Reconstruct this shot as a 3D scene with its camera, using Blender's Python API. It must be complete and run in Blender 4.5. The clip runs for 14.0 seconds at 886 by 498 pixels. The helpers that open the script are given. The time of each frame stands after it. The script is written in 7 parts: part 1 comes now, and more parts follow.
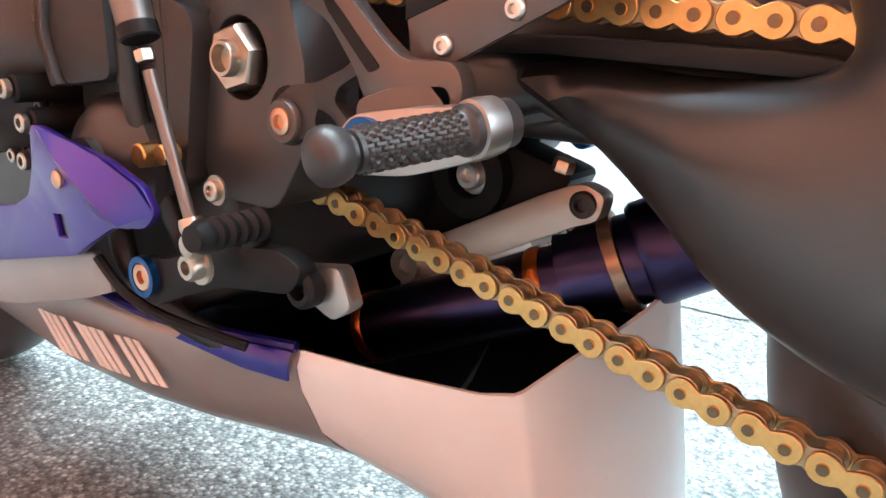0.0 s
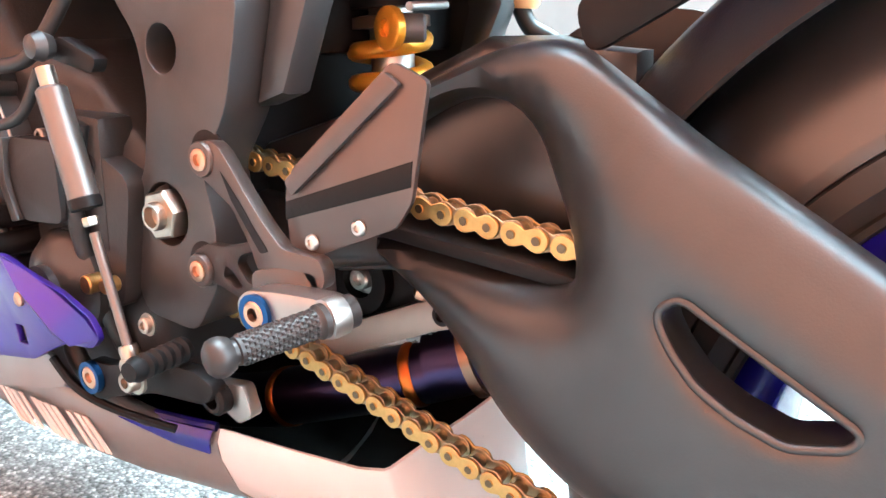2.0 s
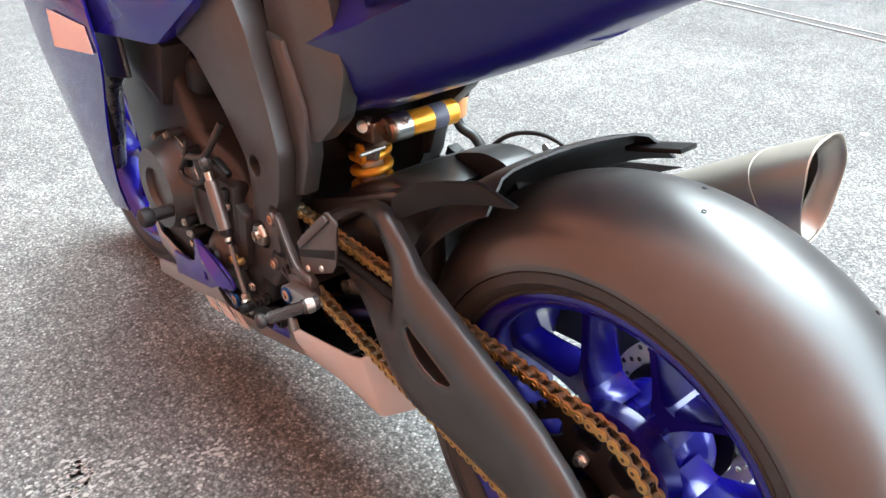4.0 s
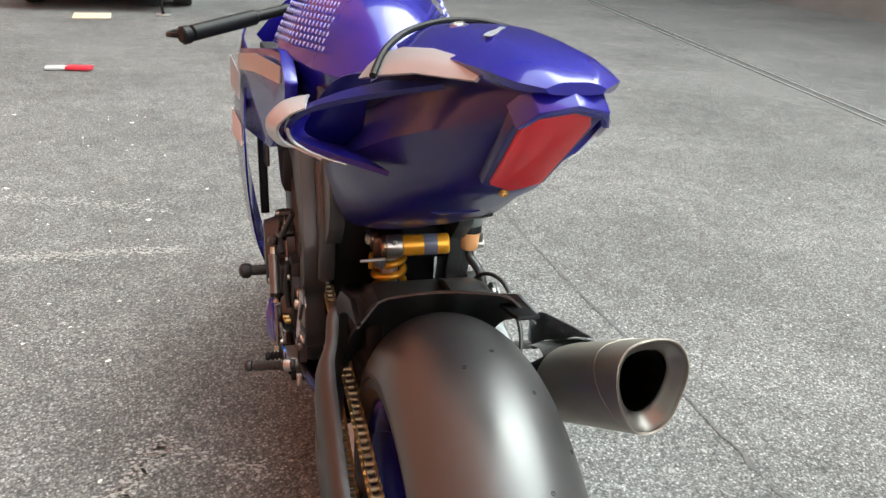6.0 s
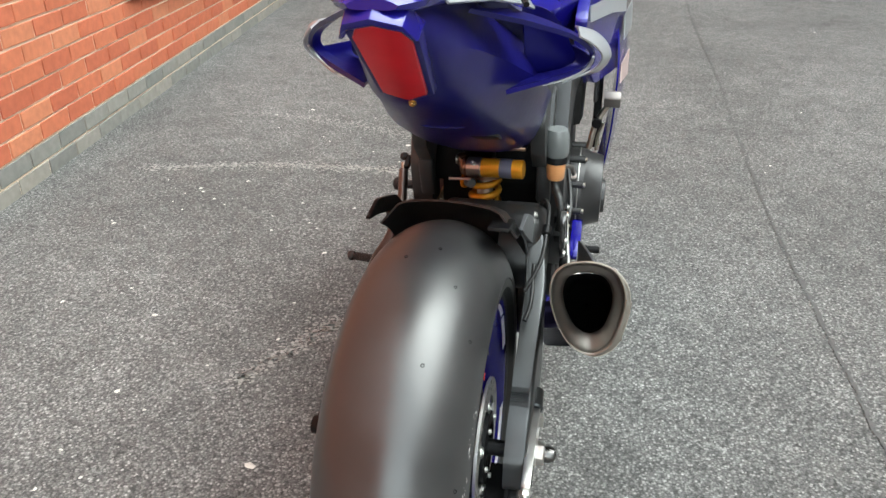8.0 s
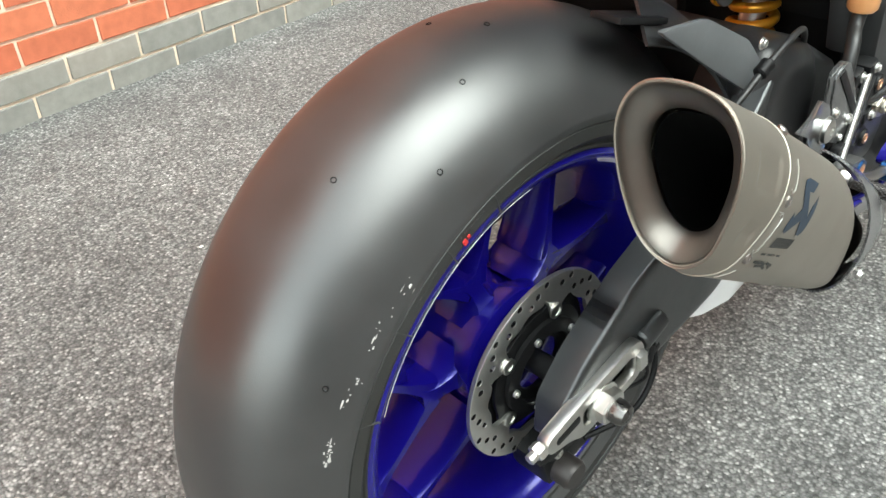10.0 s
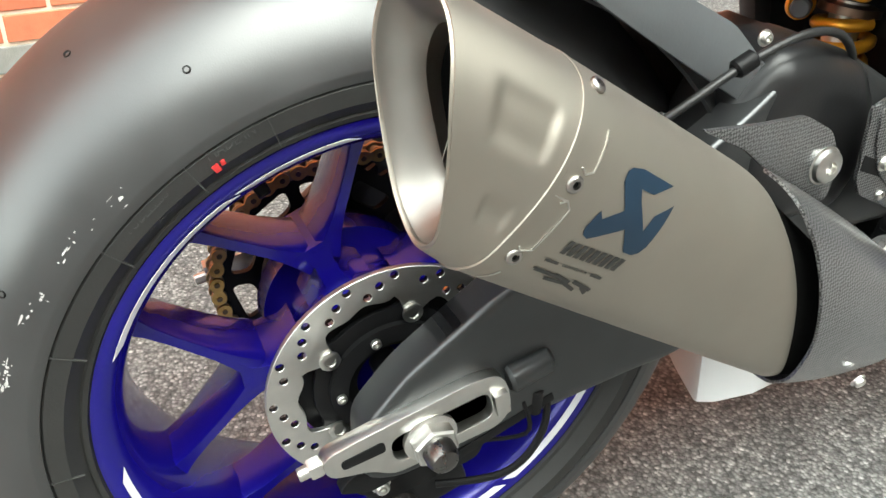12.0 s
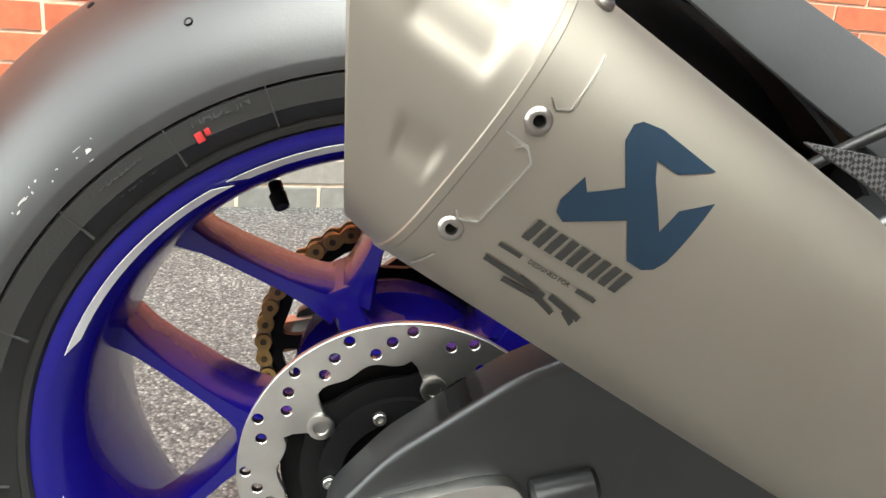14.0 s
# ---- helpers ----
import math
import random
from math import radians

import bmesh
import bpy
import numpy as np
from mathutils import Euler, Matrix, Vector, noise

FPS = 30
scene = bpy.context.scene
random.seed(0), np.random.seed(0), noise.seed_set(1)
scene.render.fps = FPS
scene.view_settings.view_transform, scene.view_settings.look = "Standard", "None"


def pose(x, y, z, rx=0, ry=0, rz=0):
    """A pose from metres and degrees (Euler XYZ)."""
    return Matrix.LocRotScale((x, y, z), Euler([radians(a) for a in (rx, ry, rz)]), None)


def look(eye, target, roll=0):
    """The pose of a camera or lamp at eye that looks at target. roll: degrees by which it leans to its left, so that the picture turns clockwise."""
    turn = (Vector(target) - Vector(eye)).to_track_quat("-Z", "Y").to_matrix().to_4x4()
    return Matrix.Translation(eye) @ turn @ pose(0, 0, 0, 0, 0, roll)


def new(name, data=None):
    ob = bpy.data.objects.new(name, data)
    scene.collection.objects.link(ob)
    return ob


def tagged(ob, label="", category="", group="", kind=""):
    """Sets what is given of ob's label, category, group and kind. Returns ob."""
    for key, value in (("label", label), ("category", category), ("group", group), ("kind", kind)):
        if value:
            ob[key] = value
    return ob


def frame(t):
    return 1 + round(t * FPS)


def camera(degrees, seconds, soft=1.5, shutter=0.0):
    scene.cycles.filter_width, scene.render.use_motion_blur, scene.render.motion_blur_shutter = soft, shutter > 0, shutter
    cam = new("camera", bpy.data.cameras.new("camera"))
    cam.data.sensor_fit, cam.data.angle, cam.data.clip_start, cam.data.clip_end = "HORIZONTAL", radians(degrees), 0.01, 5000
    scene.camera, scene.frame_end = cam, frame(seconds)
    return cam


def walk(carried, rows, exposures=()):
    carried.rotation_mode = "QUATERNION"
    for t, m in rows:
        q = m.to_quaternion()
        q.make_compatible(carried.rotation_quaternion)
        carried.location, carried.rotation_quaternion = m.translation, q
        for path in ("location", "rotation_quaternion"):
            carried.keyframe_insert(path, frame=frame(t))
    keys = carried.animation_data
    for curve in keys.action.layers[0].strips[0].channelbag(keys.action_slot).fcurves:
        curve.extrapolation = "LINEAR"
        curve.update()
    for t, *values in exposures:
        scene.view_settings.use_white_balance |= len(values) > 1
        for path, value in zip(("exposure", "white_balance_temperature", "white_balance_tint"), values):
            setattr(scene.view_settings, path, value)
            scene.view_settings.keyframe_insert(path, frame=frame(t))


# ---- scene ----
cam = camera(58.4, 14.0)
PATH = [
    (0, (-0.435, 0.233, 0.461), (1.095, 1.402, -0.081), 1.2),
    (0.5, (-0.44, 0.224, 0.461), (1.038, 1.466, -0.063), 1.1),
    (1, (-0.45, 0.2, 0.488), (1.033, 1.416, -0.078), 1.3),
    (1.5, (-0.477, 0.171, 0.536), (1.053, 1.317, -0.054), 0.7),
    (2, (-0.488, 0.135, 0.585), (1.105, 1.197, 0.006), 2.1),
    (2.2, (-0.491, 0.108, 0.606), (1.122, 1.124, 0.003), 3.1),
    (4.3, (-0.645, -0.492, 1.062), (0.298, 0.922, 0.009), -1.2),
    (4.5, (-0.65, -0.563, 1.098), (0.172, 0.894, 0.003), -0.8),
    (5, (-0.503, -0.647, 1.129), (0.192, 0.912, 0.086), 3.2),
    (5.5, (-0.32, -0.675, 1.141), (0.311, 1.049, 0.346), 1.8),
    (6, (-0.25, -0.771, 1.133), (0.233, 1.009, 0.359), 3.1),
    (6.5, (-0.076, -0.795, 1.124), (0.156, 1.003, 0.279), 0.5),
    (7, (0.05, -0.838, 1.143), (0.04, 0.975, 0.297), -1.9),
    (7.5, (0.147, -0.942, 1.134), (-0.024, 0.859, 0.282), -0.4),
    (8, (0.216, -0.93, 1.141), (-0.152, 0.82, 0.246), -0.5),
    (8.5, (0.278, -0.778, 1.063), (-0.372, 0.851, 0.102), -2.9),
    (8.7, (0.306, -0.745, 1.034), (-0.424, 0.828, 0.038), -3.4),
    (10.8, (0.504, -0.34, 0.849), (-0.798, 0.639, -0.311), 0.6),
    (11, (0.522, -0.323, 0.849), (-0.782, 0.657, -0.308), 1.5),
    (11.5, (0.567, -0.253, 0.861), (-0.798, 0.621, -0.311), 4.5),
    (12, (0.545, -0.185, 0.764), (-0.989, 0.563, -0.28), 2.5),
    (12.5, (0.536, -0.064, 0.654), (-1.18, 0.605, -0.125), -2.9),
    (13, (0.515, -0.031, 0.672), (-1.283, 0.451, -0.059), -0.3),
    (13.5, (0.525, -0.062, 0.675), (-1.313, 0.277, -0.036), 3.1),
    (14, (0.518, -0.046, 0.639), (-1.358, 0.212, -0.004), 4.9),
]
EXPOSURES = [(0.0, 4.48, 5250, -11), (1.0, 4.75, 5500, -12), (2.2, 5.2, 5100, -12), (4.3, 3.65, 5850, -2), (5.0, 3.38, 5950, -2), (6.0, 3.0, 6250, -2), (8.7, 2.57, 6250, 0), (10.8, 3.15, 6500, -3), (12.2, 3.18, 6550, -1), (14.0, 3.1, 6650, 2)]
walk(cam, [(t, look(eye, target, roll)) for t, eye, target, roll in PATH], EXPOSURES)

# ---- light: bright overcast sky, weak broad sun ----
world = bpy.data.worlds.new("sky")
scene.world = world
world.use_nodes = True
wn = world.node_tree.nodes
wl = world.node_tree.links
sky = wn.new("ShaderNodeTexSky")
sky.sky_type = "NISHITA"
sky.sun_disc = False
sky.sun_elevation = radians(68)
sky.sun_rotation = radians(73)
sky.dust_density = 1.0
haze = wn.new("ShaderNodeHueSaturation")
haze.inputs["Saturation"].default_value = 0.12
wl.new(sky.outputs[0], haze.inputs["Color"])
wl.new(haze.outputs[0], wn["Background"].inputs["Color"])
wn["Background"].inputs["Strength"].default_value = 0.15
sun = new("sun", bpy.data.lights.new("sun", "SUN"))
sun.data.energy, sun.data.angle, sun.data.color = 0.75, radians(70), (1.0, 0.97, 0.93)
sun.matrix_world = look((0, 0, 10), (-8.0, -2.5, 0))

# ---- materials ----
def mat(name, color, rough=0.5, metal=0.0, coat=0.0, vary=0.15, scale=30.0, bump=0.0, bump_scale=400.0, color2=None, rvary=0.05, spec=0.5):
    m = bpy.data.materials.new(name)
    m.use_nodes = True
    nt = m.node_tree
    b = nt.nodes["Principled BSDF"]
    tc = nt.nodes.new("ShaderNodeTexCoord")
    n1 = nt.nodes.new("ShaderNodeTexNoise")
    n1.inputs["Scale"].default_value, n1.inputs["Detail"].default_value = scale, 6
    nt.links.new(tc.outputs["Object"], n1.inputs["Vector"])
    ramp = nt.nodes.new("ShaderNodeMix")
    ramp.data_type = "RGBA"
    dark = tuple(c * (1 - vary) for c in color)
    lite = color2 if color2 else tuple(min(1, c * (1 + vary)) for c in color)
    ramp.inputs["A"].default_value, ramp.inputs["B"].default_value = (*dark, 1), (*lite, 1)
    nt.links.new(n1.outputs["Fac"], ramp.inputs["Factor"])
    nt.links.new(ramp.outputs["Result"], b.inputs["Base Color"])
    n2 = nt.nodes.new("ShaderNodeTexNoise")
    n2.inputs["Scale"].default_value, n2.inputs["Detail"].default_value = scale * 3.7, 4
    nt.links.new(tc.outputs["Object"], n2.inputs["Vector"])
    mr = nt.nodes.new("ShaderNodeMapRange")
    mr.inputs["To Min"].default_value, mr.inputs["To Max"].default_value = max(0.02, rough - rvary), min(1, rough + rvary)
    nt.links.new(n2.outputs["Fac"], mr.inputs["Value"])
    nt.links.new(mr.outputs["Result"], b.inputs["Roughness"])
    b.inputs["Metallic"].default_value = metal
    b.inputs["Specular IOR Level"].default_value = spec
    b.inputs["Coat Weight"].default_value = coat
    b.inputs["Coat Roughness"].default_value = 0.06
    if bump:
        n3 = nt.nodes.new("ShaderNodeTexNoise")
        n3.inputs["Scale"].default_value, n3.inputs["Detail"].default_value = bump_scale, 3
        nt.links.new(tc.outputs["Object"], n3.inputs["Vector"])
        bp = nt.nodes.new("ShaderNodeBump")
        bp.inputs["Strength"].default_value, bp.inputs["Distance"].default_value = bump, 0.002
        nt.links.new(n3.outputs["Fac"], bp.inputs["Height"])
        nt.links.new(bp.outputs["Normal"], b.inputs["Normal"])
    return m


BLUE = mat("racing_blue_paint", (0.009, 0.006, 0.21), 0.24, 0.15, spec=0.4, coat=0.6, vary=0.12, scale=60)
RIMBLUE = mat("blue_wheel_paint", (0.007, 0.004, 0.20), 0.26, 0.25, spec=0.35, coat=0.45, vary=0.1, scale=50, rvary=0.02)
SILVERP = mat("silver_grey_paint", (0.36, 0.37, 0.39), 0.35, 0.2, coat=0.6, vary=0.05)
WHITEP = mat("white_fairing", (0.60, 0.60, 0.60), 0.3, 0.0, coat=0.6, vary=0.04)
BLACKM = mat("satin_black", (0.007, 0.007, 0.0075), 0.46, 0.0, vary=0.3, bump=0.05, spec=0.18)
FRAMEM = mat("frame_black", (0.072, 0.073, 0.075), 0.40, 0.6, vary=0.15, spec=0.5, bump=0.06, bump_scale=700)
SWINGM = mat("swingarm_black", (0.078, 0.081, 0.083), 0.35, 0.8, vary=0.12, bump=0.05, bump_scale=800)
RUBBER = mat("slick_tyre_rubber", (0.020, 0.020, 0.0205), 0.34, 0.0, spec=1.0, vary=0.3, scale=14, bump=0.04, bump_scale=900, rvary=0.05)


def clouded(m, scale, gain, r0, r1):
    """Dusty, unevenly polished patches: a slow change of colour and gloss."""
    nt = m.node_tree
    b = nt.nodes["Principled BSDF"]
    n = nt.nodes.new("ShaderNodeTexNoise")
    n.inputs["Scale"].default_value, n.inputs["Detail"].default_value, n.inputs["Roughness"].default_value = scale, 7, 0.62
    nt.links.new(nt.nodes["Texture Coordinate"].outputs["Object"], n.inputs["Vector"])
    mr = nt.nodes.new("ShaderNodeMapRange")
    mr.inputs["From Min"].default_value, mr.inputs["From Max"].default_value = 0.35, 0.68
    mr.inputs["To Min"].default_value, mr.inputs["To Max"].default_value = r0, r1
    nt.links.new(n.outputs["Fac"], mr.inputs["Value"])
    nt.links.new(mr.outputs["Result"], b.inputs["Roughness"])
    g = nt.nodes.new("ShaderNodeMapRange")
    g.inputs["From Min"].default_value, g.inputs["From Max"].default_value = 0.38, 0.72
    g.inputs["To Min"].default_value, g.inputs["To Max"].default_value = 1.0, gain
    nt.links.new(n.outputs["Fac"], g.inputs["Value"])
    x = nt.nodes.new("ShaderNodeMix")
    x.data_type, x.blend_type = "RGBA", "MULTIPLY"
    x.inputs["Factor"].default_value = 1.0
    nt.links.new(b.inputs["Base Color"].links[0].from_socket, x.inputs["A"])
    nt.links.new(g.outputs["Result"], x.inputs["B"])
    nt.links.new(x.outputs["Result"], b.inputs["Base Color"])


clouded(RUBBER, 5.0, 1.8, 0.28, 0.46)
TITAN = mat("brushed_titanium", (0.385, 0.355, 0.308), 0.52, 1.0, vary=0.08, scale=12, bump=0.02, bump_scale=600)
STEEL = mat("bright_steel", (0.68, 0.67, 0.64), 0.38, 1.0, vary=0.12, scale=80)
ALU = mat("machined_aluminium", (0.62, 0.61, 0.58), 0.33, 1.0, vary=0.1, scale=90, bump=0.03)
GOLD = mat("gold_chain_plate", (0.60, 0.40, 0.15), 0.35, 1.0, vary=0.25, scale=200, bump=0.05)
ORANGE = mat("gold_shock_anodising", (0.80, 0.37, 0.03), 0.3, 0.5, vary=0.12, scale=60)
RED = mat("red_lamp_cover", (0.50, 0.008, 0.02), 0.32, 0.0, spec=0.3, coat=0.3, vary=0.15)
BLUEANO = mat("blue_anodised", (0.03, 0.09, 0.24), 0.35, 1.0, vary=0.1)
PIPE = mat("burnt_titanium_pipe", (0.040, 0.034, 0.085), 0.30, 1.0, vary=0.5, scale=15)
SIDEWALL = mat("tyre_sidewall", (0.022, 0.022, 0.021), 0.5, 0.0, vary=0.3, scale=30, bump=0.08, bump_scale=600)
SIDEWALL2 = mat("raised_rubber", (0.034, 0.034, 0.033), 0.42, 0.0, vary=0.2)
REDDOT = mat("red_marking", (0.42, 0.02, 0.02), 0.6)
SCUFF = mat("white_scuff", (0.40, 0.39, 0.38), 0.8, vary=0.3)
GOLDIN = mat("dull_gold_inner_plate", (0.40, 0.33, 0.21), 0.4, 1.0, vary=0.3, scale=220, bump=0.05)
GREYCAST = mat("grey_cast", (0.075, 0.075, 0.075), 0.45, 0.4, vary=0.2)
GREYPL_AND_SHEEN = mat("grey_plastic_and_sky_sheen", (0.10, 0.105, 0.11), 0.5, 0.0, vary=0.15, bump=0.05)
FUNNEL = mat("heat_tinted_titanium", (0.27, 0.255, 0.235), 0.42, 1.0, vary=0.25, scale=25)
# soot of the exhaust parts; in the pan and rivet holes it paints shade
SOOT_AND_SHADE = mat("soot_and_shade_black", (0.003, 0.003, 0.003), 0.8, vary=0.3, spec=0.1)
MARKBLUE = mat("etched_blue_grey", (0.012, 0.030, 0.055), 0.4, 0.3, vary=0.1, scale=60)
MARKGREY = mat("etched_dark_grey", (0.030, 0.029, 0.027), 0.5, 0.2, vary=0.15)


def weave(name, size):
    """Twill carbon weave under a clear coat."""
    m = mat(name, (0.02, 0.02, 0.021), 0.35, 0.0, coat=0.7, vary=0.2)
    nt = m.node_tree
    tc = nt.nodes["Texture Coordinate"]
    ck = nt.nodes.new("ShaderNodeTexChecker")
    ck.inputs["Scale"].default_value = 1.0 / size
    ck.inputs["Color1"].default_value, ck.inputs["Color2"].default_value = (0.004, 0.004, 0.004, 1), (0.11, 0.11, 0.112, 1)
    mp = nt.nodes.new("ShaderNodeMapping")
    mp.inputs["Rotation"].default_value = (radians(40), radians(8), radians(4))
    nt.links.new(tc.outputs["Object"], mp.inputs["Vector"])
    nt.links.new(mp.outputs["Vector"], ck.inputs["Vector"])
    nt.links.new(ck.outputs["Color"], nt.nodes["Principled BSDF"].inputs["Base Color"])
    return m


CARBON = weave("carbon_weave", 0.0019)
BLUED = mat("deep_blue_paint", (0.005, 0.004, 0.095), 0.32, 0.0, spec=0.25, coat=0.2, vary=0.1, scale=40)
SEATM = mat("seat_cover", (0.02, 0.02, 0.06), 0.6, 0.0, vary=0.2, bump=0.2)
GRIPM = mat("knee_grip_rubber", (0.30, 0.32, 0.6), 0.55, 0.0, vary=0.1)
PALEP = mat("pale_pink_white", (0.62, 0.45, 0.42), 0.4, 0.0, coat=0.5, vary=0.06)
SMOKE = mat("smoked_screen", (0.01, 0.01, 0.015), 0.1, 0.0, coat=1.0, vary=0.1)
STEELW = mat("zinc_steel", (0.46, 0.42, 0.36), 0.32, 1.0, vary=0.2, scale=120)
ENGM = mat("engine_black", (0.030, 0.029, 0.029), 0.38, 0.3, spec=0.45, vary=0.3, bump=0.12, bump_scale=500)
ENGM2 = mat("engine_cover_grey", (0.048, 0.047, 0.047), 0.34, 0.45, vary=0.2, bump=0.08, bump_scale=500)
HOSEM = mat("rubber_hose", (0.014, 0.014, 0.014), 0.45, vary=0.2)
PANGREY = mat("pan_grey_paint", (0.22, 0.21, 0.21), 0.35, 0.2, coat=0.5, vary=0.15, scale=25)
BARP = mat("pale_bar", (0.62, 0.55, 0.52), 0.5, vary=0.08)
WELD = mat("orange_weld_tint", (0.55, 0.16, 0.03), 0.35, 1.0, vary=0.3)
BRASSY = mat("straw_tinted_metal", (0.50, 0.38, 0.14), 0.32, 1.0, vary=0.2)
BRACE = mat("pale_anodised", (0.50, 0.42, 0.36), 0.4, 0.8, vary=0.1)
BRONZE = mat("bronze_anodised", (0.26, 0.17, 0.12), 0.3, 0.9, vary=0.15)
LABELB = mat("bluish_label", (0.10, 0.11, 0.16), 0.45, vary=0.15)
COPPER = mat("copper_bolt", (0.62, 0.40, 0.28), 0.35, 1.0, vary=0.15)
BROWNAN = mat("brown_black_anodised", (0.115, 0.096, 0.090), 0.36, 0.75, vary=0.12, bump=0.04)
ALUW = mat("warm_aluminium", (0.38, 0.355, 0.335), 0.36, 1.0, vary=0.15)
BLUEPUR = mat("purple_blue_paint", (0.026, 0.010, 0.23), 0.32, 0.2, coat=0.35, vary=0.1)
FLUID = mat("amber_fluid", (0.75, 0.36, 0.14), 0.3, 0.0, coat=0.6, vary=0.1)
GREYSMOKE = mat("grey_translucent", (0.16, 0.17, 0.17), 0.35, 0.0, coat=0.4, vary=0.2)
STRIPE = mat("white_rim_tape", (0.72, 0.72, 0.76), 0.35, 0.0, coat=0.4, vary=0.05)
PINM = mat("dark_chain_pin", (0.16, 0.12, 0.075), 0.35, 1.0, vary=0.3, scale=300)
DARKST = mat("dark_steel", (0.15, 0.145, 0.14), 0.28, 1.0, vary=0.15)
HOUSING = mat("black_rubber", (0.014, 0.014, 0.015), 0.5, 0.0, vary=0.25, bump=0.06, spec=0.4)
PEGM = mat("worn_black_alloy", (0.034, 0.030, 0.029), 0.42, 0.4, vary=0.25, bump=0.08)

SENSOR = mat("dull_anodised_grey", (0.17, 0.155, 0.145), 0.38, 0.8, vary=0.15)
HUGM = mat("moulded_black_plastic", (0.026, 0.026, 0.027), 0.36, 0.3, vary=0.15, bump=0.05, bump_scale=600)
CASTB = mat("satin_black_cast", (0.012, 0.012, 0.0125), 0.32, 0.0, spec=0.4, vary=0.2, bump=0.05)

# ---- mesh helpers ----
from mathutils import geometry

AX = Vector((0.0, 0.0, 0.338))  # rear axle


def mesh_of(bm, name, material, smooth=True):
    me = bpy.data.meshes.new(name)
    bmesh.ops.recalc_face_normals(bm, faces=bm.faces[:])
    bm.to_mesh(me)
    bm.free()
    if smooth:
        for p in me.polygons:
            p.use_smooth = True
        me.set_sharp_from_angle(angle=radians(38))
    if material:
        me.materials.append(material)
    return me


def part(name, bm, material, parent, label="", smooth=True):
    ob = new(name, mesh_of(bm, name, material, smooth))
    ob.parent = parent
    return tagged(ob, label) if label else ob


def thing(name, label, category, group="", kind=""):
    return tagged(new(name), label, category, group, kind)


def bevelled(bm, w, seg=2, angle=30):
    if w > 0:
        es = [e for e in bm.edges if len(e.link_faces) == 2 and e.calc_face_angle(0) > radians(angle)]
        bmesh.ops.bevel(bm, geom=es, offset=w, segments=seg, affect="EDGES", profile=0.6, clamp_overlap=True)
    return bm


def box(cx, cy, cz, sx, sy, sz, w=0.0, rx=0, ry=0, rz=0, bm=None):
    b = bmesh.new()
    bmesh.ops.create_cube(b, size=1.0)
    bmesh.ops.scale(b, vec=(sx, sy, sz), verts=b.verts)
    bevelled(b, w)
    bmesh.ops.transform(b, matrix=pose(cx, cy, cz, rx, ry, rz), verts=b.verts)
    return join(bm, b)


def join(bm, b):
    if bm is None:
        return b
    me = bpy.data.meshes.new("tmp")
    b.to_mesh(me)
    b.free()
    bm.from_mesh(me)
    bpy.data.meshes.remove(me)
    return bm


def rounded(pts, r, n=4):
    """An outline with its corners rounded."""
    out = []
    k = len(pts)
    for i in range(k):
        p, a, b = Vector(pts[i]), Vector(pts[i - 1]), Vector(pts[(i + 1) % k])
        da, db = (a - p), (b - p)
        ra = min(r, da.length * 0.45)
        rb = min(r, db.length * 0.45)
        s, e = p + da.normalized() * ra, p + db.normalized() * rb
        for j in range(n + 1):
            t = j / n
            out.append((s * (1 - t) ** 2 + p * 2 * t * (1 - t) + e * t * t)[:])
    return out


def prism(pts, x0, x1, w=0.0, r=0.0, bm=None, holes=(), seg=2, xf=None):
    """A plate: an outline in (y, z) run from x0 to x1, holes cut through. xf(y, z) adds to x."""
    if r:
        pts = rounded(pts, r)
    b = bmesh.new()
    edges = []
    for loop in (pts, *holes):
        vs = [b.verts.new((x0, p[0], p[1])) for p in loop]
        edges += [b.edges.new((vs[i - 1], vs[i])) for i in range(len(vs))]
    bmesh.ops.triangle_fill(b, edges=edges, use_beauty=True, use_dissolve=False)
    bmesh.ops.recalc_face_normals(b, faces=b.faces[:])
    ret = bmesh.ops.extrude_face_region(b, geom=b.faces[:])
    vs = [v for v in ret["geom"] if isinstance(v, bmesh.types.BMVert)]
    bmesh.ops.translate(b, vec=(x1 - x0, 0, 0), verts=vs)
    if w:
        bmesh.ops.recalc_face_normals(b, faces=b.faces[:])
        es = [e for e in b.edges if len(e.link_faces) == 2 and e.calc_face_angle(0) > radians(50)
              and (abs(e.verts[0].co.x - e.verts[1].co.x) < 1e-6)]
        bmesh.ops.bevel(b, geom=es, offset=w, segments=seg, affect="EDGES", profile=0.5, clamp_overlap=True)
    if xf:
        for v in b.verts:
            v.co.x += xf(v.co.y, v.co.z)
    return join(bm, b)


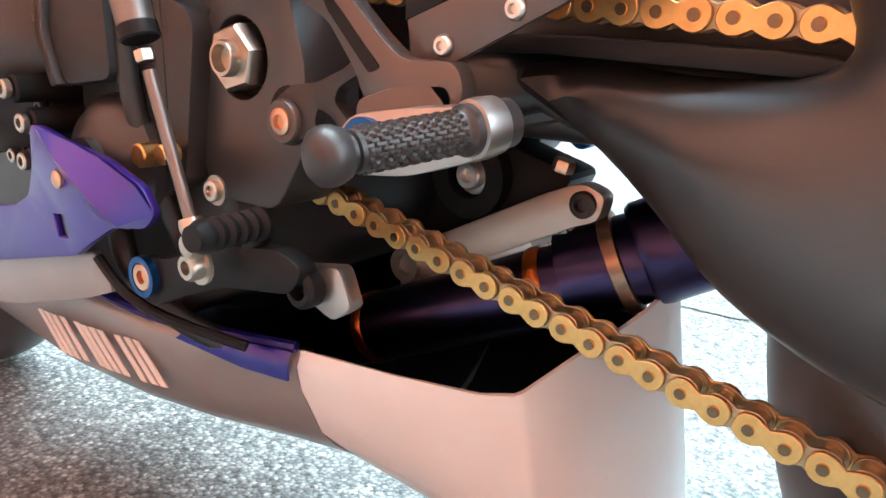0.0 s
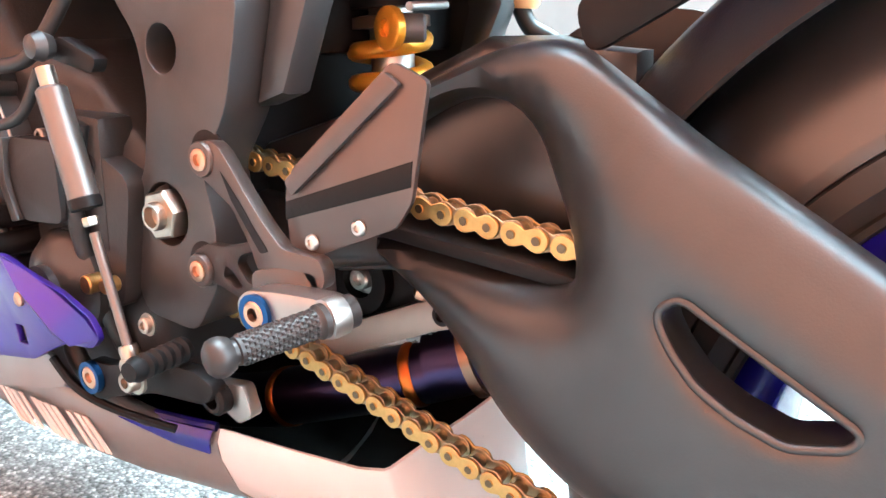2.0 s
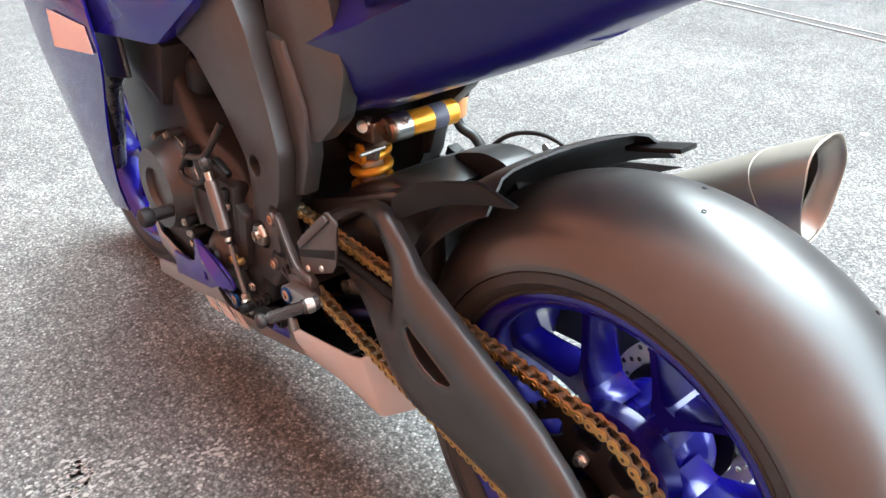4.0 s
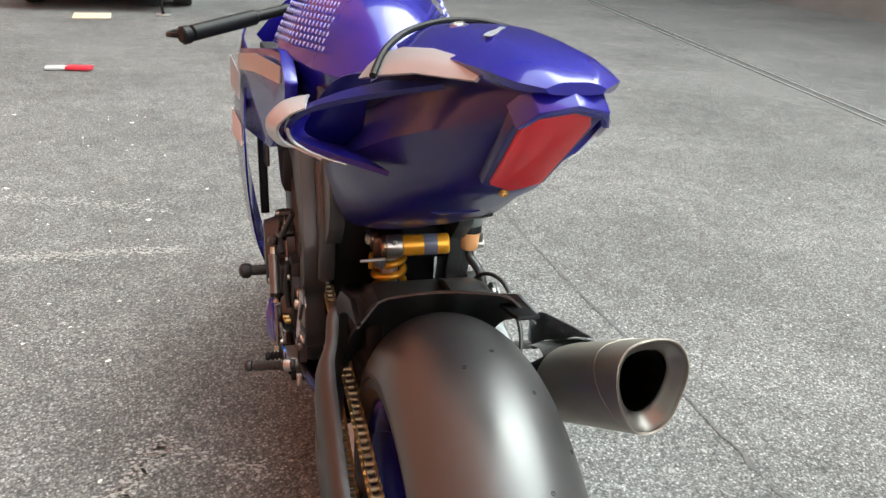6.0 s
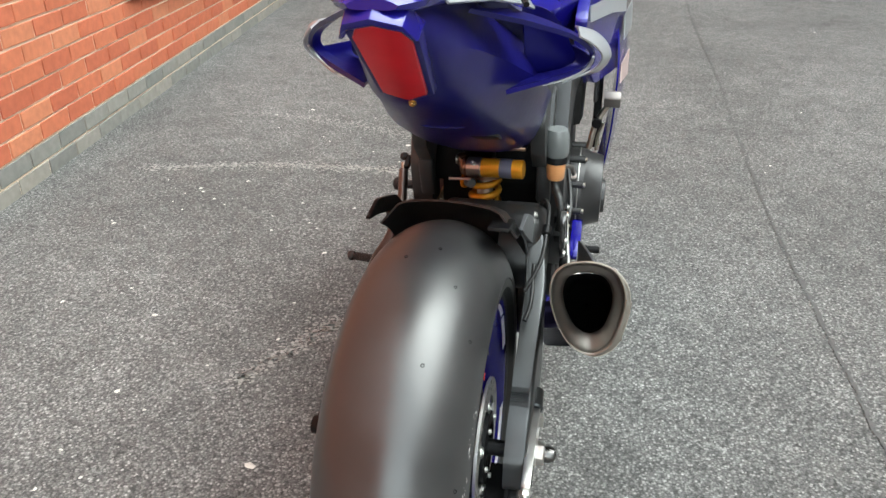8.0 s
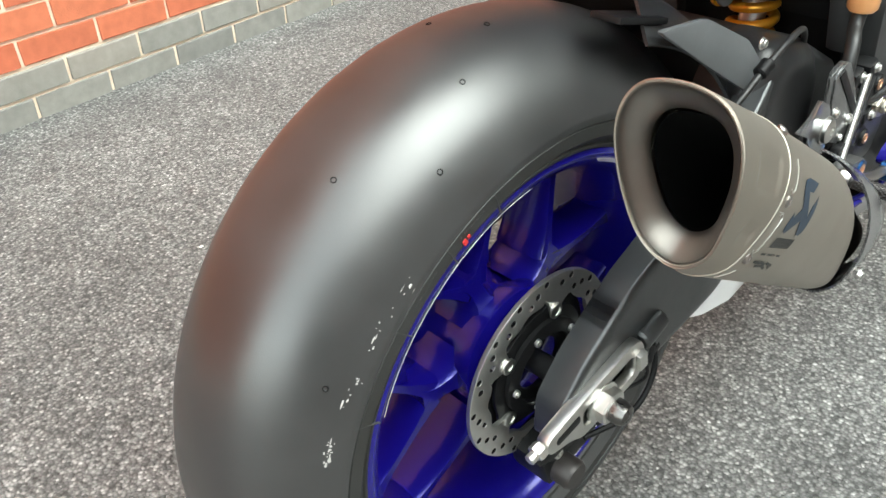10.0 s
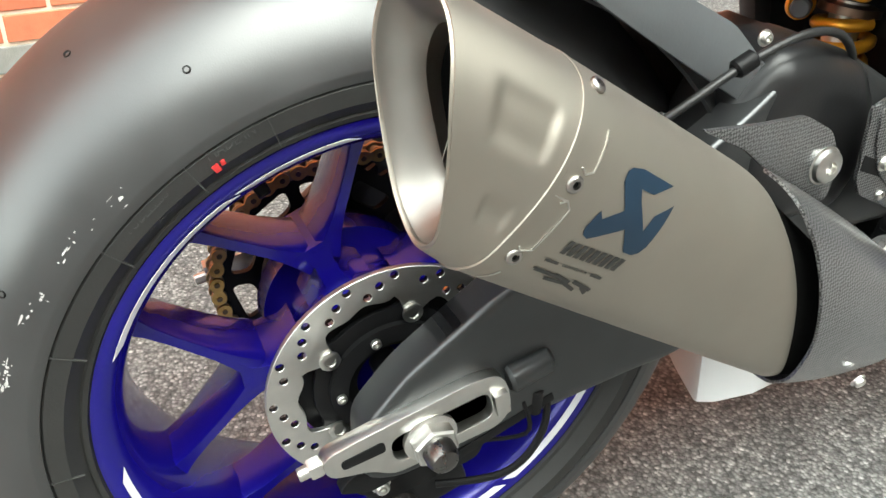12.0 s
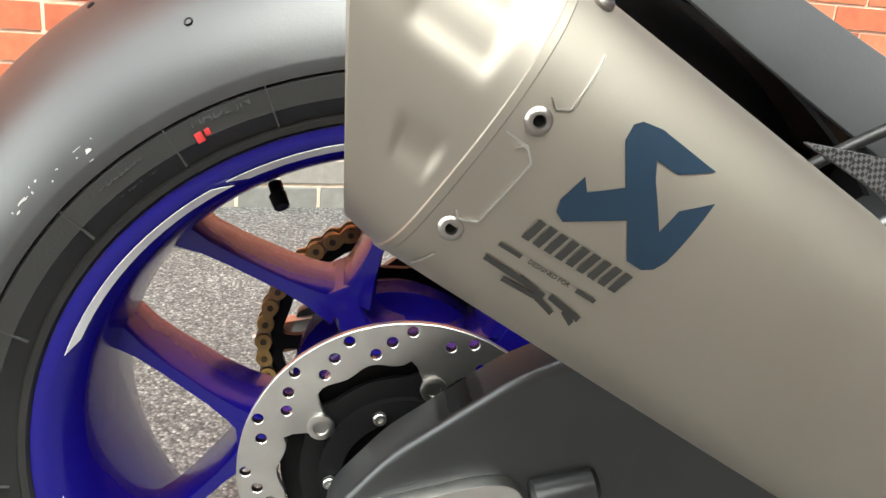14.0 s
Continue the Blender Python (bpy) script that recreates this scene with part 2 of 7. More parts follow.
def pillow(pts, x0, x1, r, depth, holes=(), step=0.007, xf=None, bm=None, hole_r=None, hole_depth=None):
    """A cast plate from x0 (outer face) to x1 (inner face) whose outer face rounds over towards its edges:
    r is the reach of the rounding in the plane, depth how far the edge falls back."""
    def dense(loop):
        out = []
        for i in range(len(loop)):
            a, c = Vector(loop[i - 1]), Vector(loop[i])
            k = max(1, int((c - a).length / step))
            out += [(a + (c - a) * (j / k))[:] for j in range(k)]
        return out

    loops = [dense(pts)] + [dense(h) for h in holes]
    reaches = [r] + [hole_r or r] * len(holes)
    falls = [depth] + [hole_depth or depth] * len(holes)
    co, edges = [], []
    for lp in loops:
        o = len(co)
        co += [Vector(p) for p in lp]
        edges += [(o + i, o + (i + 1) % len(lp)) for i in range(len(lp))]
    E = np.array([(*co[a], *co[c]) for a, c in edges])
    side = np.concatenate([np.full(len(lp), q) for lp, q in zip(loops, reaches)])
    fall = np.concatenate([np.full(len(lp), q) for lp, q in zip(loops, falls)])

    def reach(p):
        d = E[:, 2:] - E[:, :2]
        t = np.clip(((p - E[:, :2]) * d).sum(1) / np.maximum(1e-12, (d * d).sum(1)), 0, 1)
        q = E[:, :2] + d * t[:, None]
        return np.hypot(*(p - q).T)

    def inside(p):
        up = (E[:, 1] > p[1]) != (E[:, 3] > p[1])
        xs = E[up, 0] + (p[1] - E[up, 1]) / (E[up, 3] - E[up, 1]) * (E[up, 2] - E[up, 0])
        return bool((xs > p[0]).sum() % 2)

    # rows of points that follow each edge, then an even fill
    for lp, q in zip(loops, reaches):
        for i in range(len(lp)):
            a, c = np.array(lp[i - 1]), np.array(lp[(i + 1) % len(lp)])
            n = np.array((-(c - a)[1], (c - a)[0])) / max(1e-9, np.hypot(*(c - a)))
            for k in (0.04, 0.13, 0.30, 0.60):
                for sg in (1, -1):
                    p = np.array(lp[i]) + n * sg * k * q
                    if inside(p) and reach(p).min() > 0.93 * k * q:
                        co.append(Vector(p))
    rows = np.array([v[:] for v in co[len(edges):]])
    ys, zs = [p[0] for p in loops[0]], [p[1] for p in loops[0]]
    for iy in range(int((max(ys) - min(ys)) / step) + 1):
        for iz in range(int((max(zs) - min(zs)) / step) + 1):
            p = np.array((min(ys) + step * (iy + 0.5 * (iz % 2)), min(zs) + step * iz))
            if inside(p) and (reach(p) / side).min() > 0.62 and np.hypot(*(rows - p).T).min() > 0.5 * step:
                co.append(Vector(p))
    vs, _, fs, _, _, _ = geometry.delaunay_2d_cdt(co, edges, [], 0, 1e-6)
    fs = [t for t in fs if inside(np.array((sum((vs[i] for i in t), Vector((0, 0))) / 3)[:]))]
    b = bmesh.new()
    front, back = [], []
    sgn = 1.0 if x1 > x0 else -1.0
    for v in vs:
        k = np.clip(reach(np.array(v[:])) / side, 0, 1)
        drop = float((fall * (1 - np.sqrt(np.maximum(0.0, 1 - (1 - k) ** 2)))).max())
        add = xf(v[0], v[1]) if xf else 0.0
        front.append(b.verts.new((x0 + sgn * drop + add, v[0], v[1])))
        back.append(b.verts.new((x1 + add, v[0], v[1])))
    count = {}
    for tri in fs:
        b.faces.new([front[i] for i in tri])
        b.faces.new([back[i] for i in reversed(tri)])
        for i in range(3):
            e = tuple(sorted((tri[i], tri[i - 1])))
            count[e] = count.get(e, 0) + 1
    for (i, j), k in count.items():
        if k == 1:
            b.faces.new((front[i], front[j], back[j], back[i]))
    return join(bm, b)


def circle(cy, cz, r, n=24, a0=0.0):
    return [(cy + r * math.cos(a0 + 2 * math.pi * i / n), cz + r * math.sin(a0 + 2 * math.pi * i / n)) for i in range(n)]


def frame_of(axis):
    z = Vector(axis).normalized()
    x = z.orthogonal().normalized()
    return x, z.cross(x), z


def lathe(profile, at, axis=(1, 0, 0), n=32, bm=None, close=False):
    """profile: (radius, distance along the axis)."""
    x, y, z = frame_of(axis)
    o = Vector(at)
    b = bmesh.new()
    rings = []
    for r, d in profile:
        if r < 1e-6:
            rings.append([b.verts.new(o + z * d)])
        else:
            rings.append([b.verts.new(o + z * d + x * r * math.cos(2 * math.pi * i / n) + y * r * math.sin(2 * math.pi * i / n)) for i in range(n)])
    pairs = list(zip(rings, rings[1:]))
    if close:
        pairs.append((rings[-1], rings[0]))
    for a, c in pairs:
        for i in range(n):
            j = (i + 1) % n
            if len(a) == 1 and len(c) > 1:
                b.faces.new((a[0], c[i], c[j]))
            elif len(c) == 1 and len(a) > 1:
                b.faces.new((a[i], a[j], c[0]))
            elif len(a) > 1:
                b.faces.new((a[i], a[j], c[j], c[i]))
    if not close:
        for ring in (rings[0], rings[-1]):
            if len(ring) > 1:
                b.faces.new(ring)
    return join(bm, b)


def cyl(a, c, r, r2=None, n=20, w=0.0, bm=None):
    a, c = Vector(a), Vector(c)
    h = (c - a).length
    r2 = r if r2 is None else r2
    if w:
        return lathe([(r - w, 0), (r, w), (r2, h - w), (r2 - w, h)], a, c - a, n, bm)
    return lathe([(r, 0), (r2, h)], a, c - a, n, bm)


def spline(pts, k=6, closed=False):
    P = [Vector(p) for p in pts]
    out = []
    m = len(P)
    for i in range(m if closed else m - 1):
        p0 = P[i - 1] if (i > 0 or closed) else P[0]
        p1, p2 = P[i], P[(i + 1) % m]
        p3 = P[(i + 2) % m] if (i + 2 < m or closed) else P[-1]
        for j in range(k):
            t = j / k
            out.append(0.5 * ((2 * p1) + (p2 - p0) * t + (2 * p0 - 5 * p1 + 4 * p2 - p3) * t * t + (3 * p1 - p0 - 3 * p2 + p3) * t ** 3))
    if not closed:
        out.append(P[-1])
    return out


def tube(pts, r, n=10, k=6, bm=None, smooth=True, radii=None):
    P = spline(pts, k) if smooth and len(pts) > 2 else [Vector(p) for p in pts]
    b = bmesh.new()
    rings = []
    up = None
    for i, p in enumerate(P):
        d = (P[min(i + 1, len(P) - 1)] - P[max(i - 1, 0)]).normalized()
        if up is None:
            up = d.orthogonal().normalized()
        up = (up - d * up.dot(d)).normalized()
        s = d.cross(up)
        rr = r if radii is None else np.interp(i / max(1, len(P) - 1), np.linspace(0, 1, len(radii)), radii)
        rings.append([b.verts.new(p + (up * math.cos(2 * math.pi * j / n) + s * math.sin(2 * math.pi * j / n)) * rr) for j in range(n)])
    for a, c in zip(rings, rings[1:]):
        for j in range(n):
            b.faces.new((a[j], a[(j + 1) % n], c[(j + 1) % n], c[j]))
    b.faces.new(rings[0][::-1])
    b.faces.new(rings[-1])
    return join(bm, b)


def loft(rings, bm=None, caps=True, closed=True):
    b = bmesh.new()
    R = [[b.verts.new(p) for p in ring] for ring in rings]
    n = len(R[0])
    for a, c in zip(R, R[1:]):
        for j in range(n if closed else n - 1):
            b.faces.new((a[j], a[(j + 1) % n], c[(j + 1) % n], c[j]))
    if caps and closed:
        b.faces.new(R[0][::-1])
        b.faces.new(R[-1])
    return join(bm, b)


def solid(bm, t):
    """Gives a sheet thickness."""
    bmesh.ops.recalc_face_normals(bm, faces=bm.faces[:])
    bmesh.ops.solidify(bm, geom=bm.faces[:], thickness=t)
    return bm


def hexbolt(at, axis, r, h, bm=None, washer=True, socket=True):
    """A cap-head bolt with a washer and a hex socket."""
    prof = []
    if washer:
        prof += [(r * 1.45, 0), (r * 1.45, h * 0.22)]
    prof += [(r, h * 0.22), (r, h * 0.85), (r * 0.85, h)]
    if socket:
        prof += [(r * 0.52, h), (r * 0.5, h * 0.55), (0, h * 0.55)]
    else:
        prof += [(0, h)]
    return lathe([(0, 0)] + prof, at, axis, 14, bm)


def nut(at, axis, r, h, bm=None):
    x, y, z = frame_of(axis)
    o = Vector(at)
    b = bmesh.new()
    rings = []
    for d, k in ((0, 0.94), (h * 0.15, 1.0), (h * 0.85, 1.0), (h, 0.9)):
        rings.append([b.verts.new(o + z * d + (x * math.cos(math.pi * i / 3) + y * math.sin(math.pi * i / 3)) * r * k) for i in range(6)])
    for a, c in zip(rings, rings[1:]):
        for j in range(6):
            b.faces.new((a[j], a[(j + 1) % 6], c[(j + 1) % 6], c[j]))
    b.faces.new(rings[0][::-1])
    b.faces.new(rings[-1])
    return join(bm, b)

# ---- ground ----
def tarmac():
    m = bpy.data.materials.new("tarmac")
    m.use_nodes = True
    nt = m.node_tree
    N, L = nt.nodes, nt.links
    b = N["Principled BSDF"]
    tc = N.new("ShaderNodeTexCoord")

    def noise_tex(scale, detail=5, rough=0.6):
        n = N.new("ShaderNodeTexNoise")
        n.inputs["Scale"].default_value, n.inputs["Detail"].default_value, n.inputs["Roughness"].default_value = scale, detail, rough
        L.new(tc.outputs["Object"], n.inputs["Vector"])
        return n

    def ramp(src, stops):
        r = N.new("ShaderNodeValToRGB")
        while len(r.color_ramp.elements) < len(stops):
            r.color_ramp.elements.new(0.5)
        for e, (p, v) in zip(r.color_ramp.elements, stops):
            e.position, e.color = p, (*v, 1) if isinstance(v, tuple) else (v, v, v, 1)
        L.new(src, r.inputs["Fac"])
        return r

    def mix(kind, a, c, fac=1.0):
        x = N.new("ShaderNodeMix")
        x.data_type, x.blend_type = "RGBA", kind
        x.inputs["Factor"].default_value = fac
        L.new(a, x.inputs["A"])
        L.new(c, x.inputs["B"])
        return x.outputs["Result"]

    vor = N.new("ShaderNodeTexVoronoi")
    vor.inputs["Scale"].default_value = 190
    L.new(tc.outputs["Object"], vor.inputs["Vector"])
    stone = ramp(vor.outputs["Color"], ((0.0, (0.052, 0.051, 0.050)), (0.35, (0.115, 0.113, 0.109)), (0.7, (0.195, 0.192, 0.186)), (1.0, (0.41, 0.40, 0.385))))
    gaps = ramp(vor.outputs["Distance"], ((0.25, 1.0), (0.75, 0.35)))
    base = mix("MULTIPLY", stone.outputs["Color"], gaps.outputs["Color"], 0.8)
    pit = ramp(noise_tex(85, 3, 0.7).outputs["Fac"], ((0.32, 0.55), (0.5, 1.0), (0.68, 1.38)))
    base = mix("MULTIPLY", base, pit.outputs["Color"])
    mid = ramp(noise_tex(9, 6, 0.65).outputs["Fac"], ((0.3, 0.78), (0.7, 1.25)))
    base = mix("MULTIPLY", base, mid.outputs["Color"])
    big = ramp(noise_tex(0.9, 6, 0.6).outputs["Fac"], ((0.3, 0.72), (0.5, 1.0), (0.72, 1.30)))
    base = mix("MULTIPLY", base, big.outputs["Color"])
    worn = ramp(noise_tex(3.1, 8, 0.7).outputs["Fac"], ((0.60, 0.0), (0.74, 0.30)))
    pale = N.new("ShaderNodeRGB")
    pale.outputs[0].default_value = (0.30, 0.29, 0.27, 1)
    x = N.new("ShaderNodeMix")
    x.data_type = "RGBA"
    L.new(worn.outputs["Color"], x.inputs["Factor"])
    L.new(base, x.inputs["A"])
    L.new(pale.outputs[0], x.inputs["B"])
    L.new(x.outputs["Result"], b.inputs["Base Color"])
    b.inputs["Roughness"].default_value = 0.82
    bp = N.new("ShaderNodeBump")
    bp.inputs["Strength"].default_value, bp.inputs["Distance"].default_value = 0.7, 0.003
    bp.invert = True
    L.new(vor.outputs["Distance"], bp.inputs["Height"])
    L.new(bp.outputs["Normal"], b.inputs["Normal"])
    return m


ASPHALT = tarmac()
b = bmesh.new()
bmesh.ops.create_grid(b, x_segments=2, y_segments=2, size=300)
tagged(new("ground", mesh_of(b, "ground", ASPHALT, False)), "worn grey tarmac yard with pale stains and fine stones", "ground", kind="structure")

# tar joint in the yard surface, slightly proud and ragged
TAR = mat("tar_joint", (0.080, 0.078, 0.076), 0.8, vary=0.4, scale=60, bump=0.3)
rj = random.Random(3)
b = bmesh.new()
prev = None
for i in range(900):
    y = -2.0 + 0.016 * i
    x = 0.815 + 0.035 * max(0.0, 1.55 - y) + 0.008 * math.sin(y * 2.1) + rj.uniform(-0.006, 0.006)
    w = rj.uniform(0.0004, 0.0095)
    cur = (b.verts.new((x - w, y, 0.0025)), b.verts.new((x + w, y, 0.0025)))
    if prev:
        b.faces.new((prev[0], prev[1], cur[1], cur[0]))
    prev = cur
tagged(new("tar_joint", mesh_of(b, "tar_joint", TAR, False)), "ragged dark joint line in the tarmac", "joint", kind="structure")

# drainage channel: two bright rails along a slot
DRAINM = mat("galvanised_rail", (0.45, 0.46, 0.46), 0.4, 0.8, vary=0.2)
dd = Vector((0.17, 1, 0)).normalized()
drain = tagged(new("drain_channel"), "narrow galvanised drain channel set in the tarmac", "drain", kind="structure")
for k, (off, wd, mt_) in enumerate(((-0.05, 0.022, DRAINM), (0.05, 0.022, DRAINM), (0.0, 0.06, TAR))):
    c = Vector((4.28 + off, 5.6, 0.004 if k < 2 else 0.002))
    part("rail" if k < 2 else "slot", box(c.x + 0.26, c.y + 1.5, c.z, wd, 14, 0.006 if k < 2 else 0.004, 0.0, rz=-math.degrees(math.atan2(dd.x, dd.y))), mt_, drain)

# ---- brick wall beside the bike ----
def brick_mat(name, stops, island):
    m = bpy.data.materials.new(name)
    m.use_nodes = True
    nt = m.node_tree
    N, L = nt.nodes, nt.links
    b = N["Principled BSDF"]
    src = N.new("ShaderNodeNewGeometry").outputs["Random Per Island"] if island else N.new("ShaderNodeObjectInfo").outputs["Random"]
    r = N.new("ShaderNodeValToRGB")
    while len(r.color_ramp.elements) < len(stops):
        r.color_ramp.elements.new(0.5)
    for e, (p, c) in zip(r.color_ramp.elements, stops):
        e.position, e.color = p, (*c, 1)
    L.new(src, r.inputs["Fac"])
    tc = N.new("ShaderNodeNewGeometry")
    n1 = N.new("ShaderNodeTexNoise")
    n1.inputs["Scale"].default_value, n1.inputs["Detail"].default_value = 30, 7
    L.new(tc.outputs["Position"], n1.inputs["Vector"])
    rr = N.new("ShaderNodeMapRange")
    rr.inputs["To Min"].default_value, rr.inputs["To Max"].default_value = 0.7, 1.3
    L.new(n1.outputs["Fac"], rr.inputs["Value"])
    mx = N.new("ShaderNodeMix")
    mx.data_type, mx.blend_type = "RGBA", "MULTIPLY"
    mx.inputs["Factor"].default_value = 1.0
    L.new(r.outputs["Color"], mx.inputs["A"])
    L.new(rr.outputs["Result"], mx.inputs["B"])
    L.new(mx.outputs["Result"], b.inputs["Base Color"])
    b.inputs["Roughness"].default_value = 0.85
    n2 = N.new("ShaderNodeTexNoise")
    n2.inputs["Scale"].default_value = 260
    L.new(tc.outputs["Position"], n2.inputs["Vector"])
    bp = N.new("ShaderNodeBump")
    bp.inputs["Strength"].default_value, bp.inputs["Distance"].default_value = 0.5, 0.002
    L.new(n2.outputs["Fac"], bp.inputs["Height"])
    L.new(bp.outputs["Normal"], b.inputs["Normal"])
    return m


OR_STOPS = ((0.0, (0.44, 0.115, 0.058)), (0.4, (0.50, 0.140, 0.070)), (0.75, (0.53, 0.165, 0.082)), (1.0, (0.56, 0.21, 0.11)))
GR_STOPS = ((0.0, (0.20, 0.195, 0.18)), (0.5, (0.25, 0.238, 0.215)), (1.0, (0.30, 0.27, 0.235)))
MORTAR = mat("pale_mortar", (0.80, 0.65, 0.51), 0.9, vary=0.2, scale=50, bump=0.4, bump_scale=200)
WALL_DIR = math.atan2(0.15, 1.0)
WALL = Matrix.Translation((-1.68, 0, 0)) @ Matrix.Rotation(WALL_DIR, 4, "Z")
wall = new("wall_west", mesh_of(box(-0.1145, 4.0, 4.7, 0.22, 26.0, 9.5), "wall_west", MORTAR, False))
wall.matrix_basis = WALL
tagged(wall, "orange brick wall with pale mortar and a grey brick base", "wall", kind="structure")
SLOT = 0.225


def brick_bm(seed):
    rb = random.Random(seed)
    bb = box(-0.048, 0, 0, 0.100, 0.215, 0.065, 0.003)
    for v in bb.verts:
        v.co += Vector((rb.uniform(-0.001, 0.0012), rb.uniform(-0.001, 0.001), rb.uniform(-0.0008, 0.0008)))
    return bb


# plain dark wall, never in view, added ahead to darken forward reflections
UNSEEN_DARK = mat("unseen_wall_dark", (0.045, 0.044, 0.043), 0.8, vary=0.2, scale=3, bump=0.2, bump_scale=60)
tagged(new("unseen_wall_north", mesh_of(box(5.0, 13.8, 11.0, 24.0, 0.4, 22.0), "unseen_wall_north", UNSEEN_DARK, False)), "plain dark unseen wall added ahead to darken reflections", "wall", kind="structure")

# plain grey wall out of view, added on the open side to block low sky
UNSEEN_GREY = mat("unseen_wall_grey", (0.20, 0.195, 0.185), 0.85, vary=0.2, scale=2, bump=0.2, bump_scale=60)
tagged(new("unseen_wall_east", mesh_of(box(9.2, 2.0, 4.2, 0.4, 32.0, 8.4), "unseen_wall_east", UNSEEN_GREY, False)), "plain grey unseen wall added to block the low sky", "wall", kind="structure")

# ---- motorcycle: rear wheel, brake disc, sprocket, chain ----
bike = thing("motorcycle", "blue sport motorcycle with slick tyres and a titanium silencer", "motorcycle")


def polar(r, deg, at=AX):
    a = radians(deg)
    return (at.y + r * math.cos(a), at.z + r * math.sin(a))


def tyre(cy, cz, rc, ra, wid, rb, parent, label):
    """rc: crown radius, ra: profile arc, wid: half width, rb: bead radius."""
    prof = []
    for i in range(-16, 17):
        x = wid * math.sin(i / 16 * math.pi / 2)
        prof.append((rc - ra + math.sqrt(max(0.0, ra * ra - (x * 0.985) ** 2)), x))
    edge = prof[-1][0]
    side = [(edge - 0.006, wid - 0.001), (edge - 0.0065, wid - 0.004)]
    inner = [(rb, wid - 0.016), (rb - 0.004, wid - 0.03), (rb - 0.004, -wid + 0.03), (rb, -wid + 0.016)]
    full = prof + side + inner + [(r, -x) for r, x in reversed(side)]
    t = part("tyre", lathe(full, (0, cy, cz), (1, 0, 0), 160, close=True), RUBBER, parent, label)
    e = edge - 0.0062
    for s in (-1, 1):
        ring = [(e, s * (wid - 0.0045)), (e - 0.002, s * (wid - 0.0015)), (e - 0.014, s * (wid - 0.002)), (rb + 0.007, s * (wid - 0.012)), (rb + 0.0055, s * (wid - 0.0105)),
                (rb + 0.002, s * (wid - 0.012)), (rb - 0.001, s * (wid - 0.02)), (e - 0.01, s * (wid - 0.02))]
        part("sidewall", lathe(ring, (0, cy, cz), (1, 0, 0), 128, close=True), SIDEWALL, t, "darker tyre sidewall band")
    return t


def beam(p0, p1, w0, w1, d0, d1, bev=0.004):
    """A spoke in the wheel's plane: p0, p1 in (y, z), widths in the plane, depths along x."""
    p0, p1 = Vector((0, *p0)), Vector((0, *p1))
    d = (p1 - p0).normalized()
    n = Vector((0, -d.z, d.y))
    rings = []
    for k in range(7):
        t = k / 6
        c = p0.lerp(p1, t)
        fl = 1 + 14 * max(0, t - 0.66) ** 2.2 + 5 * max(0, 0.25 - t)
        w, dd = (w0 + (w1 - w0) * t) * fl / 2, (d0 + (d1 - d0) * t) / 2
        ring = []
        for sx, sn in ((1, 0.72), (0.8, 1), (-0.8, 1), (-1, 0.72), (-1, -0.72), (-0.8, -1), (0.8, -1), (1, -0.72)):
            ring.append(c + Vector((sx * dd, 0, 0)) + n * (sn * w))
        rings.append(ring)
    return loft(rings)


rim_prof = [(0.2262, 0.0800), (0.2262, 0.0835), (0.2225, 0.0845), (0.2180, 0.0835), (0.2065, 0.0740), (0.2010, 0.0560), (0.1975, 0.0350), (0.1945, 0.0),
            (0.1975, -0.0350), (0.2010, -0.0560), (0.2065, -0.0740), (0.2180, -0.0835), (0.2225, -0.0845), (0.2262, -0.0835), (0.2262, -0.0800), (0.214, -0.066), (0.203, 0.0), (0.214, 0.066)]
wheel = part("rear_wheel", lathe(rim_prof, AX, (1, 0, 0), 128, close=True), RIMBLUE, bike, "glossy blue five-arm alloy wheel rim")
tyre(0, AX.z, 0.337, 0.100, 0.098, 0.226, wheel, "smooth grey-black slick racing tyre, scuffed")
part("hub", lathe([(0.030, -0.075), (0.060, -0.072), (0.078, -0.055), (0.078, -0.03), (0.062, -0.012), (0.060, 0.015), (0.070, 0.03), (0.070, 0.048), (0.050, 0.058), (0.03, 0.06)], AX, (1, 0, 0), 48), RIMBLUE, wheel)
NODE0 = 114
for k in range(5):
    a = NODE0 + 72 * k
    for s in (-1, 1):
        part("spoke", beam(polar(0.098, a + s * 3.5), polar(0.2005, a + s * 24), 0.0125, 0.0100, 0.062, 0.046), RIMBLUE, wheel)
    part("spoke_root", beam(polar(0.058, a), polar(0.112, a), 0.026, 0.021, 0.072, 0.060), RIMBLUE, wheel)
    part("boss", box(0, *polar(0.079, a), 0.066, 0.026, 0.020, 0.004, rx=a), RIMBLUE, wheel)
for a0, a1 in ((99, 120.5), (123, 159), (189, 212), (215, 249), (281, 304), (307, 341), (13, 36), (39, 73)):
    b = bmesh.new()
    n = 14
    vs = []
    for i in range(n + 1):
        t = i / n
        row = []
        for r, x in ((0.2160, 0.0828), (0.2116, 0.0788)):
            sl = 3.0 if r < 0.212 else 0.0
            row.append(b.verts.new((x + 0.0008, *polar(r, a0 + (a1 - a0) * t - sl))))
        vs.append(row)
    for p, q in zip(vs, vs[1:]):
        b.faces.new((p[0], p[1], q[1], q[0]))
    part("rim_stripe", solid(b, 0.0004), STRIPE, wheel, "silver-white stripe on the rim edge")
vy, vz = polar(0.193, 117)
part("valve", cyl((0.03, vy, vz), (0.040, *polar(0.184, 117)), 0.0045, 0.004), BLACKM, wheel)
part("valve_cap", cyl((0.038, *polar(0.189, 117)), (0.044, *polar(0.180, 117)), 0.0055, 0.005, w=0.001), BLACKM, wheel)


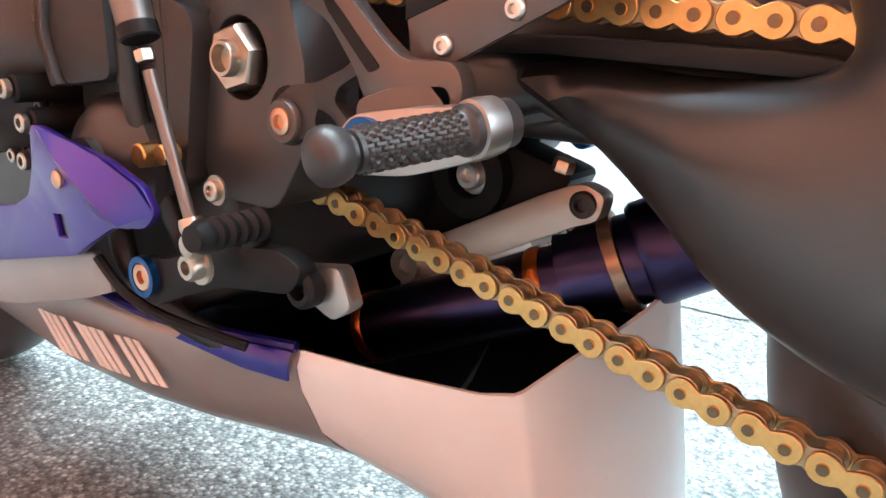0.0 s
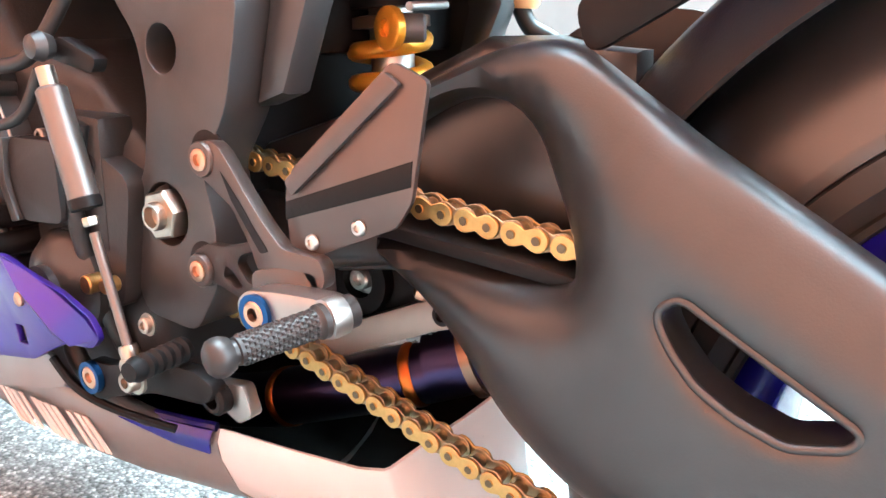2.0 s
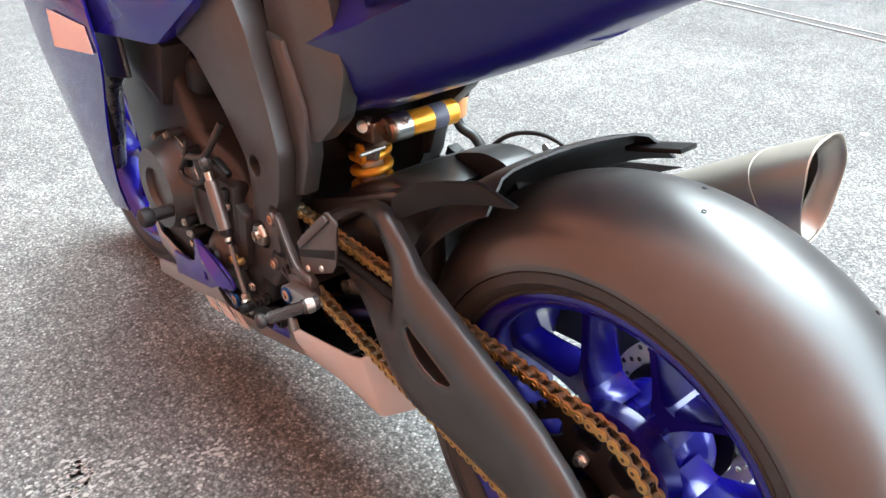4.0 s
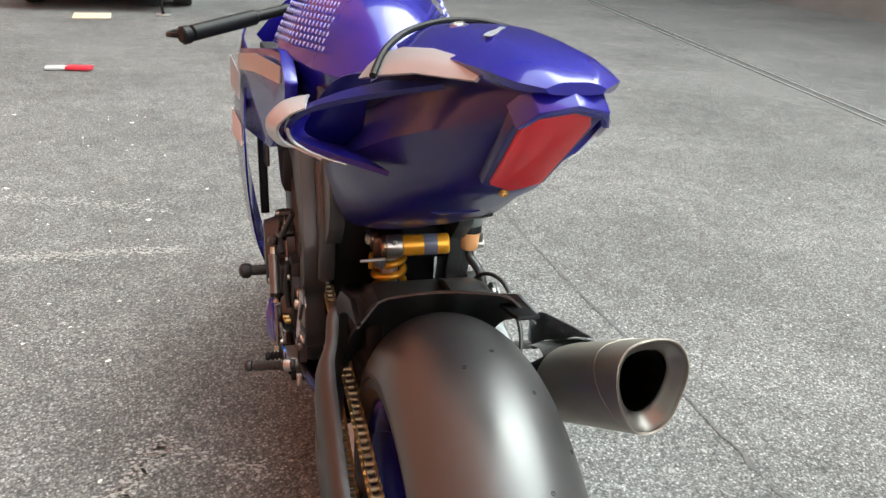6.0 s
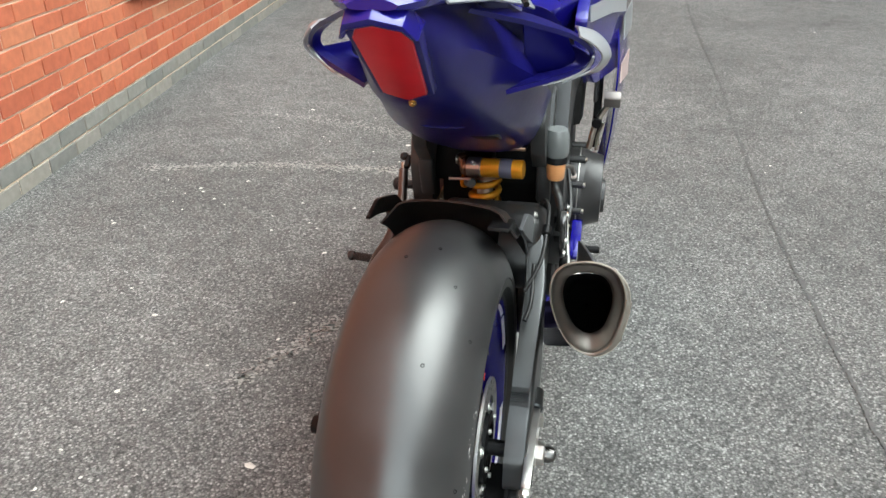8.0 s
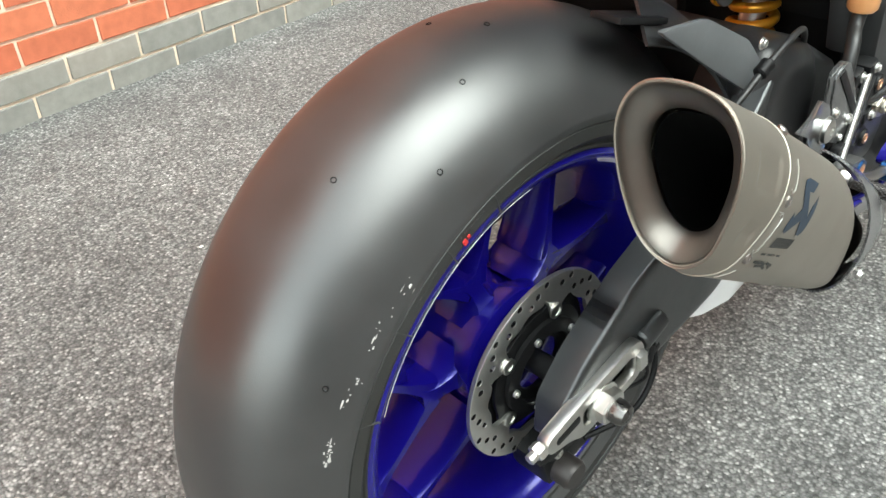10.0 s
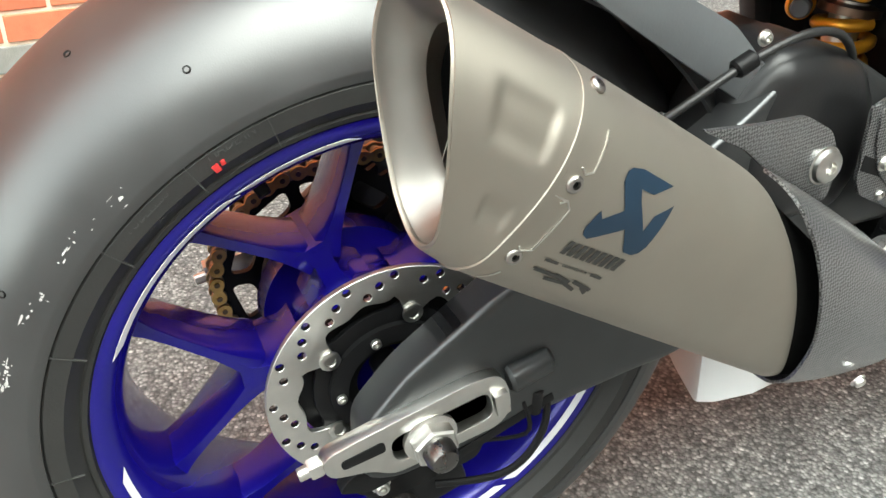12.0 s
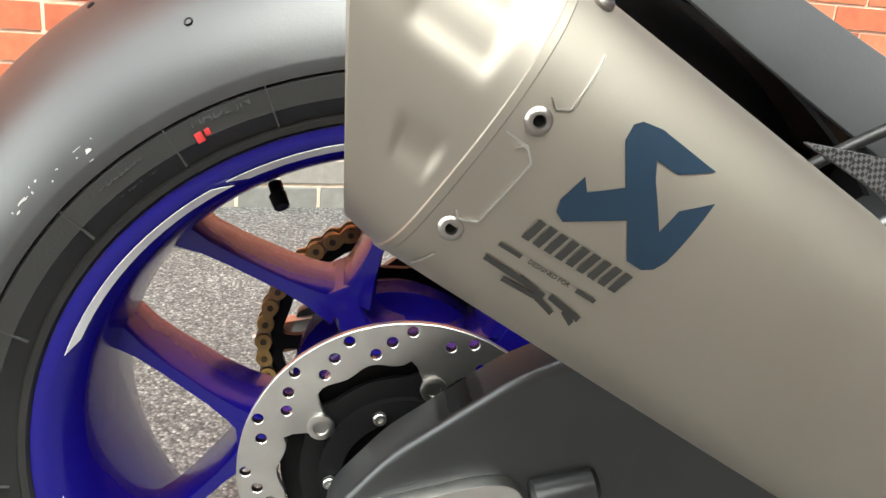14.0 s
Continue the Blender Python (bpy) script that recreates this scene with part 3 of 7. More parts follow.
def letters(text, size, depth, m, name, material, parent, surface=None):
    cu = bpy.data.curves.new(name, "FONT")
    cu.body, cu.size, cu.extrude, cu.align_x, cu.align_y = text, size, depth, "CENTER", "CENTER"
    cu.resolution_u = 2
    tmp = new("tmp_text", cu)
    bpy.context.view_layer.update()
    me = bpy.data.meshes.new_from_object(tmp.evaluated_get(bpy.context.evaluated_depsgraph_get()))
    bpy.data.objects.remove(tmp)
    bpy.data.curves.remove(cu)
    me.transform(m)
    me.materials.clear()
    me.materials.append(material)
    ob = new(name, me)
    ob.parent = parent
    return ob


# raised words on the right sidewall, standing on the wheel's circle
for text, r, deg in (("TUBELESS", 0.2515, 131), ("RADIAL", 0.2425, 130), ("MADE IN", 0.2525, 116), ("GERMANY", 0.2435, 115.5), ("NOT FOR HIGHWAY USE", 0.2475, 168)):
    y, z = polar(r, deg)
    m = Matrix.Translation((0.0958 - (0.2515 - r) * 0.28, y, z)) @ Matrix.Rotation(radians(90), 4, "Z") @ Matrix.Rotation(radians(90), 4, "X") @ Matrix.Rotation(radians(deg - 90), 4, "Z") @ Matrix.Rotation(radians(-14), 4, "X")
    letters(text, 0.0085, 0.0004, m, "sidewall_lettering", SIDEWALL2, wheel)
for deg in (110, 123, 139, 181, 157):
    a = radians(deg)
    b = box(0.0958, *polar(0.2475, deg), 0.002, 0.026, 0.0008, 0.0, rx=deg)
    part("sidewall_rib", b, SIDEWALL2, wheel)
part("paint_dab", box(0.0972, *polar(0.2445, 119.6), 0.0012, 0.0055, 0.0045, 0.0005, rx=121), REDDOT, wheel, "red paint mark on the sidewall")
part("paint_dab", box(0.0972, *polar(0.2455, 118.4), 0.0012, 0.0035, 0.0030, 0.0005, rx=119), REDDOT, wheel, "red paint mark on the sidewall")


def crown(r_add, x):
    return 0.237 + math.sqrt(0.0100 - (x * 0.985) ** 2) + r_add


# wear pits and rubbed white scuffs in the tread
for x, deg in ((0.052, 103.6), (0.080, 115.5), (0.020, 92.5), (-0.02, 97), (0.035, 125), (0.085, 150)):
    r = crown(0, x)
    nrm = Vector((x / 0.1, math.cos(radians(deg)) * 0.9, math.sin(radians(deg)) * 0.9)).normalized()
    p = Vector((x, *polar(r, deg)))
    part("wear_pit", lathe([(0, -0.0015), (0.0012, -0.0012), (0.0016, 0.0002), (0.0024, 0.0006), (0.0028, -0.0006)], p, nrm, 12), BLACKM, wheel)
rs = random.Random(5)
for k in range(46):
    deg, x = rs.choice(((131, 0.0955), (138, 0.0950), (141, 0.0945), (148, 0.0945), (152, 0.0940), (160, 0.0925), (161, 0.0915), (161.5, 0.0935)))
    deg, x = deg + rs.gauss(0, 1.1), x + rs.gauss(0, 0.0008)
    r = crown(0.0002, x)
    L, wd = rs.uniform(0.0006, 0.0045) * rs.choice((0.3, 0.6, 1.2)), rs.uniform(0.0003, 0.0013)
    y, z = polar(r, deg)
    b = bmesh.new()
    vs = [b.verts.new((wd * math.cos(i / 7 * 6.283) * rs.uniform(0.5, 1.2), L * math.sin(i / 7 * 6.283) * rs.uniform(0.5, 1.2), 0)) for i in range(7)]
    b.faces.new(vs)
    slope = math.atan2(x * 0.985, math.sqrt(0.0100 - (x * 0.985) ** 2))
    m = Matrix.Translation((x, y, z)) @ Matrix.Rotation(radians(deg - 90), 4, "X") @ Matrix.Rotation(slope, 4, "Y")
    bmesh.ops.transform(b, matrix=m, verts=b.verts)
    part("scuff", solid(b, 0.0003), SCUFF, wheel, "rubbed white scuff")

# brake disc: outer ring with lobes and drilled holes, black carrier, buttons
ring = []
BTN = [76 + 72 * k for k in range(5)]
for i in range(120):
    deg = i * 3
    dmin = min(abs((deg - bt + 180) % 360 - 180) for bt in BTN)
    wv = 0.5 + 0.5 * math.cos(radians(deg * 15))
    r = 0.0795 - 0.0035 * wv
    if dmin < 15:
        r = 0.0795 - 0.024 * (0.5 + 0.5 * math.cos(radians(dmin * 12)))
    ring.append(polar(r, deg))
holes = []
for k in range(16):
    for j, (r, da) in enumerate(((0.0990, 0), (0.0925, 7.5), (0.0862, 14.5))):
        if k % 4 != 3 or j != 2:
            holes.append(circle(*polar(r, k * 22.5 + da), 0.0035, 12))
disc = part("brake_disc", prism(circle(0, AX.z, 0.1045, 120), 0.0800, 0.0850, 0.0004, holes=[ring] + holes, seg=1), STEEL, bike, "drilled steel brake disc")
# walls of the drilled holes coloured black in place of the shade in them
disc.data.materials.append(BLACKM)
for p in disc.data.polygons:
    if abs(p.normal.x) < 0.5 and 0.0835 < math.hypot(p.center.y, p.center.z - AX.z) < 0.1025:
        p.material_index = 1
car = []
for i in range(120):
    deg = i * 3
    dmin = min(abs((deg - bt + 180) % 360 - 180) for bt in BTN)
    car.append(polar(0.066 + (0.0040 if dmin < 8 else 0.0040 * max(0, 1 - (dmin - 8) / 6)), deg))
part("disc_carrier", prism(car, 0.0765, 0.0815, 0.001, holes=[circle(0, AX.z, 0.030, 32)]), BLACKM, disc)
part("carrier_back", lathe([(0.040, 0.070), (0.0785, 0.070), (0.0785, 0.073), (0.040, 0.073)], AX, (1, 0, 0), 60, close=True), BLACKM, disc)
part("inner_ring", lathe([(0.054, 0.083), (0.054, 0.088), (0.040, 0.090), (0.040, 0.083)], AX, (1, 0, 0), 48, close=True), BLACKM, disc)
for bt in BTN:
    part("disc_button", lathe([(0.0085, 0), (0.0085, 0.0022), (0.0070, 0.003), (0.0045, 0.003), (0.0042, 0.0018), (0, 0.0018)], (0.0848, *polar(0.0625, bt)), (1, 0, 0), 20), ALU, disc)
for k in range(5):
    part("disc_bolt", hexbolt((0.089, *polar(0.0465, 40 + 72 * k)), (1, 0, 0), 0.0042, 0.005, washer=False), STEEL, disc)

# sprocket, chain
CX, PITCH = -0.104, 0.015875
R1, R2, FS = 0.1062, 0.049, Vector((CX, 0.662, 0.438))
teeth = []
for k in range(42):
    a = 360 / 42 * k
    for da, r in ((-3.2, 0.1035), (-1.6, 0.1085), (-0.7, 0.1115), (0.7, 0.1115), (1.6, 0.1085), (3.2, 0.1035)):
        teeth.append(polar(r, a + da))
sholes = [rounded([polar(0.072, a - 13), polar(0.093, a - 14), polar(0.093, a + 14), polar(0.072, a + 13)], 0.008, 3) for a in range(18, 378, 36)]
sprocket = part("rear_sprocket", prism(teeth, CX - 0.003, CX + 0.003, 0.0, holes=sholes + [circle(0, AX.z, 0.036, 32)]), BLACKM, bike, "black lightened rear sprocket")
part("sprocket_carrier", lathe([(0.034, -0.099), (0.062, -0.099), (0.066, -0.090), (0.066, -0.078), (0.034, -0.078)], AX, (1, 0, 0), 40, close=True), BLACKM, sprocket)
for k in range(6):
    b = nut((CX - 0.003, *polar(0.055, 30 + 60 * k)), (-1, 0, 0), 0.009, 0.008)
    cyl((CX - 0.003, *polar(0.055, 30 + 60 * k)), (CX - 0.016, *polar(0.055, 30 + 60 * k)), 0.005, n=12, bm=b)
    part("sprocket_nut", b, STEEL, sprocket)
fteeth = []
for k in range(16):
    a = 360 / 16 * k
    for da, r in ((-8, 0.0455), (-4, 0.0505), (-1.5, 0.0540), (1.5, 0.0540), (4, 0.0505), (8, 0.0455)):
        fteeth.append(polar(r, a + da, FS))
part("front_sprocket", prism(fteeth, CX - 0.003, CX + 0.003), STEEL, bike)

dv = Vector((0, FS.y, FS.z - AX.z))
dist, phi = dv.length, math.atan2(dv.z, dv.y)
beta = math.asin((R1 - R2) / dist)
loop = []
au, al = phi - beta + math.pi / 2, phi + beta - math.pi / 2
for i in range(60):
    a = au + (2 * math.pi + al - au) * i / 59
    loop.append(Vector((0, R1 * math.cos(a), AX.z + R1 * math.sin(a))))
lo0, lo1 = loop[-1].copy(), FS + Vector((0, R2 * math.cos(al), R2 * math.sin(al)))
for i in range(1, 30):
    t = i / 30
    p = lo0.lerp(Vector((0, lo1.y, lo1.z)), t)
    p.z -= 0.006 * math.sin(math.pi * t)
    loop.append(p)
for i in range(24):
    a = al + (au - al) * i / 23
    loop.append(Vector((0, FS.y + R2 * math.cos(a), FS.z + R2 * math.sin(a))))
up0 = loop[-1].copy()
for i in range(1, 30):
    loop.append(up0.lerp(loop[0], i / 30))
cum = [0.0]
for i in range(len(loop)):
    cum.append(cum[-1] + (loop[(i + 1) % len(loop)] - loop[i]).length)
nlink = 2 * round(cum[-1] / PITCH / 2)


def at_len(s):
    s %= cum[-1]
    i = int(np.searchsorted(cum, s, side="right")) - 1
    i = min(i, len(loop) - 1)
    f = (s - cum[i]) / max(1e-9, cum[i + 1] - cum[i])
    return loop[i].lerp(loop[(i + 1) % len(loop)], f)


def eight(hw, waist, n=8):
    """Outline of a chain plate along y."""
    out = []
    for i in range(n + 1):
        a = -math.pi * 0.62 + 1.24 * math.pi * i / n
        out.append((PITCH / 2 + hw * math.cos(a), hw * math.sin(a)))
    out.append((0.0, waist))
    for i in range(n + 1):
        a = math.pi - 0.62 * math.pi + 1.24 * math.pi * i / n
        out.append((-PITCH / 2 + hw * math.cos(a), hw * math.sin(a)))
    out.append((0.0, -waist))
    return out


def link_mesh(outer):
    b = None
    off, hw, wst = (0.0082, 0.0072, 0.0042) if outer else (0.0056, 0.0076, 0.0050)
    for s in (-1, 1):
        b = prism(eight(hw, wst), s * off - 0.00105, s * off + 0.00105, 0.0004, bm=b, seg=1)
        if outer:
            for e in (-1, 1):
                b = cyl((s * off, e * PITCH / 2, 0), (s * (off + 0.0021), e * PITCH / 2, 0), 0.0031, 0.0027, n=10, bm=b)
    if not outer:
        for e in (-1, 1):
            b = cyl((-0.0046, e * PITCH / 2, 0), (0.0046, e * PITCH / 2, 0), 0.0050, n=12, bm=b)
    return b


chain = part("chain", lathe([(0.0030, -0.005), (0.0030, 0.005)], (CX, at_len(0).y, at_len(0).z), (1, 0, 0), 10), STEEL, bike, "gold roller drive chain")
meshes = [mesh_of(link_mesh(True), "link", GOLD), mesh_of(link_mesh(False), "link", GOLDIN)]
meshes[0].materials.append(PINM)
for p in meshes[0].polygons:
    if abs(p.center.x) > 0.0096:
        p.material_index = 1
for i in range(nlink):
    p, q = at_len(cum[-1] / nlink * i), at_len(cum[-1] / nlink * (i + 1))
    d = q - p
    ob = new("link", meshes[i % 2])
    ob.parent = chain
    c = (p + q) / 2
    ob.matrix_basis = Matrix.Translation((CX, c.y, c.z)) @ Matrix.Rotation(math.atan2(d.z, d.y), 4, "X")

# ---- swingarm, axle, hugger ----
def smooth01(t):
    t = max(0.0, min(1.0, t))
    return t * t * (3 - 2 * t)


upper_edge = [(-0.048, 0.352), (-0.016, 0.390), (0.05, 0.440), (0.11, 0.468), (0.2, 0.517), (0.264, 0.549), (0.305, 0.573)]
lower_edge = [(0.300, 0.343), (0.271, 0.335), (0.231, 0.331), (0.194, 0.332), (0.1, 0.316), (-0.02, 0.292), (-0.048, 0.300)]
win2 = [(0.237, 0.459), (0.231, 0.465), (0.225, 0.466), (0.152, 0.430), (0.156, 0.422), (0.178, 0.415), (0.199, 0.421), (0.217, 0.430), (0.229, 0.442), (0.236, 0.452)]


def grow(pts, k):
    cy, cz = sum(p[0] for p in pts) / len(pts), sum(p[1] for p in pts) / len(pts)
    return [(cy + (p[0] - cy) * k, cz + (p[1] - cz) * k) for p in pts]


left_outline = upper_edge + [(0.335, 0.572), (0.370, 0.561), (0.420, 0.540), (0.470, 0.512), (0.510, 0.485), (0.500, 0.466), (0.460, 0.490), (0.420, 0.519), (0.385, 0.537), (0.350, 0.540), (0.328, 0.526), (0.315, 0.502),
                             (0.289, 0.456), (0.304, 0.445), (0.350, 0.442), (0.420, 0.448), (0.455, 0.440), (0.398, 0.410), (0.365, 0.385), (0.335, 0.358)] + lower_edge
def arm_lean(y, z):
    """The arm runs inwards as it goes forward, and folds in towards the chain's opening."""
    fold = 0.85 * (y - 0.285) + 0.53 * (0.47 - z) * -1 * 0.9
    return 0.040 * smooth01((y - 0.20) / 0.22) + 0.010 * smooth01((fold + 0.02) / 0.05) * smooth01((z - 0.425) / 0.05) * smooth01((0.575 - z) / 0.06)


swing = part("swingarm", pillow(rounded(left_outline, 0.02, 3), -0.164, -0.134, 0.048, 0.022, holes=[rounded(win2, 0.004, 3)], xf=arm_lean, hole_r=0.010, hole_depth=0.005), SWINGM, bike, "satin black swingarm with a slotted window")
lip = [Vector((-0.1612 + arm_lean(y, z), y, z)) for y, z in rounded(grow(win2, 1.05), 0.005, 3)]
part("window_lip", tube([p[:] for p in lip + lip[:2]], 0.0024, 10, smooth=False), SWINGM, swing)
part("inner_wall", prism([(0.29, 0.568), (0.36, 0.570), (0.44, 0.535), (0.60, 0.475), (0.62, 0.40), (0.5, 0.40), (0.42, 0.418), (0.36, 0.415), (0.28, 0.44)], -0.078, -0.05, 0.006), SWINGM, swing)
part("lower_beam", prism([(0.30, 0.448), (0.42, 0.450), (0.60, 0.452), (0.62, 0.405), (0.50, 0.405), (0.44, 0.420), (0.37, 0.394), (0.32, 0.38)], -0.094, -0.055, 0.010, seg=3), SWINGM, swing)
part("chain_slider", prism([(0.286, 0.451), (0.32, 0.4545), (0.42, 0.4585), (0.46, 0.4575), (0.46, 0.449), (0.42, 0.450), (0.31, 0.445)], -0.122, -0.088, 0.0015), BLACKM, swing, "black plastic chain slider")
part("bridge", prism([(0.34, 0.56), (0.40, 0.57), (0.50, 0.52), (0.55, 0.45), (0.50, 0.40), (0.40, 0.40), (0.365, 0.44), (0.36, 0.50)], -0.055, 0.12, 0.012, seg=3), SWINGM, swing)
right_outline = upper_edge + [(0.40, 0.545), (0.52, 0.480), (0.60, 0.46), (0.60, 0.40), (0.44, 0.40), (0.365, 0.38), (0.335, 0.358)] + lower_edge
part("right_arm", pillow(rounded(right_outline, 0.012, 3), 0.149, 0.116, 0.007, 0.006, xf=lambda y, z: -0.035 * smooth01((y - 0.18) / 0.25)), SWINGM, swing)
part("adjuster_boss", cyl((0.150, 0.066, 0.366), (0.149, 0.104, 0.376), 0.0125, 0.0115, n=20, w=0.003), SWINGM, swing)


def along(u, v, tilt=13.0):
    a = radians(tilt)
    return (u * math.cos(a) - v * math.sin(a), AX.z + u * math.sin(a) + v * math.cos(a))


def axle_end(s, parent):
    """Slotted adjuster block, axle nut and tension bolt; s: +1 right, -1 left."""
    x0 = s * 0.146
    outl = [along(*p) for p in ((-0.080, 0.006), (-0.080, 0.027), (-0.05, 0.030), (0.045, 0.034), (0.062, 0.030), (0.068, 0.016), (0.068, -0.010), (0.055, -0.022), (-0.034, -0.020), (-0.048, -0.006))]
    slot = [along(*p) for p in ((-0.030, 0.016), (0.052, 0.018), (0.052, -0.010), (-0.030, -0.010))]
    plate = part("axle_block", prism(rounded(outl, 0.010, 4), x0, x0 + s * 0.013, 0.0025, holes=[rounded(slot, 0.010, 4)], seg=2), ALU if s > 0 else SWINGM, parent, "bright machined axle adjuster block" if s > 0 else "")
    slot2 = [along(*p) for p in ((-0.068, 0.018), (-0.034, 0.019), (-0.034, 0.008), (-0.068, 0.009))]
    part("slot_shade", prism(rounded(slot2, 0.004, 3), x0 + s * 0.0125, x0 + s * 0.0137, 0.0004), BLACKM, plate)
    part("slot_back", prism(rounded(slot, 0.008, 3), x0, x0 + s * 0.003), BLACKM, plate)
    if s > 0:
        b = nut((x0 + 0.0135, 0, AX.z), (1, 0, 0), 0.0185, 0.013)
        lathe([(0.0215, 0.0), (0.0215, 0.004), (0.019, 0.005)], (x0 + 0.010, 0, AX.z), (1, 0, 0), 28, bm=b)
        part("axle_nut", b, STEEL, plate, "large steel axle nut")
        part("axle_tip", lathe([(0.0125, 0), (0.0125, 0.008), (0.0100, 0.014), (0.0055, 0.0165), (0, 0.017)], (x0 + 0.0262, 0, AX.z), (1, 0, 0), 24), DARKST, plate)
        part("tension_nut", nut((x0 + 0.006, *along(-0.080, 0.017)), (0, -math.cos(radians(13)), -math.sin(radians(13))), 0.0085, 0.010), STEEL, plate)
        part("tension_bolt", cyl((x0 + 0.006, *along(-0.078, 0.017)), (x0 + 0.006, *along(-0.098, 0.017)), 0.0052, n=14, w=0.001), STEEL, plate)
        part("slot_clamp", box(x0 + 0.010, *along(0.059, 0.004), 0.018, 0.012, 0.022, 0.002, rx=13), ALU, plate)
    else:
        part("axle_nut", nut((x0 - 0.008, 0, AX.z), (-1, 0, 0), 0.022, 0.014), BLUEANO, plate, "blue anodised axle nut")
        part("axle_washer", lathe([(0.013, 0), (0.024, 0), (0.024, 0.004), (0.013, 0.004)], (x0 - 0.006, 0, AX.z), (-1, 0, 0), 28, close=True), ALU, plate)
        part("axle_bore", lathe([(0.015, 0), (0.015, 0.033), (0.0135, 0.035), (0.010, 0.035), (0.009, 0.02), (0, 0.02)], (x0 - 0.0095, 0, AX.z), (-1, 0, 0), 24), BLACKM, plate)
        part("tension_block", box(x0 - 0.002, *along(-0.085, 0.006), 0.016, 0.05, 0.03, 0.003, rx=13), ALU, plate)
        part("tension_bolt", cyl((x0 - 0.002, *along(-0.10, 0.006)), (x0 - 0.002, *along(-0.122, 0.006)), 0.0055, n=14, w=0.001), STEEL, plate)


axle_end(1, swing)
axle_end(-1, swing)
part("axle", cyl((-0.15, 0, AX.z), (0.15, 0, AX.z), 0.0125, n=20), BLACKM, bike)

# rear caliper under the axle on the right
cal = part("rear_caliper", box(0.098, 0.010, 0.238, 0.052, 0.085, 0.045, 0.008, rx=18), BLACKM, bike, "black rear brake caliper")
part("caliper_bracket", prism([(-0.03, 0.300), (0.03, 0.315), (0.075, 0.300), (0.06, 0.262), (-0.02, 0.245), (-0.05, 0.265)], 0.118, 0.126, 0.002, 0.008), BLACKM, cal)
for y, z in ((0.045, 0.296), (-0.028, 0.268)):
    part("caliper_bolt", hexbolt((0.126, y, z), (1, 0, 0), 0.006, 0.009), STEEL, cal)
part("piston_cap", lathe([(0.017, 0), (0.017, 0.018), (0.0145, 0.022), (0, 0.022)], (0.124, -0.010, 0.228), (1, 0, 0), 28), PEGM, cal)
part("caliper_arm", prism(rounded([(-0.066, 0.283), (-0.056, 0.297), (0.058, 0.325), (0.076, 0.338), (0.086, 0.326), (0.070, 0.306), (0.0, 0.288), (-0.040, 0.275)], 0.005, 3), 0.126, 0.138, 0.002), BLACKM, cal)
part("brake_line", tube([(0.130, 0.02, 0.250), (0.150, 0.075, 0.262), (0.152, 0.105, 0.300), (0.140, 0.110, 0.350)], 0.0032, 8), BLACKM, cal)
part("sensor_wire", tube([(0.128, 0.04, 0.29), (0.150, 0.09, 0.30), (0.148, 0.085, 0.335)], 0.0020, 6), BLACKM, cal)
part("line_guide", cyl((0.146, 0.098, 0.318), (0.146, 0.098, 0.342), 0.006, n=12, w=0.001), BLACKM, cal)
part("torque_rod", box(0.146, 0.062, 0.312, 0.008, 0.11, 0.010, 0.002, rx=22), BLACKM, cal)

# mudguard over the front of the rear tyre
rows = []
for k in range(15):
    deg = 26 + (74 - 26) * k / 14
    row = []
    for i in range(17):
        f = i / 8 - 1
        x = 0.112 * f
        r = 0.366 - 0.012 * f * f - 0.030 * max(0, abs(f) - 0.72) / 0.28
        end = 74 - 12 * max(0, -f) - 6 * (1 - abs(f)) + 2 * max(0, f)
        row.append(Vector((x, *polar(r, 26 + (end - 26) * k / 14))))
    rows.append(row)
hugger = part("mudguard", solid(loft(rows, caps=False, closed=False), 0.003), HUGM, bike, "black rear tyre hugger mudguard")
part("side_flap", prism([(0.10, 0.652), (0.16, 0.662), (0.26, 0.628), (0.31, 0.59), (0.30, 0.565), (0.24, 0.602), (0.205, 0.620), (0.15, 0.640)], -0.120, -0.113, 0.002, 0.01), BLACKM, hugger)
# black flap on the right: its grey colour carries the sky's reflection
part("side_flap", prism([(0.085, 0.662), (0.16, 0.655), (0.25, 0.612), (0.31, 0.56), (0.30, 0.535), (0.23, 0.575), (0.17, 0.61)], 0.112, 0.118, 0.002, 0.01), GREYPL_AND_SHEEN, hugger)
part("rear_tab", box(0.088, 0.085, 0.668, 0.03, 0.075, 0.006, 0.002, rx=-14), BLACKM, hugger)
for y, z in ((0.30, 0.56), (0.28, 0.60)):
    part("guard_bolt", hexbolt((0.118, y, z), (1, 0, 0.1), 0.0045, 0.005), STEEL, hugger)

# ---- silencer ----
S_AX, B_AX, C0 = Vector((0, 0.857, -0.515)), Vector((0, 0.515, 0.857)), Vector((0.219, 0.10, 0.535))
SECT = spline([(0.000, 0.0595, 0), (0.030, 0.054, 0), (0.0475, 0.036, 0), (0.0535, 0.010, 0), (0.0485, -0.022, 0), (0.037, -0.049, 0), (0.012, -0.0625, 0), (-0.016, -0.054, 0),
               (-0.036, -0.030, 0), (-0.050, 0.004, 0), (-0.050, 0.034, 0), (-0.034, 0.053, 0)], 10, closed=True)
SECT = [(p.x, p.y) for p in SECT]


def sil(a, b, s):
    return C0 + Vector((a, 0, 0)) + B_AX * b + S_AX * s


def cut(a, b, k=1.0, y=-0.046):
    """s at which the slanted mouth ends."""
    return (y + 0.006 * smooth01((b - 0.01) / 0.05) - C0.y - B_AX.y * b) / S_AX.y


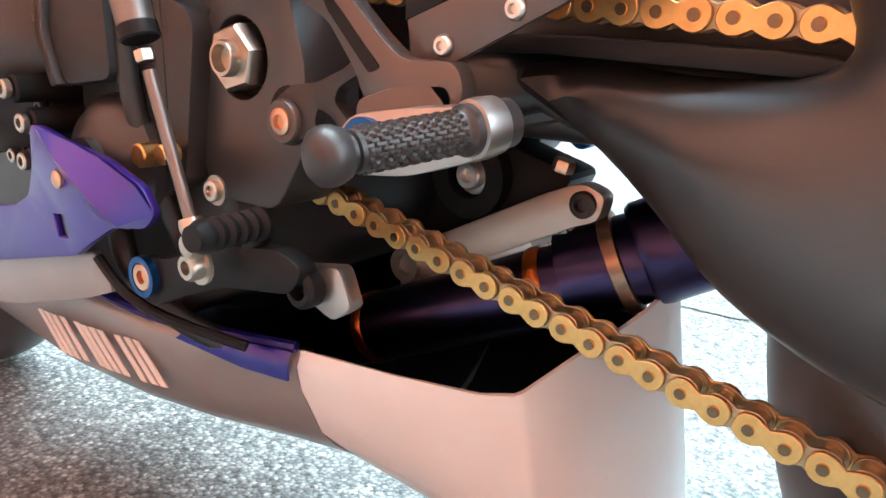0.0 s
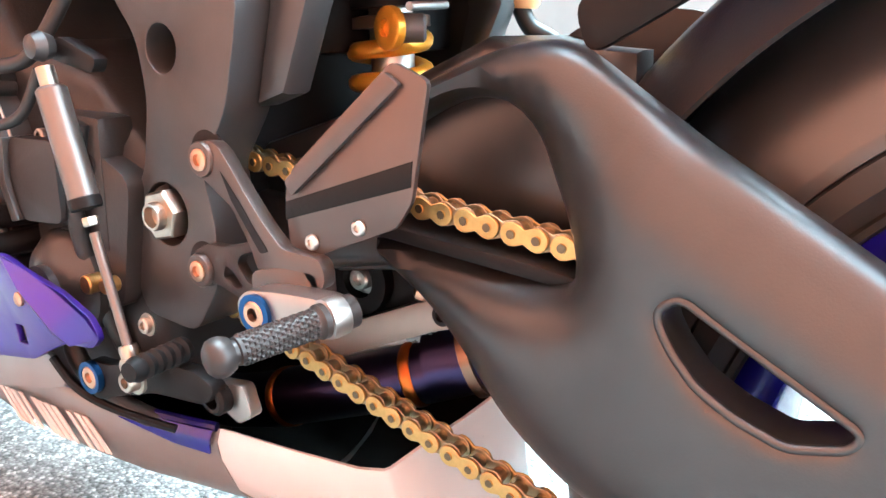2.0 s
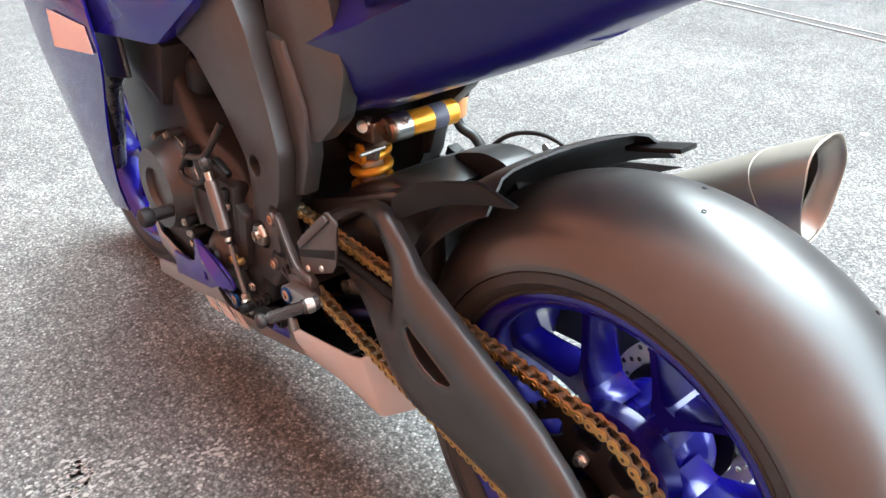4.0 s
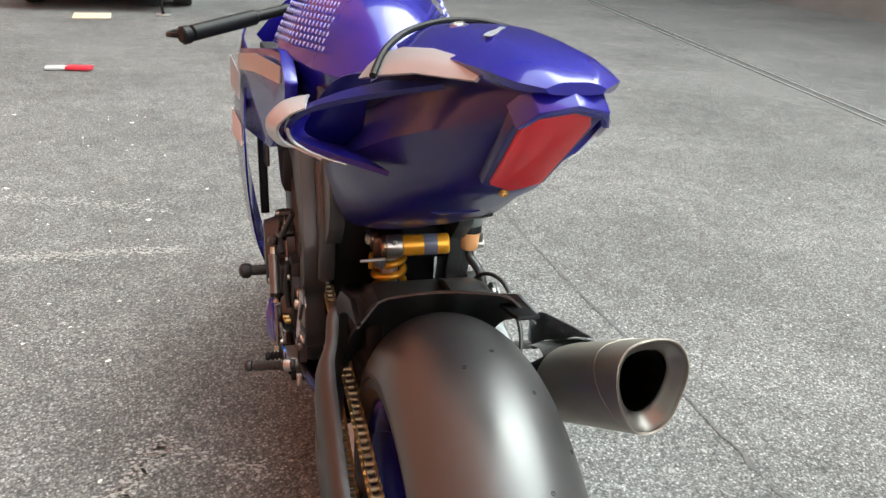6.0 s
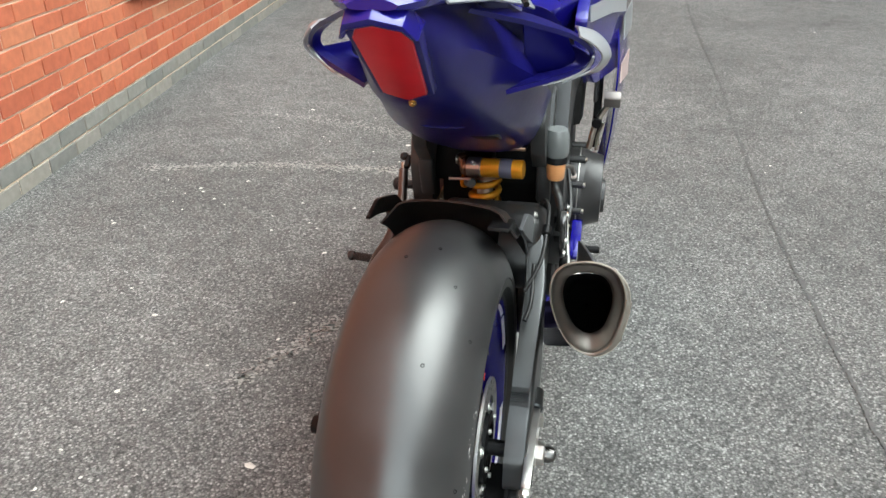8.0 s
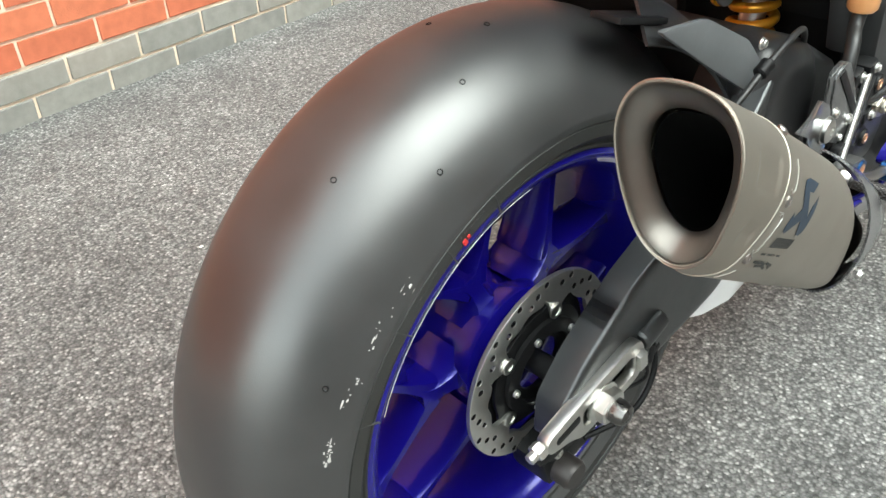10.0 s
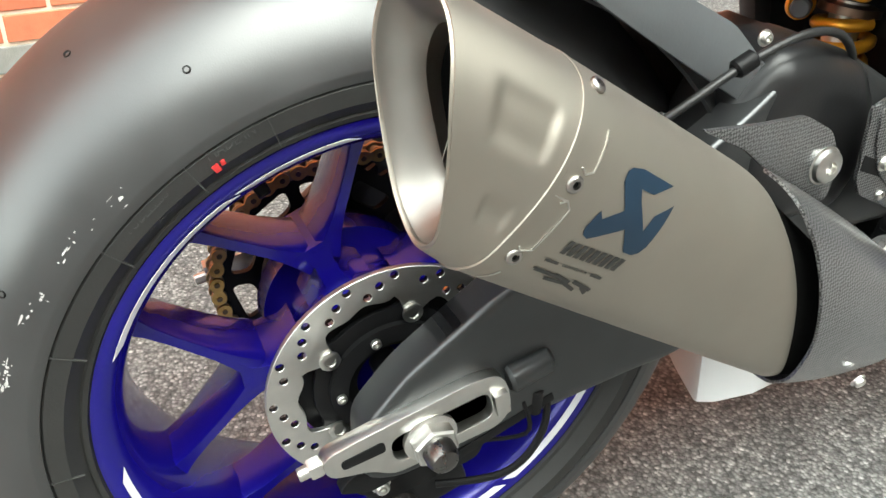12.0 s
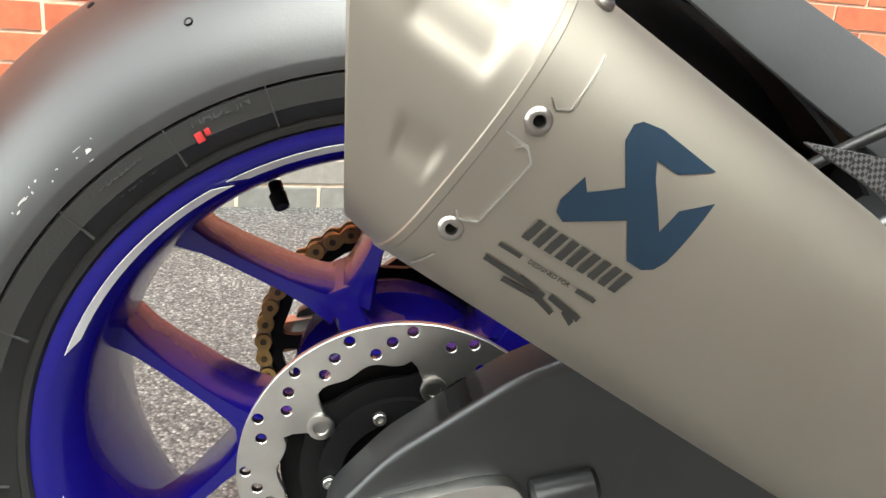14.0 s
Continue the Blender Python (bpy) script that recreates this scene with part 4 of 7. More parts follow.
def outer_a(b):
    """Reach of the outer face at height b."""
    best = 0.05
    for (a0, b0), (a1, b1) in zip(SECT, SECT[1:] + SECT[:1]):
        if (b0 - b) * (b1 - b) <= 0 and max(a0, a1) > 0.005 and abs(b1 - b0) > 1e-9:
            best = a0 + (a1 - a0) * (b - b0) / (b1 - b0)
    return best


def dent(b, t, a):
    """Pressed panels of the end cap, on its outer face: depth at height b and t, 0 at the seam to 1 at the mouth."""
    if a < 0.01:
        return 0.0
    d = 0.0
    for b0, b1, t0, t1 in ((0.008, 0.041, 0.15, 0.72), (-0.030, -0.009, 0.16, 0.60)):
        fb = smooth01((b - b0) / 0.010) * smooth01((b1 - b) / 0.010)
        ft = smooth01((t - t0) / 0.08) * smooth01((t1 - t) / (0.10 + 0.5 * max(0, b)))
        d = max(d, fb * ft)
    return 0.0019 * d


def front_end(b):
    return 0.118 - 1.2 * b


rings = []
for t, k in ((0.0, 1.0), (0.1, 1.002), (0.3, 1.004), (0.55, 1.004), (0.8, 1.0), (0.95, 0.999), (0.985, 0.994), (1.0, 0.978)):
    rings.append([sil(a * k, b * k, -0.116 + (front_end(b) + 0.116) * t) for a, b in SECT])
body = loft(rings, caps=False)
silencer = part("silencer", body, TITAN, bike, "brushed titanium silencer with a slanted mouth")
rings = []
for i in range(41):
    t = i / 40
    ring = []
    for a, b in SECT:
        k = 1 - 0.035 * t
        s = -0.116 + (cut(a, b) + 0.116) * t
        ring.append(sil(a * (1 - 0.085 * t) - 0.004 * t - dent(b, t, a), b * k, s))
    rings.append(ring)
for k, ds in ((0.985, 0.0), (0.972, -0.0012), (0.955, -0.0006), (0.94, 0.002)):
    rings.append([sil(a * 0.915 * k - 0.004, b * 0.965 * k + 0.0, cut(a, b) + ds) for a, b in SECT])
part("end_cap", loft(rings, caps=False), TITAN, silencer, "titanium end cap with pressed panels")
rings = []
for i in range(9):
    t = i / 8
    k = 0.905 - 0.275 * smooth01(t * 0.9 + 0.05)
    off = -0.006 * t
    rings.append([sil(a * k * 0.95 - 0.004, b * k + off * -1.2, cut(a, b) * (1 - t * 0.20) - 0.116 * t * 0.20 + 0.012 * t + 0.001) for a, b in SECT])
part("mouth_funnel", loft(rings, caps=False), FUNNEL, silencer, "heat-tinted inner funnel")
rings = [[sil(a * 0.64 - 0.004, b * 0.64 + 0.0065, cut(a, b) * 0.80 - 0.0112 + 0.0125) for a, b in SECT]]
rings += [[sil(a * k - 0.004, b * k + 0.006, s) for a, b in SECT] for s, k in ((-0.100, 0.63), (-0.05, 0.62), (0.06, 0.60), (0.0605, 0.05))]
part("inner_pipe", loft(rings, caps=False), SOOT_AND_SHADE, silencer, "sooty black inner pipe")
# raised strap at the seam
part("strap", loft([[sil(a * k, b * k, s) for a, b in SECT] for s, k in ((-0.1185, 0.99), (-0.1180, 1.006), (-0.1150, 1.008), (-0.1140, 0.99))], caps=False), TITAN, silencer)
for b, s in ((0.011, -0.1062), (-0.0350, -0.1062), (0.055, -0.1062)):
    a = outer_a(b)
    nrm = Vector((1, 0, 0)) if b < 0.05 else Vector((0.5, 0, 0)) + B_AX * 0.8
    if b > 0.05:
        a = 0.030
    p = sil(a, b, s) + nrm.normalized() * 0.0002
    part("rivet", lathe([(0.0045, -0.002), (0.0047, 0.0005), (0.0040, 0.0014), (0.0032, 0.0018), (0.0022, 0.0018), (0.0020, -0.0010), (0, -0.0010)], p, nrm, 20), ALUW, silencer, "hollow steel rivet")
    # black disc that paints the dark of the rivet's hollow
    part("rivet_hole_shade", lathe([(0.0020, 0), (0.0019, 0.0002), (0, 0.0002)], p, nrm, 14), SOOT_AND_SHADE, silencer)


DS, DB = 0.006, 0.009


def decal(polys, material, name, parent, lift=0.0005, label="", ds=0.0, db=0.0):
    """Flat shapes in (s, b) laid on the outer face."""
    b = bmesh.new()
    for pts in polys:
        vs = [b.verts.new((p[0], p[1], 0)) for p in pts]
        es = [b.edges.new((vs[i - 1], vs[i])) for i in range(len(vs))]
        bmesh.ops.triangle_fill(b, edges=es, use_beauty=True)
    for _ in range(2):
        bmesh.ops.subdivide_edges(b, edges=[e for e in b.edges if e.calc_length() > 0.006], cuts=1)
    bmesh.ops.triangulate(b, faces=b.faces[:])
    for v in b.verts:
        s, bb = v.co.x + DS + ds, v.co.y + DB + db
        v.co = sil(outer_a(bb) * 1.004 + lift, bb * 1.004, s)
    return part(name, solid(b, 0.0002), material, parent, label)


for run in (((-0.0988, 0.0400), (-0.0985, 0.0354), (-0.0993, 0.0197), (-0.1036, 0.0171), (-0.1070, 0.0195)), ((-0.1072, -0.0002), (-0.1043, 0.0027), (-0.0995, -0.0014), (-0.1005, -0.028), (-0.1065, -0.0308), (-0.1090, -0.0284)), ((-0.1041, -0.0462), (-0.1059, -0.0567))):
    b = bmesh.new()
    prev = None
    for k in range(len(run) - 1):
        p, q = Vector(run[k]), Vector(run[k + 1])
        for j in range(5):
            c = p.lerp(q, j / 4)
            n2 = Vector((-(q - p).y, (q - p).x)).normalized() * 0.00035
            row = [b.verts.new(sil(outer_a(e.y) * 1.004 + 0.0005, e.y * 1.004, e.x)) for e in (c - n2, c + n2)]
            if prev:
                b.faces.new((prev[0], prev[1], row[1], row[0]))
            prev = row
    part("plate_edge", solid(b, 0.0005), ALU, silencer)

mark = [(-0.0844, 0.0132), (-0.0848, 0.0189), (-0.0824, 0.0214), (-0.0749, 0.0232), (-0.0501, 0.0227), (-0.0619, 0.0144), (-0.0713, 0.0143), (-0.0675, 0.0087), (-0.0547, -0.0044), (-0.0538, 0.0052), (-0.0444, 0.0141),
        (-0.0452, -0.0112), (-0.0468, -0.0158), (-0.0502, -0.0184), (-0.0566, -0.0186), (-0.0666, -0.0073), (-0.0840, -0.0201), (-0.0880, -0.0186), (-0.0898, -0.0144), (-0.0882, -0.0037), (-0.0842, -0.0075), (-0.0746, 0.0011)]
decal([mark], MARKBLUE, "maker_mark", silencer, label="blue-grey etched mark")
p0, p1 = (-0.0880, -0.0295), (-0.0490, -0.0275)
sd = Vector((p1[0] - p0[0], p1[1] - p0[1]))
sn = Vector((-sd.y, sd.x)).normalized() * 0.0042
bars = []
for i in range(9):
    q = Vector(p0) + sd * (i / 8.4)
    e = sd.normalized() * 0.0030
    sh = sd.normalized() * 0.0006
    bars.append([(q - sn - sh)[:], (q - sn + e - sh)[:], (q + sn + e + sh)[:], (q + sn + sh)[:]])
for one in bars:
    decal([one], MARKGREY, "word_bar", silencer, label="dark etched bar", ds=-0.003, db=0.0012)
p0, p1 = (-0.0895, -0.0400), (-0.0480, -0.0385)
q0, q1 = Vector(p0), Vector(p1)
n2 = Vector((-(q1 - q0).y, (q1 - q0).x)).normalized() * 0.0008
for a, c in ((q0, q0.lerp(q1, 0.22)), (q0.lerp(q1, 0.80), q1)):
    decal([[(a + n2)[:], (a - n2)[:], (c - n2)[:], (c + n2)[:]]], MARKGREY, "rule_line", silencer, ds=-0.006, db=0.0012)
dirs = (S_AX * (q1 - q0).x + B_AX * (q1 - q0).y).normalized()
tilt = Vector((outer_a(-0.022) - outer_a(-0.032), 0, 0)) + B_AX * 0.010
upv = (tilt - dirs * tilt.dot(dirs)).normalized()
nv = dirs.cross(upv)
mt = Matrix((dirs, upv, nv)).transposed().to_4x4()
mb = q0.lerp(q1, 0.51) + Vector((DS - 0.006, DB + 0.0012))
mt.translation = sil(outer_a(mb.y) * 1.004 + 0.0006, mb.y * 1.004, mb.x)
letters("DESIGNED FOR", 0.0026, 0.0001, mt, "etched_words", MARKGREY, silencer)
p0, p1 = (-0.0860, -0.0500), (-0.0430, -0.0470)
q0, q1 = Vector(p0), Vector(p1)
d = (q1 - q0)
n2 = Vector((-d.y, d.x)).normalized()
strokes = []
for f0, f1, h0, h1, th in ((0.0, 0.42, 0.0030, 0.0018, 0.0011), (0.34, 0.62, 0.0026, 0.0004, 0.0012), (0.24, 0.56, -0.0012, -0.0012, 0.0010), (0.52, 0.78, -0.0004, -0.0038, 0.0011), (0.66, 1.0, 0.0018, -0.0008, 0.0012), (0.84, 0.98, -0.0004, -0.0036, 0.0013)):
    a, c = q0 + d * f0 + n2 * h0, q0 + d * f1 + n2 * h1
    m2 = n2 * th
    strokes.append([(a + m2)[:], (a - m2)[:], (c - m2)[:], (c + m2)[:]])
for one in strokes:
    decal([one], MARKGREY, "badge_bar", silencer, label="dark etched badge stroke", ds=-0.010, db=0.0012)

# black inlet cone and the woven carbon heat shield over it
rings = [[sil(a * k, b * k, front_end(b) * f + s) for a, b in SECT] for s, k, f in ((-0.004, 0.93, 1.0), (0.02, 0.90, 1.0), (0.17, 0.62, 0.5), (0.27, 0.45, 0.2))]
part("inlet_cone", loft(rings), SOOT_AND_SHADE, silencer, "dark inlet cone")
order = sorted((p for p in SECT if p[0] > 0.002 or p[1] > 0.05), key=lambda p: -p[1])
order = [(p[0], p[1]) for p in order if not (p[0] < 0.004 and p[1] > 0.05)]
rows = []
for i in range(13):
    t = i / 12
    row = []
    for a, b in order:
        g = (b + 0.06) / 0.12
        s0 = front_end(b) + 0.002 + 0.012 * smooth01(g * 2.2)
        s1 = 0.300 - 0.080 * (g - 0.3) ** 2
        s = s0 + (s1 - s0) * t
        k = 1.02 + 0.08 * smooth01((b + 0.055) / 0.05) - 0.24 * t ** 1.7
        row.append(sil(a * k + 0.004 - 0.012 * t, b * k + 0.012 * t, s))
    rows.append(row)
shield = part("heat_shield", solid(loft(rows, caps=False, closed=False), 0.0022), CARBON, silencer, "woven carbon fibre heat shield")
hang = [(0.133, 0.590), (0.20, 0.580), (0.250, 0.573), (0.282, 0.557), (0.299, 0.530), (0.297, 0.500), (0.275, 0.502), (0.243, 0.528), (0.205, 0.549), (0.178, 0.568)]
part("hanger_plate", prism(rounded(hang, 0.006, 3), 0.192, 0.1965, 0.0012, xf=lambda y, z: 0.030 * smooth01((0.28 - y) / 0.15)), CARBON, silencer, "carbon fibre silencer hanger")
part("hanger_bolt", lathe([(0.0145, 0), (0.0145, 0.002), (0.0128, 0.0025), (0.0122, 0.006), (0.0085, 0.008), (0.0050, 0.008), (0.0047, 0.004), (0, 0.004)], (0.1965, 0.282, 0.531), (1, 0, 0.05), 28), ALU, silencer, "large bright button-head bolt")
part("shield_bolt", hexbolt(sil(0.040, -0.030, 0.268), (1, 0, -0.3), 0.0045, 0.005), STEEL, silencer)

# ---- tail, seat, tank, fairings ----
def section(y, w, zb, zt, wt=0.5, wb=0.6, n=24, e=0.62):
    """A rounded section across the bike, counted round from the top."""
    out = []
    zc, h = (zb + zt) / 2, (zt - zb) / 2
    for i in range(n):
        a = 2 * math.pi * i / n + math.pi / 2
        c, s = math.cos(a), math.sin(a)
        px = abs(c) ** e * (1 if c >= 0 else -1)
        pz = abs(s) ** e * (1 if s >= 0 else -1)
        k = wt + (1 - wt) * (1 - max(0, pz)) if pz > 0 else wb + (1 - wb) * (1 + pz)
        out.append(Vector((-px * w * k, y, zc + pz * h)))
    return out


TAIL = [(0.47, 0.120, 0.640, 0.850), (0.36, 0.130, 0.682, 0.885), (0.25, 0.128, 0.730, 0.930), (0.15, 0.114, 0.775, 0.962), (0.05, 0.090, 0.830, 0.990), (-0.03, 0.074, 0.868, 1.008)]
rings = [section(y, w, a, c, 0.55, 0.80, 24, 0.46) for y, w, a, c in TAIL]
# the rear face slants forward as it falls
for k, (w, a, c, yb, yt) in enumerate(((0.060, 0.890, 1.020, -0.072, -0.10), (0.048, 0.897, 1.024, -0.078, -0.175), (0.036, 0.903, 1.018, -0.082, -0.196))):
    ring = section(0, w, a, c, 0.75, 0.7)
    for v in ring:
        f = (v.z - a) / (c - a)
        v.y = yb + (yt - yb) * f
    rings.append(ring)
tail = part("tail_unit", loft(rings), BLUED, bike, "deep blue tail fairing with a red lamp cover")

lamp_o = [(-0.031, 0.985), (-0.022, 0.9985), (0.0, 1.003), (0.022, 0.9985), (0.031, 0.985), (0.0265, 0.908), (0.0, 0.897), (-0.0265, 0.908)]


def rear_plane(x, z, lift=0.0):
    f = (z - 0.900) / 0.1
    return Vector((x, -0.083 - 0.110 * f - lift * 0.68, z - lift * 0.73 * 0.6))


def slab(pts, d0, d1, material, name, parent, label="", bev=0.002):
    b = bmesh.new()
    lo = [b.verts.new(rear_plane(x, z, d0)) for x, z in pts]
    hi = [b.verts.new(rear_plane(x * 0.95, z, d1)) for x, z in pts]
    b.faces.new(lo)
    b.faces.new(hi[::-1])
    for i in range(len(pts)):
        b.faces.new((lo[i - 1], lo[i], hi[i], hi[i - 1]))
    bmesh.ops.recalc_face_normals(b, faces=b.faces[:])
    bevelled(b, bev)
    return part(name, b, material, parent, label)


slab([(x * 1.24, 0.95 + (z - 0.95) * 1.10) for x, z in lamp_o], -0.012, 0.006, BLUED, "lamp_surround", tail)
lamp = slab(lamp_o, -0.004, 0.011, RED, "lamp_cover", tail, "red tail lamp cover")
slab([(-0.042, 0.990), (-0.031, 1.0075), (0.0, 1.015), (0.031, 1.0075), (0.042, 0.990), (0.036, 0.990), (0.027, 1.0005), (0.0, 1.0065), (-0.027, 1.0005), (-0.036, 0.990)], -0.014, 0.020, BLUE, "lamp_brow", tail, "glossy blue brow over the lamp", 0.0015)
part("tail_bolt", hexbolt((0.0, -0.066, 0.884), (0, -0.8, -0.5), 0.0035, 0.004), GOLD, tail, "small brass bolt under the lamp")
hood = [section(y, w, a, c, 0.55, 0.9, 28, 0.42) for y, w, a, c in ((0.115, 0.076, 0.975, 1.022), (0.07, 0.082, 0.978, 1.029), (0.0, 0.079, 0.986, 1.035), (-0.08, 0.066, 0.996, 1.037), (-0.15, 0.056, 1.004, 1.036), (-0.195, 0.044, 1.008, 1.030), (-0.212, 0.025, 1.012, 1.022))]
hump = part("seat_hump", loft(hood), BLUE, tail, "glossy blue single-seat hump")
part("seat_edge", tube([(-0.118, 0.020, 0.982), (-0.099, 0.062, 1.000), (-0.070, 0.094, 1.015), (-0.03, 0.114, 1.024), (0.0, 0.118, 1.026), (0.03, 0.114, 1.024), (0.070, 0.094, 1.015), (0.099, 0.062, 1.000), (0.118, 0.020, 0.982)], 0.0038, 8), BLACKM, tail)
b = bmesh.new()
prev = None
for k in range(7):
    x, y = -0.034 + 0.038 * k / 6, -0.085 + 0.073 * k / 6
    z = np.interp(y, [-0.15, -0.08, 0.0, 0.07], [1.036, 1.037, 1.035, 1.029])
    w = 0.0032 + 0.0012 * math.sin(k)
    row = [b.verts.new((x - w, y + w * 0.5, z + 0.0008)), b.verts.new((x + w, y - w * 0.5, z + 0.0008))]
    if prev:
        b.faces.new((prev[0], prev[1], row[1], row[0]))
    prev = row
part("hump_slash", solid(b, 0.0006), SILVERP, hump, "pale slash mark on the hump")
part("hump_bolt", hexbolt((-0.030, 0.03, 1.030), (-0.2, 0, 1), 0.008, 0.004), ALU, tail)


def strip(rows, t, material, name, parent, label=""):
    return part(name, solid(loft([[Vector(p) for p in spline(r, 6)] for r in rows], caps=False, closed=False), t), material, parent, label)


for s in (-1, 1):
    wing = strip([[(s * 0.066, -0.060, 0.990), (s * 0.125, 0.028, 0.961), (s * 0.177, 0.098, 0.931), (s * 0.199, 0.136, 0.899), (s * 0.182, 0.140, 0.876), (s * 0.094, 0.050, 0.866)],
                  [(s * 0.090, 0.000, 0.981), (s * 0.135, 0.068, 0.956), (s * 0.183, 0.122, 0.926), (s * 0.199, 0.156, 0.895), (s * 0.181, 0.164, 0.870), (s * 0.102, 0.100, 0.861)],
                  [(s * 0.100, 0.040, 0.974), (s * 0.141, 0.092, 0.951), (s * 0.184, 0.144, 0.920), (s * 0.196, 0.172, 0.892), (s * 0.178, 0.184, 0.866), (s * 0.108, 0.150, 0.857)]], 0.006, BLUED, "tail_wing", tail, "dark blue hollow side wing of the tail")
    # closed lower part of the duct
    strip([[(s * 0.196, 0.170, 0.890), (s * 0.180, 0.183, 0.867), (s * 0.108, 0.150, 0.857)],
           [(s * 0.186, 0.230, 0.884), (s * 0.172, 0.250, 0.858), (s * 0.116, 0.265, 0.840)],
           [(s * 0.164, 0.290, 0.880), (s * 0.155, 0.305, 0.858), (s * 0.122, 0.335, 0.810)]], 0.005, BLUED, "wing_floor", wing)
    strip([[(s * 0.1800, 0.098, 0.9320), (s * 0.1960, 0.119, 0.9190), (s * 0.2090, 0.140, 0.899), (s * 0.2020, 0.148, 0.881), (s * 0.1860, 0.146, 0.8715), (s * 0.1600, 0.118, 0.8655)],
           [(s * 0.1750, 0.122, 0.9390), (s * 0.2010, 0.148, 0.9250), (s * 0.2200, 0.172, 0.896), (s * 0.2080, 0.182, 0.870), (s * 0.1850, 0.178, 0.8620), (s * 0.1580, 0.150, 0.8580)],
           [(s * 0.1700, 0.150, 0.9360), (s * 0.2000, 0.176, 0.9220), (s * 0.2190, 0.200, 0.893), (s * 0.2060, 0.210, 0.866), (s * 0.1820, 0.205, 0.8560), (s * 0.1560, 0.180, 0.8520)]], 0.0025, SILVERP, "wing_panel", wing, "silver-white flared panel on the wing")
    b = bmesh.new()
    vs = [b.verts.new(p) for p in spline([(s * 0.100, 0.130, 0.966), (s * 0.128, 0.185, 0.950), (s * 0.147, 0.212, 0.925), (s * 0.160, 0.230, 0.895), (s * 0.164, 0.240, 0.866), (s * 0.100, 0.220, 0.846)], 4)]
    b.faces.new(vs)
    part("wing_bulkhead", solid(b, 0.003), BLUED, wing)
    part("wing_rim", tube([(s * 0.197, 0.130, 0.900), (s * 0.193, 0.142, 0.886), (s * 0.182, 0.140, 0.8760), (s * 0.160, 0.116, 0.8705), (s * 0.135, 0.090, 0.8685)], 0.002, 8, radii=[0.0020, 0.0022, 0.0018, 0.0012, 0.0006]), SILVERP, wing, "thin silver edge of the wing")
    strip([[(s * 0.046, -0.130, 1.020), (s * 0.053, -0.134, 1.014), (s * 0.058, -0.136, 1.008)],
           [(s * 0.072, -0.045, 1.020), (s * 0.084, -0.046, 1.010), (s * 0.092, -0.048, 0.998)],
           [(s * 0.086, 0.025, 1.010), (s * 0.100, 0.025, 0.998), (s * 0.112, 0.020, 0.983)],
           [(s * 0.098, 0.085, 0.994), (s * 0.112, 0.088, 0.980), (s * 0.122, 0.090, 0.966)]], 0.003, SILVERP, "hump_side_panel", tail, "silver-white side panel of the hump")
# undertray and seat
part("undertray", loft([section(y, w, a, c, 0.8, 0.7) for y, w, a, c in ((0.42, 0.085, 0.655, 0.70), (0.25, 0.080, 0.735, 0.78), (0.10, 0.055, 0.80, 0.84))]), BLUED, tail)
part("underseat_bracket", box(0.045, 0.185, 0.770, 0.05, 0.05, 0.018, 0.004, rx=-24), BLACKM, tail)
part("rider_seat", loft([section(y, w, a, c, 0.6, 0.8) for y, w, a, c in ((0.118, 0.085, 0.93, 1.005), (0.20, 0.105, 0.90, 0.962), (0.30, 0.120, 0.865, 0.925), (0.42, 0.115, 0.845, 0.905), (0.52, 0.095, 0.845, 0.915))]), SEATM, bike, "dark blue-black rider seat")
tank = part("fuel_tank", loft([section(y, w, a, c, 0.55, 0.8, 32) for y, w, a, c in ((0.47, 0.075, 0.85, 0.925), (0.52, 0.105, 0.80, 0.975), (0.60, 0.130, 0.76, 1.010), (0.70, 0.165, 0.76, 1.030), (0.80, 0.180, 0.76, 1.035), (0.90, 0.170, 0.77, 1.025), (0.98, 0.13, 0.80, 1.0))]), BLUE, bike, "glossy blue fuel tank")
for s in (-1, 1):
    b = None
    for i in range(17):
        for j in range(7):
            y, z = 0.56 + 0.0155 * i + 0.0078 * (j % 2), 0.922 + 0.0118 * j - 0.0008 * i
            f = (z - 0.885) / 0.14
            x = s * (np.interp(y, [0.52, 0.6, 0.7, 0.8, 0.9], [0.105, 0.130, 0.165, 0.180, 0.170]) * (1 - 0.40 * max(0, f) ** 1.3) + 0.001)
            b = lathe([(0.0048, 0), (0.0044, 0.0010), (0.0022, 0.0015), (0, 0.0016)], (x, y, z), (s, 0, 0.5), 6, bm=b)
    tagged(part("tank_grip", b, GRIPM, tank), "pale textured knee grip", kind="stuff")

